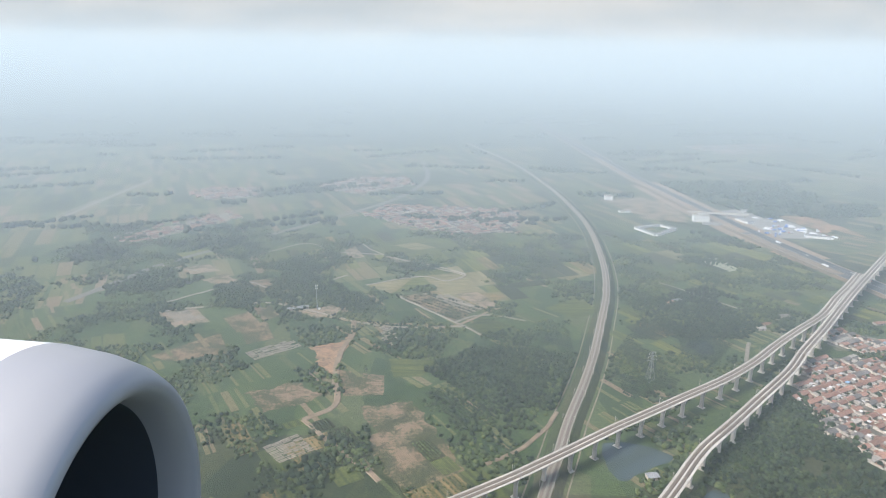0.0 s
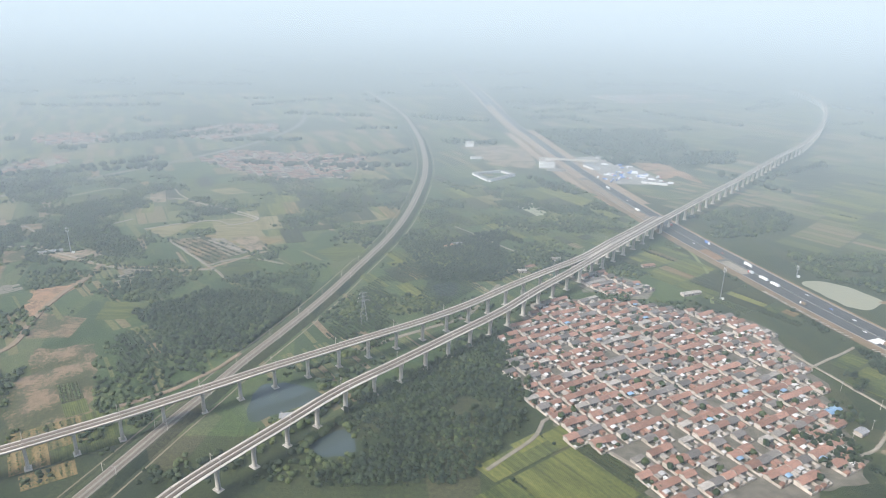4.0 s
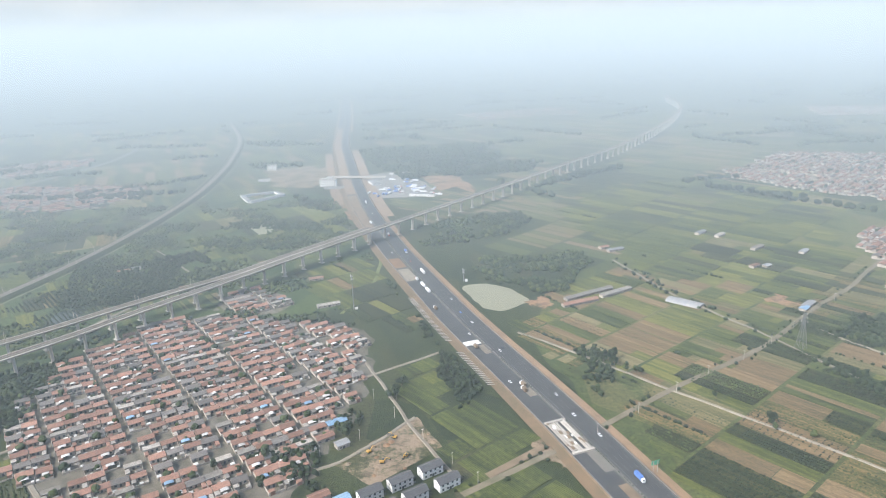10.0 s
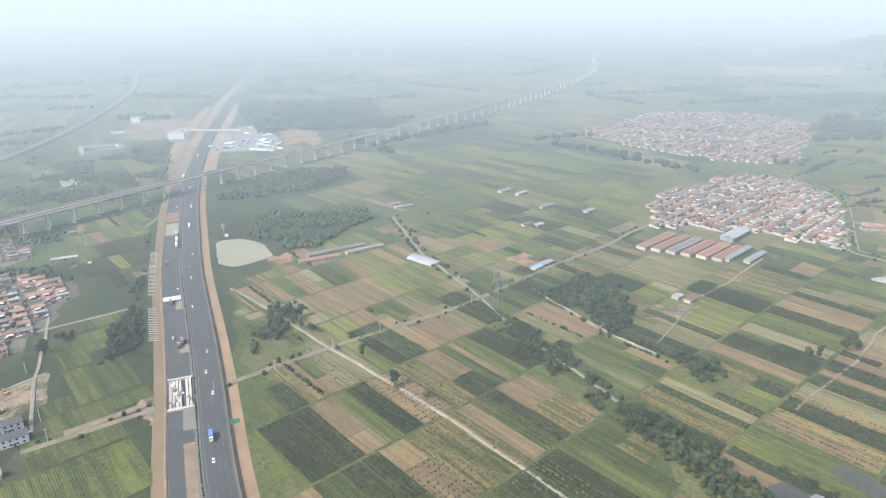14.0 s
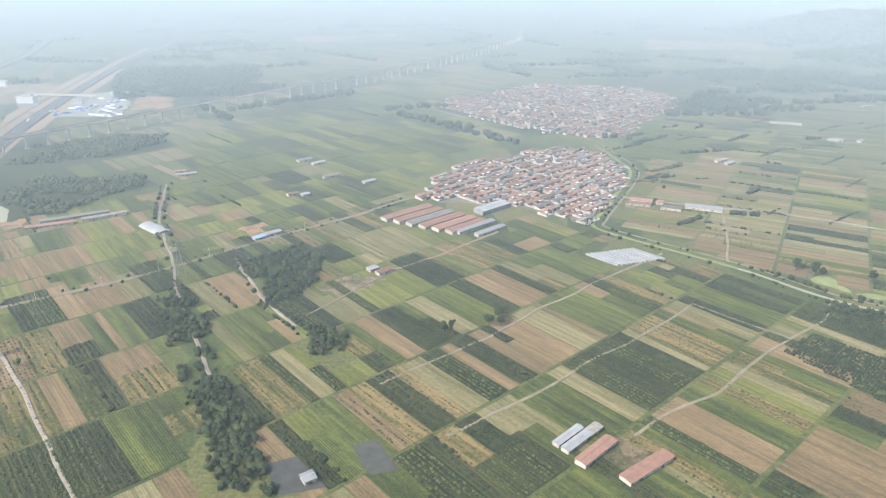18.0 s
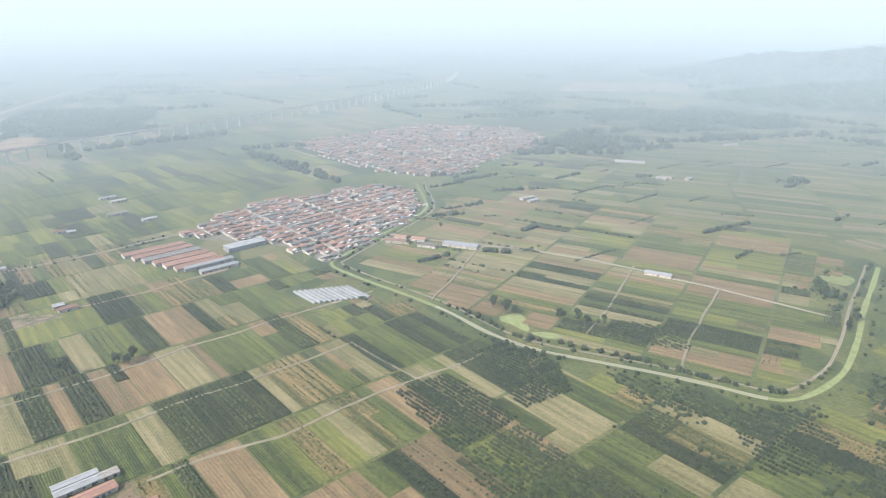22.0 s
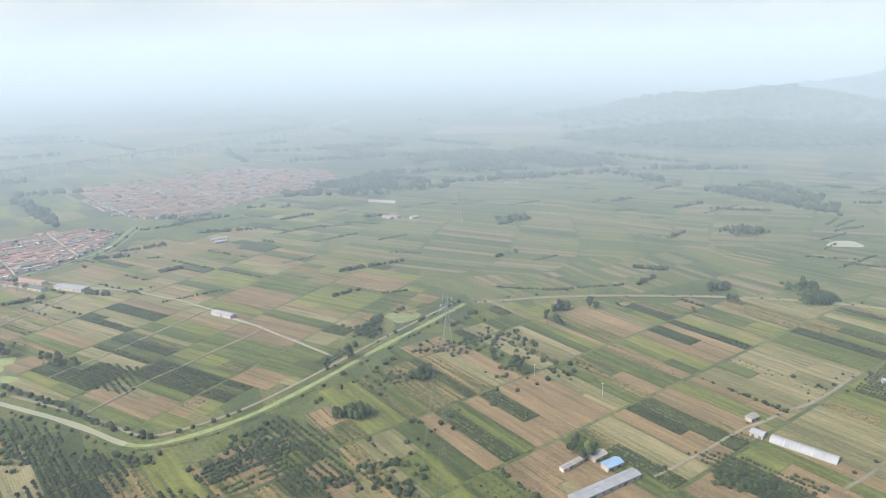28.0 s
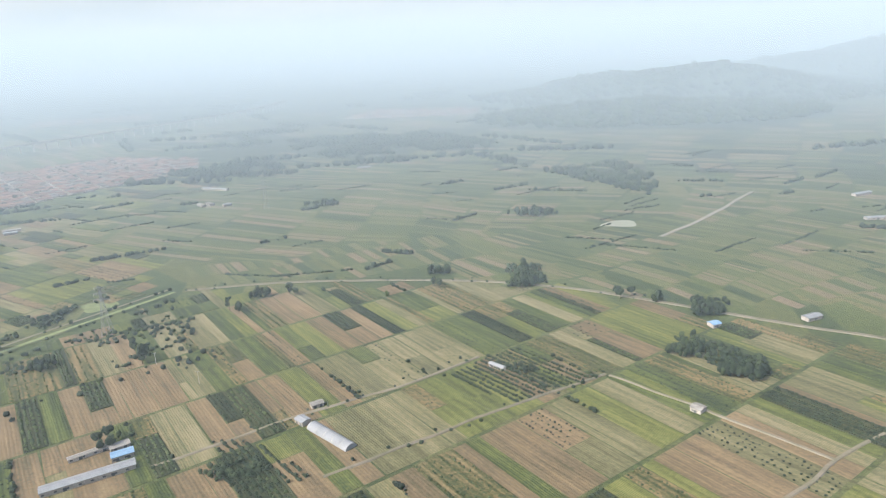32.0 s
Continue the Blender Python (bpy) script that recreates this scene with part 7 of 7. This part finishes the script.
# ---- heaps and huts on the building plot ----
def heap(x, y, r, h, mat, label):
    bm = bmesh.new()
    rr = random.Random(int(x * 7 + y))
    for k in range(13):
        for j in range(13):
            a, b = k / 6 - 1, j / 6 - 1
            d = max(0.0, 1 - math.hypot(a, b))
            bm.verts.new((a * r, b * r, h * d * rr.uniform(0.7, 1.1) - 0.05))
    bm.verts.ensure_lookup_table()
    for k in range(12):
        for j in range(12):
            bm.faces.new([bm.verts[i] for i in (k * 13 + j, (k + 1) * 13 + j, (k + 1) * 13 + j + 1, k * 13 + j + 1)])
    me = bpy.data.meshes.new("earth_heap")
    bm.to_mesh(me)
    bm.free()
    me.materials.append(mat)
    ob = new("earth_heap", me)
    ob.matrix_basis = pose(x, y, 0.1)
    return tagged(ob, label, "heap")


_pr = random.Random(88)
for k in range(22):
    x, y = 655 + _pr.uniform(0, 70), 450 + _pr.uniform(0, 60)
    if inside([(650, 468), (712, 525), (730, 480), (680, 440)], x, y):
        heap(x, y, _pr.uniform(1.2, 3.2), _pr.uniform(0.4, 1.2), M_ORANGE if k % 3 else M_DIRT, "small heap of dug earth on the plot")
for k in range(10):
    x, y, a = along(_pr.uniform(230, 262), _pr.uniform(-40, -26))
    heap(x, y, _pr.uniform(1.5, 4), _pr.uniform(0.6, 1.6), M_DIRT, "heap of spoil beside the bridge works")
for x, y, t, L, m, lab in ((641, 500, 30, 14, M_ROOF, "red-roofed house by the road"), (655, 490, 30, 10, M_SHEET, "white-roofed house by the road"), (628, 512, 30, 12, M_ROOF_G, "grey-roofed house by the road"), (648, 520, 30, 16, M_BLUE, "blue-roofed shed by the road"), (645, 430, 30, 14, M_ROOF, "red-roofed house by the road"), (660, 425, 30, 12, M_BLUE, "blue-roofed shed by the houses"), (640, 410, 30, 16, M_ROOF, "red-roofed house by the road"), (735, 400, 30, 12, M_SHEET, "small green-grey kiosk by the road")):
    shed(x, y, t, L, 7, 3.4, m, lab, 1.2, "roadside_house", doors=1)


def excavator():
    top = new("excavator")
    paint = worn("digger_yellow", (0.5, 0.3, 0.06), (0.4, 0.24, 0.06), 0.8, 0.5, 0.1)
    for o in (-1.1, 1.1):
        part("track", mesh_from("track", [(x, o + w, z) for w in (-0.3, 0.3) for x, z in ((-1.6, 0.1), (1.6, 0.1), (1.9, 0.45), (1.6, 0.8), (-1.6, 0.8), (-1.9, 0.45))], [(0, 1, 2, 3, 4, 5), (11, 10, 9, 8, 7, 6)] + [(k, 6 + k, 6 + (k + 1) % 6, (k + 1) % 6) for k in range(6)], M_TYRE), top)
    part("body", mesh_from("body", *box_data(-2.0, 1.0, -1.2, 1.2, 0.85, 1.9), paint), top)
    part("cab", mesh_from("cab", *box_data(0.0, 1.4, 0.2, 1.2, 1.9, 2.9), M_GLASS), top)
    part("boom", mesh_from("boom", *join(bar((0.8, -0.2, 1.6), (3.2, -0.2, 4.2), 0.22), bar((3.2, -0.2, 4.2), (5.6, -0.2, 2.6), 0.18)), paint), top)
    part("bucket", mesh_from("bucket", *box_data(5.2, 6.2, -0.7, 0.3, 1.4, 2.5), M_TYRE), top)
    return tagged(top, "small yellow excavator on the building plot", "excavator", "diggers on the plot")


_dig = excavator()
_dig.matrix_basis = pose(676, 480, 0.2, 0, 0, 40)
for _x, _y, _t in ((694, 497, 150), (703, 472, 250), (686, 466, 10)):
    copy_thing(_dig, pose(_x, _y, 0.2, 0, 0, _t))


# ---- poles along the country roads ----
def utility_pole(h=10.0):
    top = new("utility_pole")
    n = 8
    v = [(math.cos(2 * math.pi * i / n) * q, math.sin(2 * math.pi * i / n) * q, z) for z, q in ((0, 0.2), (h, 0.12)) for i in range(n)]
    part("pole", mesh_from("pole", v, [(i, (i + 1) % n, n + (i + 1) % n, n + i) for i in range(n)] + [tuple(range(n, 2 * n))], M_CONC), top)
    arm = part("crossarm", mesh_from("crossarm", *box_data(-1.1, 1.1, -0.07, 0.07, h - 0.8, h - 0.62), M_STEEL), top)
    for x in (-0.95, -0.4, 0.4, 0.95):
        part("insulator", mesh_from("insulator", *box_data(x - 0.07, x + 0.07, -0.07, 0.07, h - 0.62, h - 0.3), M_WHITE), arm)
    return tagged(top, "grey concrete utility pole by the road", "utility pole", "poles along the roads")


_pole = utility_pole()
_pole.matrix_basis = pose(656, 590, 0, 0, 0, 30)
for _x, _y, _t in ((676, 556, 30), (694, 526, 30), (716, 492, 30), (736, 460, 30), (752, 436, 30), (640, 478, -56), (614, 460, -56), (668, 496, -56), (848, 486, -56), (888, 512, -56), (930, 541, -56), (968, 566, -56), (1012, 591, -56), (1052, 618, -56), (1090, 648, -56), (1128, 680, -56), (1172, 712, -56), (2085, 505, 10), (2128, 470, 10)):
    copy_thing(_pole, pose(_x, _y, 0, 0, 0, _t))


# ---- trees that stand alone ----
def tree_kind(seed, h, r, mat, label, name="tree"):
    rr = random.Random(seed)
    top = new(name)
    rings = []
    for z, w in ((0, 0.32), (h * 0.25, 0.24), (h * 0.55, 0.14), (h * 0.75, 0.05)):
        ox, oy = rr.uniform(-0.15, 0.15) * z * 0.2, rr.uniform(-0.15, 0.15) * z * 0.2
        rings.append([(ox + math.cos(k * 1.047) * w, oy + math.sin(k * 1.047) * w, z) for k in range(6)])
    v = [p for q in rings for p in q]
    f = [(6 * i + k, 6 * i + (k + 1) % 6, 6 * i + 6 + (k + 1) % 6, 6 * i + 6 + k) for i in range(3) for k in range(6)]
    limbs = [bar((0, 0, h * 0.3), (rr.uniform(-1, 1) * r * 0.6, rr.uniform(-1, 1) * r * 0.6, h * rr.uniform(0.5, 0.7)), 0.08) for _ in range(4)]
    part("trunk", mesh_from("trunk", *join((v, f), *limbs), M_BARK), top)
    V, Fc, n = [], [], 0
    for k in range(9):
        cv, cf = CROWNS_F[rr.randrange(5)]
        s = r * rr.uniform(0.38, 0.62)
        c = (rr.uniform(-0.6, 0.6) * r, rr.uniform(-0.6, 0.6) * r, h * rr.uniform(0.42, 0.85))
        V += [(c[0] + s * a, c[1] + s * b, c[2] + s * d * 1.1) for a, b, d in cv.tolist()]
        Fc += [tuple(i + n for i in t) for t in cf.tolist()]
        n += len(cv)
    part("crown", mesh_from("crown", V, Fc, mat), top)
    return tagged(top, label, "tree")


TREES = [tree_kind(i, h, r, m, lab) for i, (h, r, m, lab) in enumerate(((9, 3.2, M_LEAF, "broad dark-green tree standing alone"), (12, 3.0, M_LEAF, "tall dark-green tree standing alone"), (7, 2.6, M_LEAF_L, "light-green tree standing alone"), (14, 2.6, M_LEAF, "tall narrow poplar by the fields")))]
_tf = set()
_tr = random.Random(77)
SPOTS = [(985, 482), (960, 520), (1005, 470), (900, 610), (895, 590), (888, 600), (905, 580), (1310, 495), (1352, 512), (1345, 508), (2168, 640), (2390, 660), (2395, 672), (2380, 650), (2465, 590), (2470, 585), (2530, 560), (2095, 395), (2098, 398), (2070, 520), (2075, 512), (2060, 530), (1600, 830), (1560, 760), (1690, 560), (1706, 552), (1720, 548),
         (1640, 590), (1650, 575), (640, 500), (655, 495), (600, 480), (565, 470), (690, 560), (700, 580), (1940, 545), (1930, 530), (2120, 600), (2250, 620), (2300, 640)]
for x, y in SPOTS:
    for k in range(_tr.choice((1, 1, 2, 3))):
        i = _tr.randrange(4)
        m = pose(x + _tr.uniform(-6, 6), y + _tr.uniform(-6, 6), 0, 0, 0, _tr.uniform(0, 360))
        if i not in _tf:
            _tf.add(i)
            ob = TREES[i]
            ob.matrix_basis = m
        else:
            ob = copy_thing(TREES[i], m)
        ob.scale = (_tr.uniform(0.8, 1.2),) * 3


# ---- the airliner's own engine, where the flight begins ----
def jet_engine():
    top = new("jet_engine")
    def plain(name, c, rough, metal=0.0):
        k = Mat(name, rough, metal)
        k.color(k.mix(c, tuple(q * 0.93 for q in c), k.noise(k.pos(), 1.2, 3)))
        return k.m

    white, metal, dark = plain("cowl_white", (0.7, 0.7, 0.69), 0.35), plain("lip_metal", (0.4, 0.4, 0.41), 0.4, 0.2), plain("inlet_dark", (0.06, 0.07, 0.085), 0.5)

    def turned(prof, mat, name, n=72):
        v = [(x, r * math.cos(2 * math.pi * k / n), r * math.sin(2 * math.pi * k / n)) for x, r in prof for k in range(n)]
        f = [(i * n + k, i * n + (k + 1) % n, (i + 1) * n + (k + 1) % n, (i + 1) * n + k) for i in range(len(prof) - 1) for k in range(n)]
        me = mesh_from(name, v, f, mat)
        for p in me.polygons:
            p.use_smooth = True
        return part(name, me, top)

    turned([(-4.5, 0.95), (-3.4, 1.12), (-2.2, 1.21), (-1.2, 1.22), (-0.55, 1.185)], white, "cowl")
    turned([(-0.55, 1.185), (-0.3, 1.14), (-0.12, 1.08), (-0.03, 1.02), (0.0, 0.97), (-0.03, 0.92), (-0.12, 0.88), (-0.25, 0.865)], metal, "inlet_lip")
    # duct and fan disc share one dark blue-grey tone
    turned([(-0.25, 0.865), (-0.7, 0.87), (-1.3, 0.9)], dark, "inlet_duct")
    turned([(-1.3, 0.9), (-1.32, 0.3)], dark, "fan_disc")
    turned([(-1.3, 0.3), (-1.1, 0.24), (-0.9, 0.14), (-0.75, 0.0)], metal, "spinner")
    blade = mesh_from("fan_blade", [(-1.28, 0.3, -0.06), (-1.2, 0.3, 0.06), (-1.2, 0.88, 0.14), (-1.28, 0.88, -0.1)], [(0, 1, 2, 3)], metal)
    for k in range(22):
        part("fan_blade", blade, top).matrix_local = pose(0, 0, 0, 360 / 22 * k, 0, 0)
    top.matrix_basis = pose(0.5 - 1.68, -0.78 + 3.0, 355.07 - 2.72, 0, 0, -1)
    return tagged(top, "white airliner engine cowl with bare metal inlet lip", "jet engine")


jet_engine()


# ---- the plan set to its built size ----
for ob in list(scene.objects):
    if ob.parent is None and ob.type not in ("CAMERA", "LIGHT"):
        ob.matrix_basis = Matrix.Scale(SIZE, 4) @ ob.matrix_basis
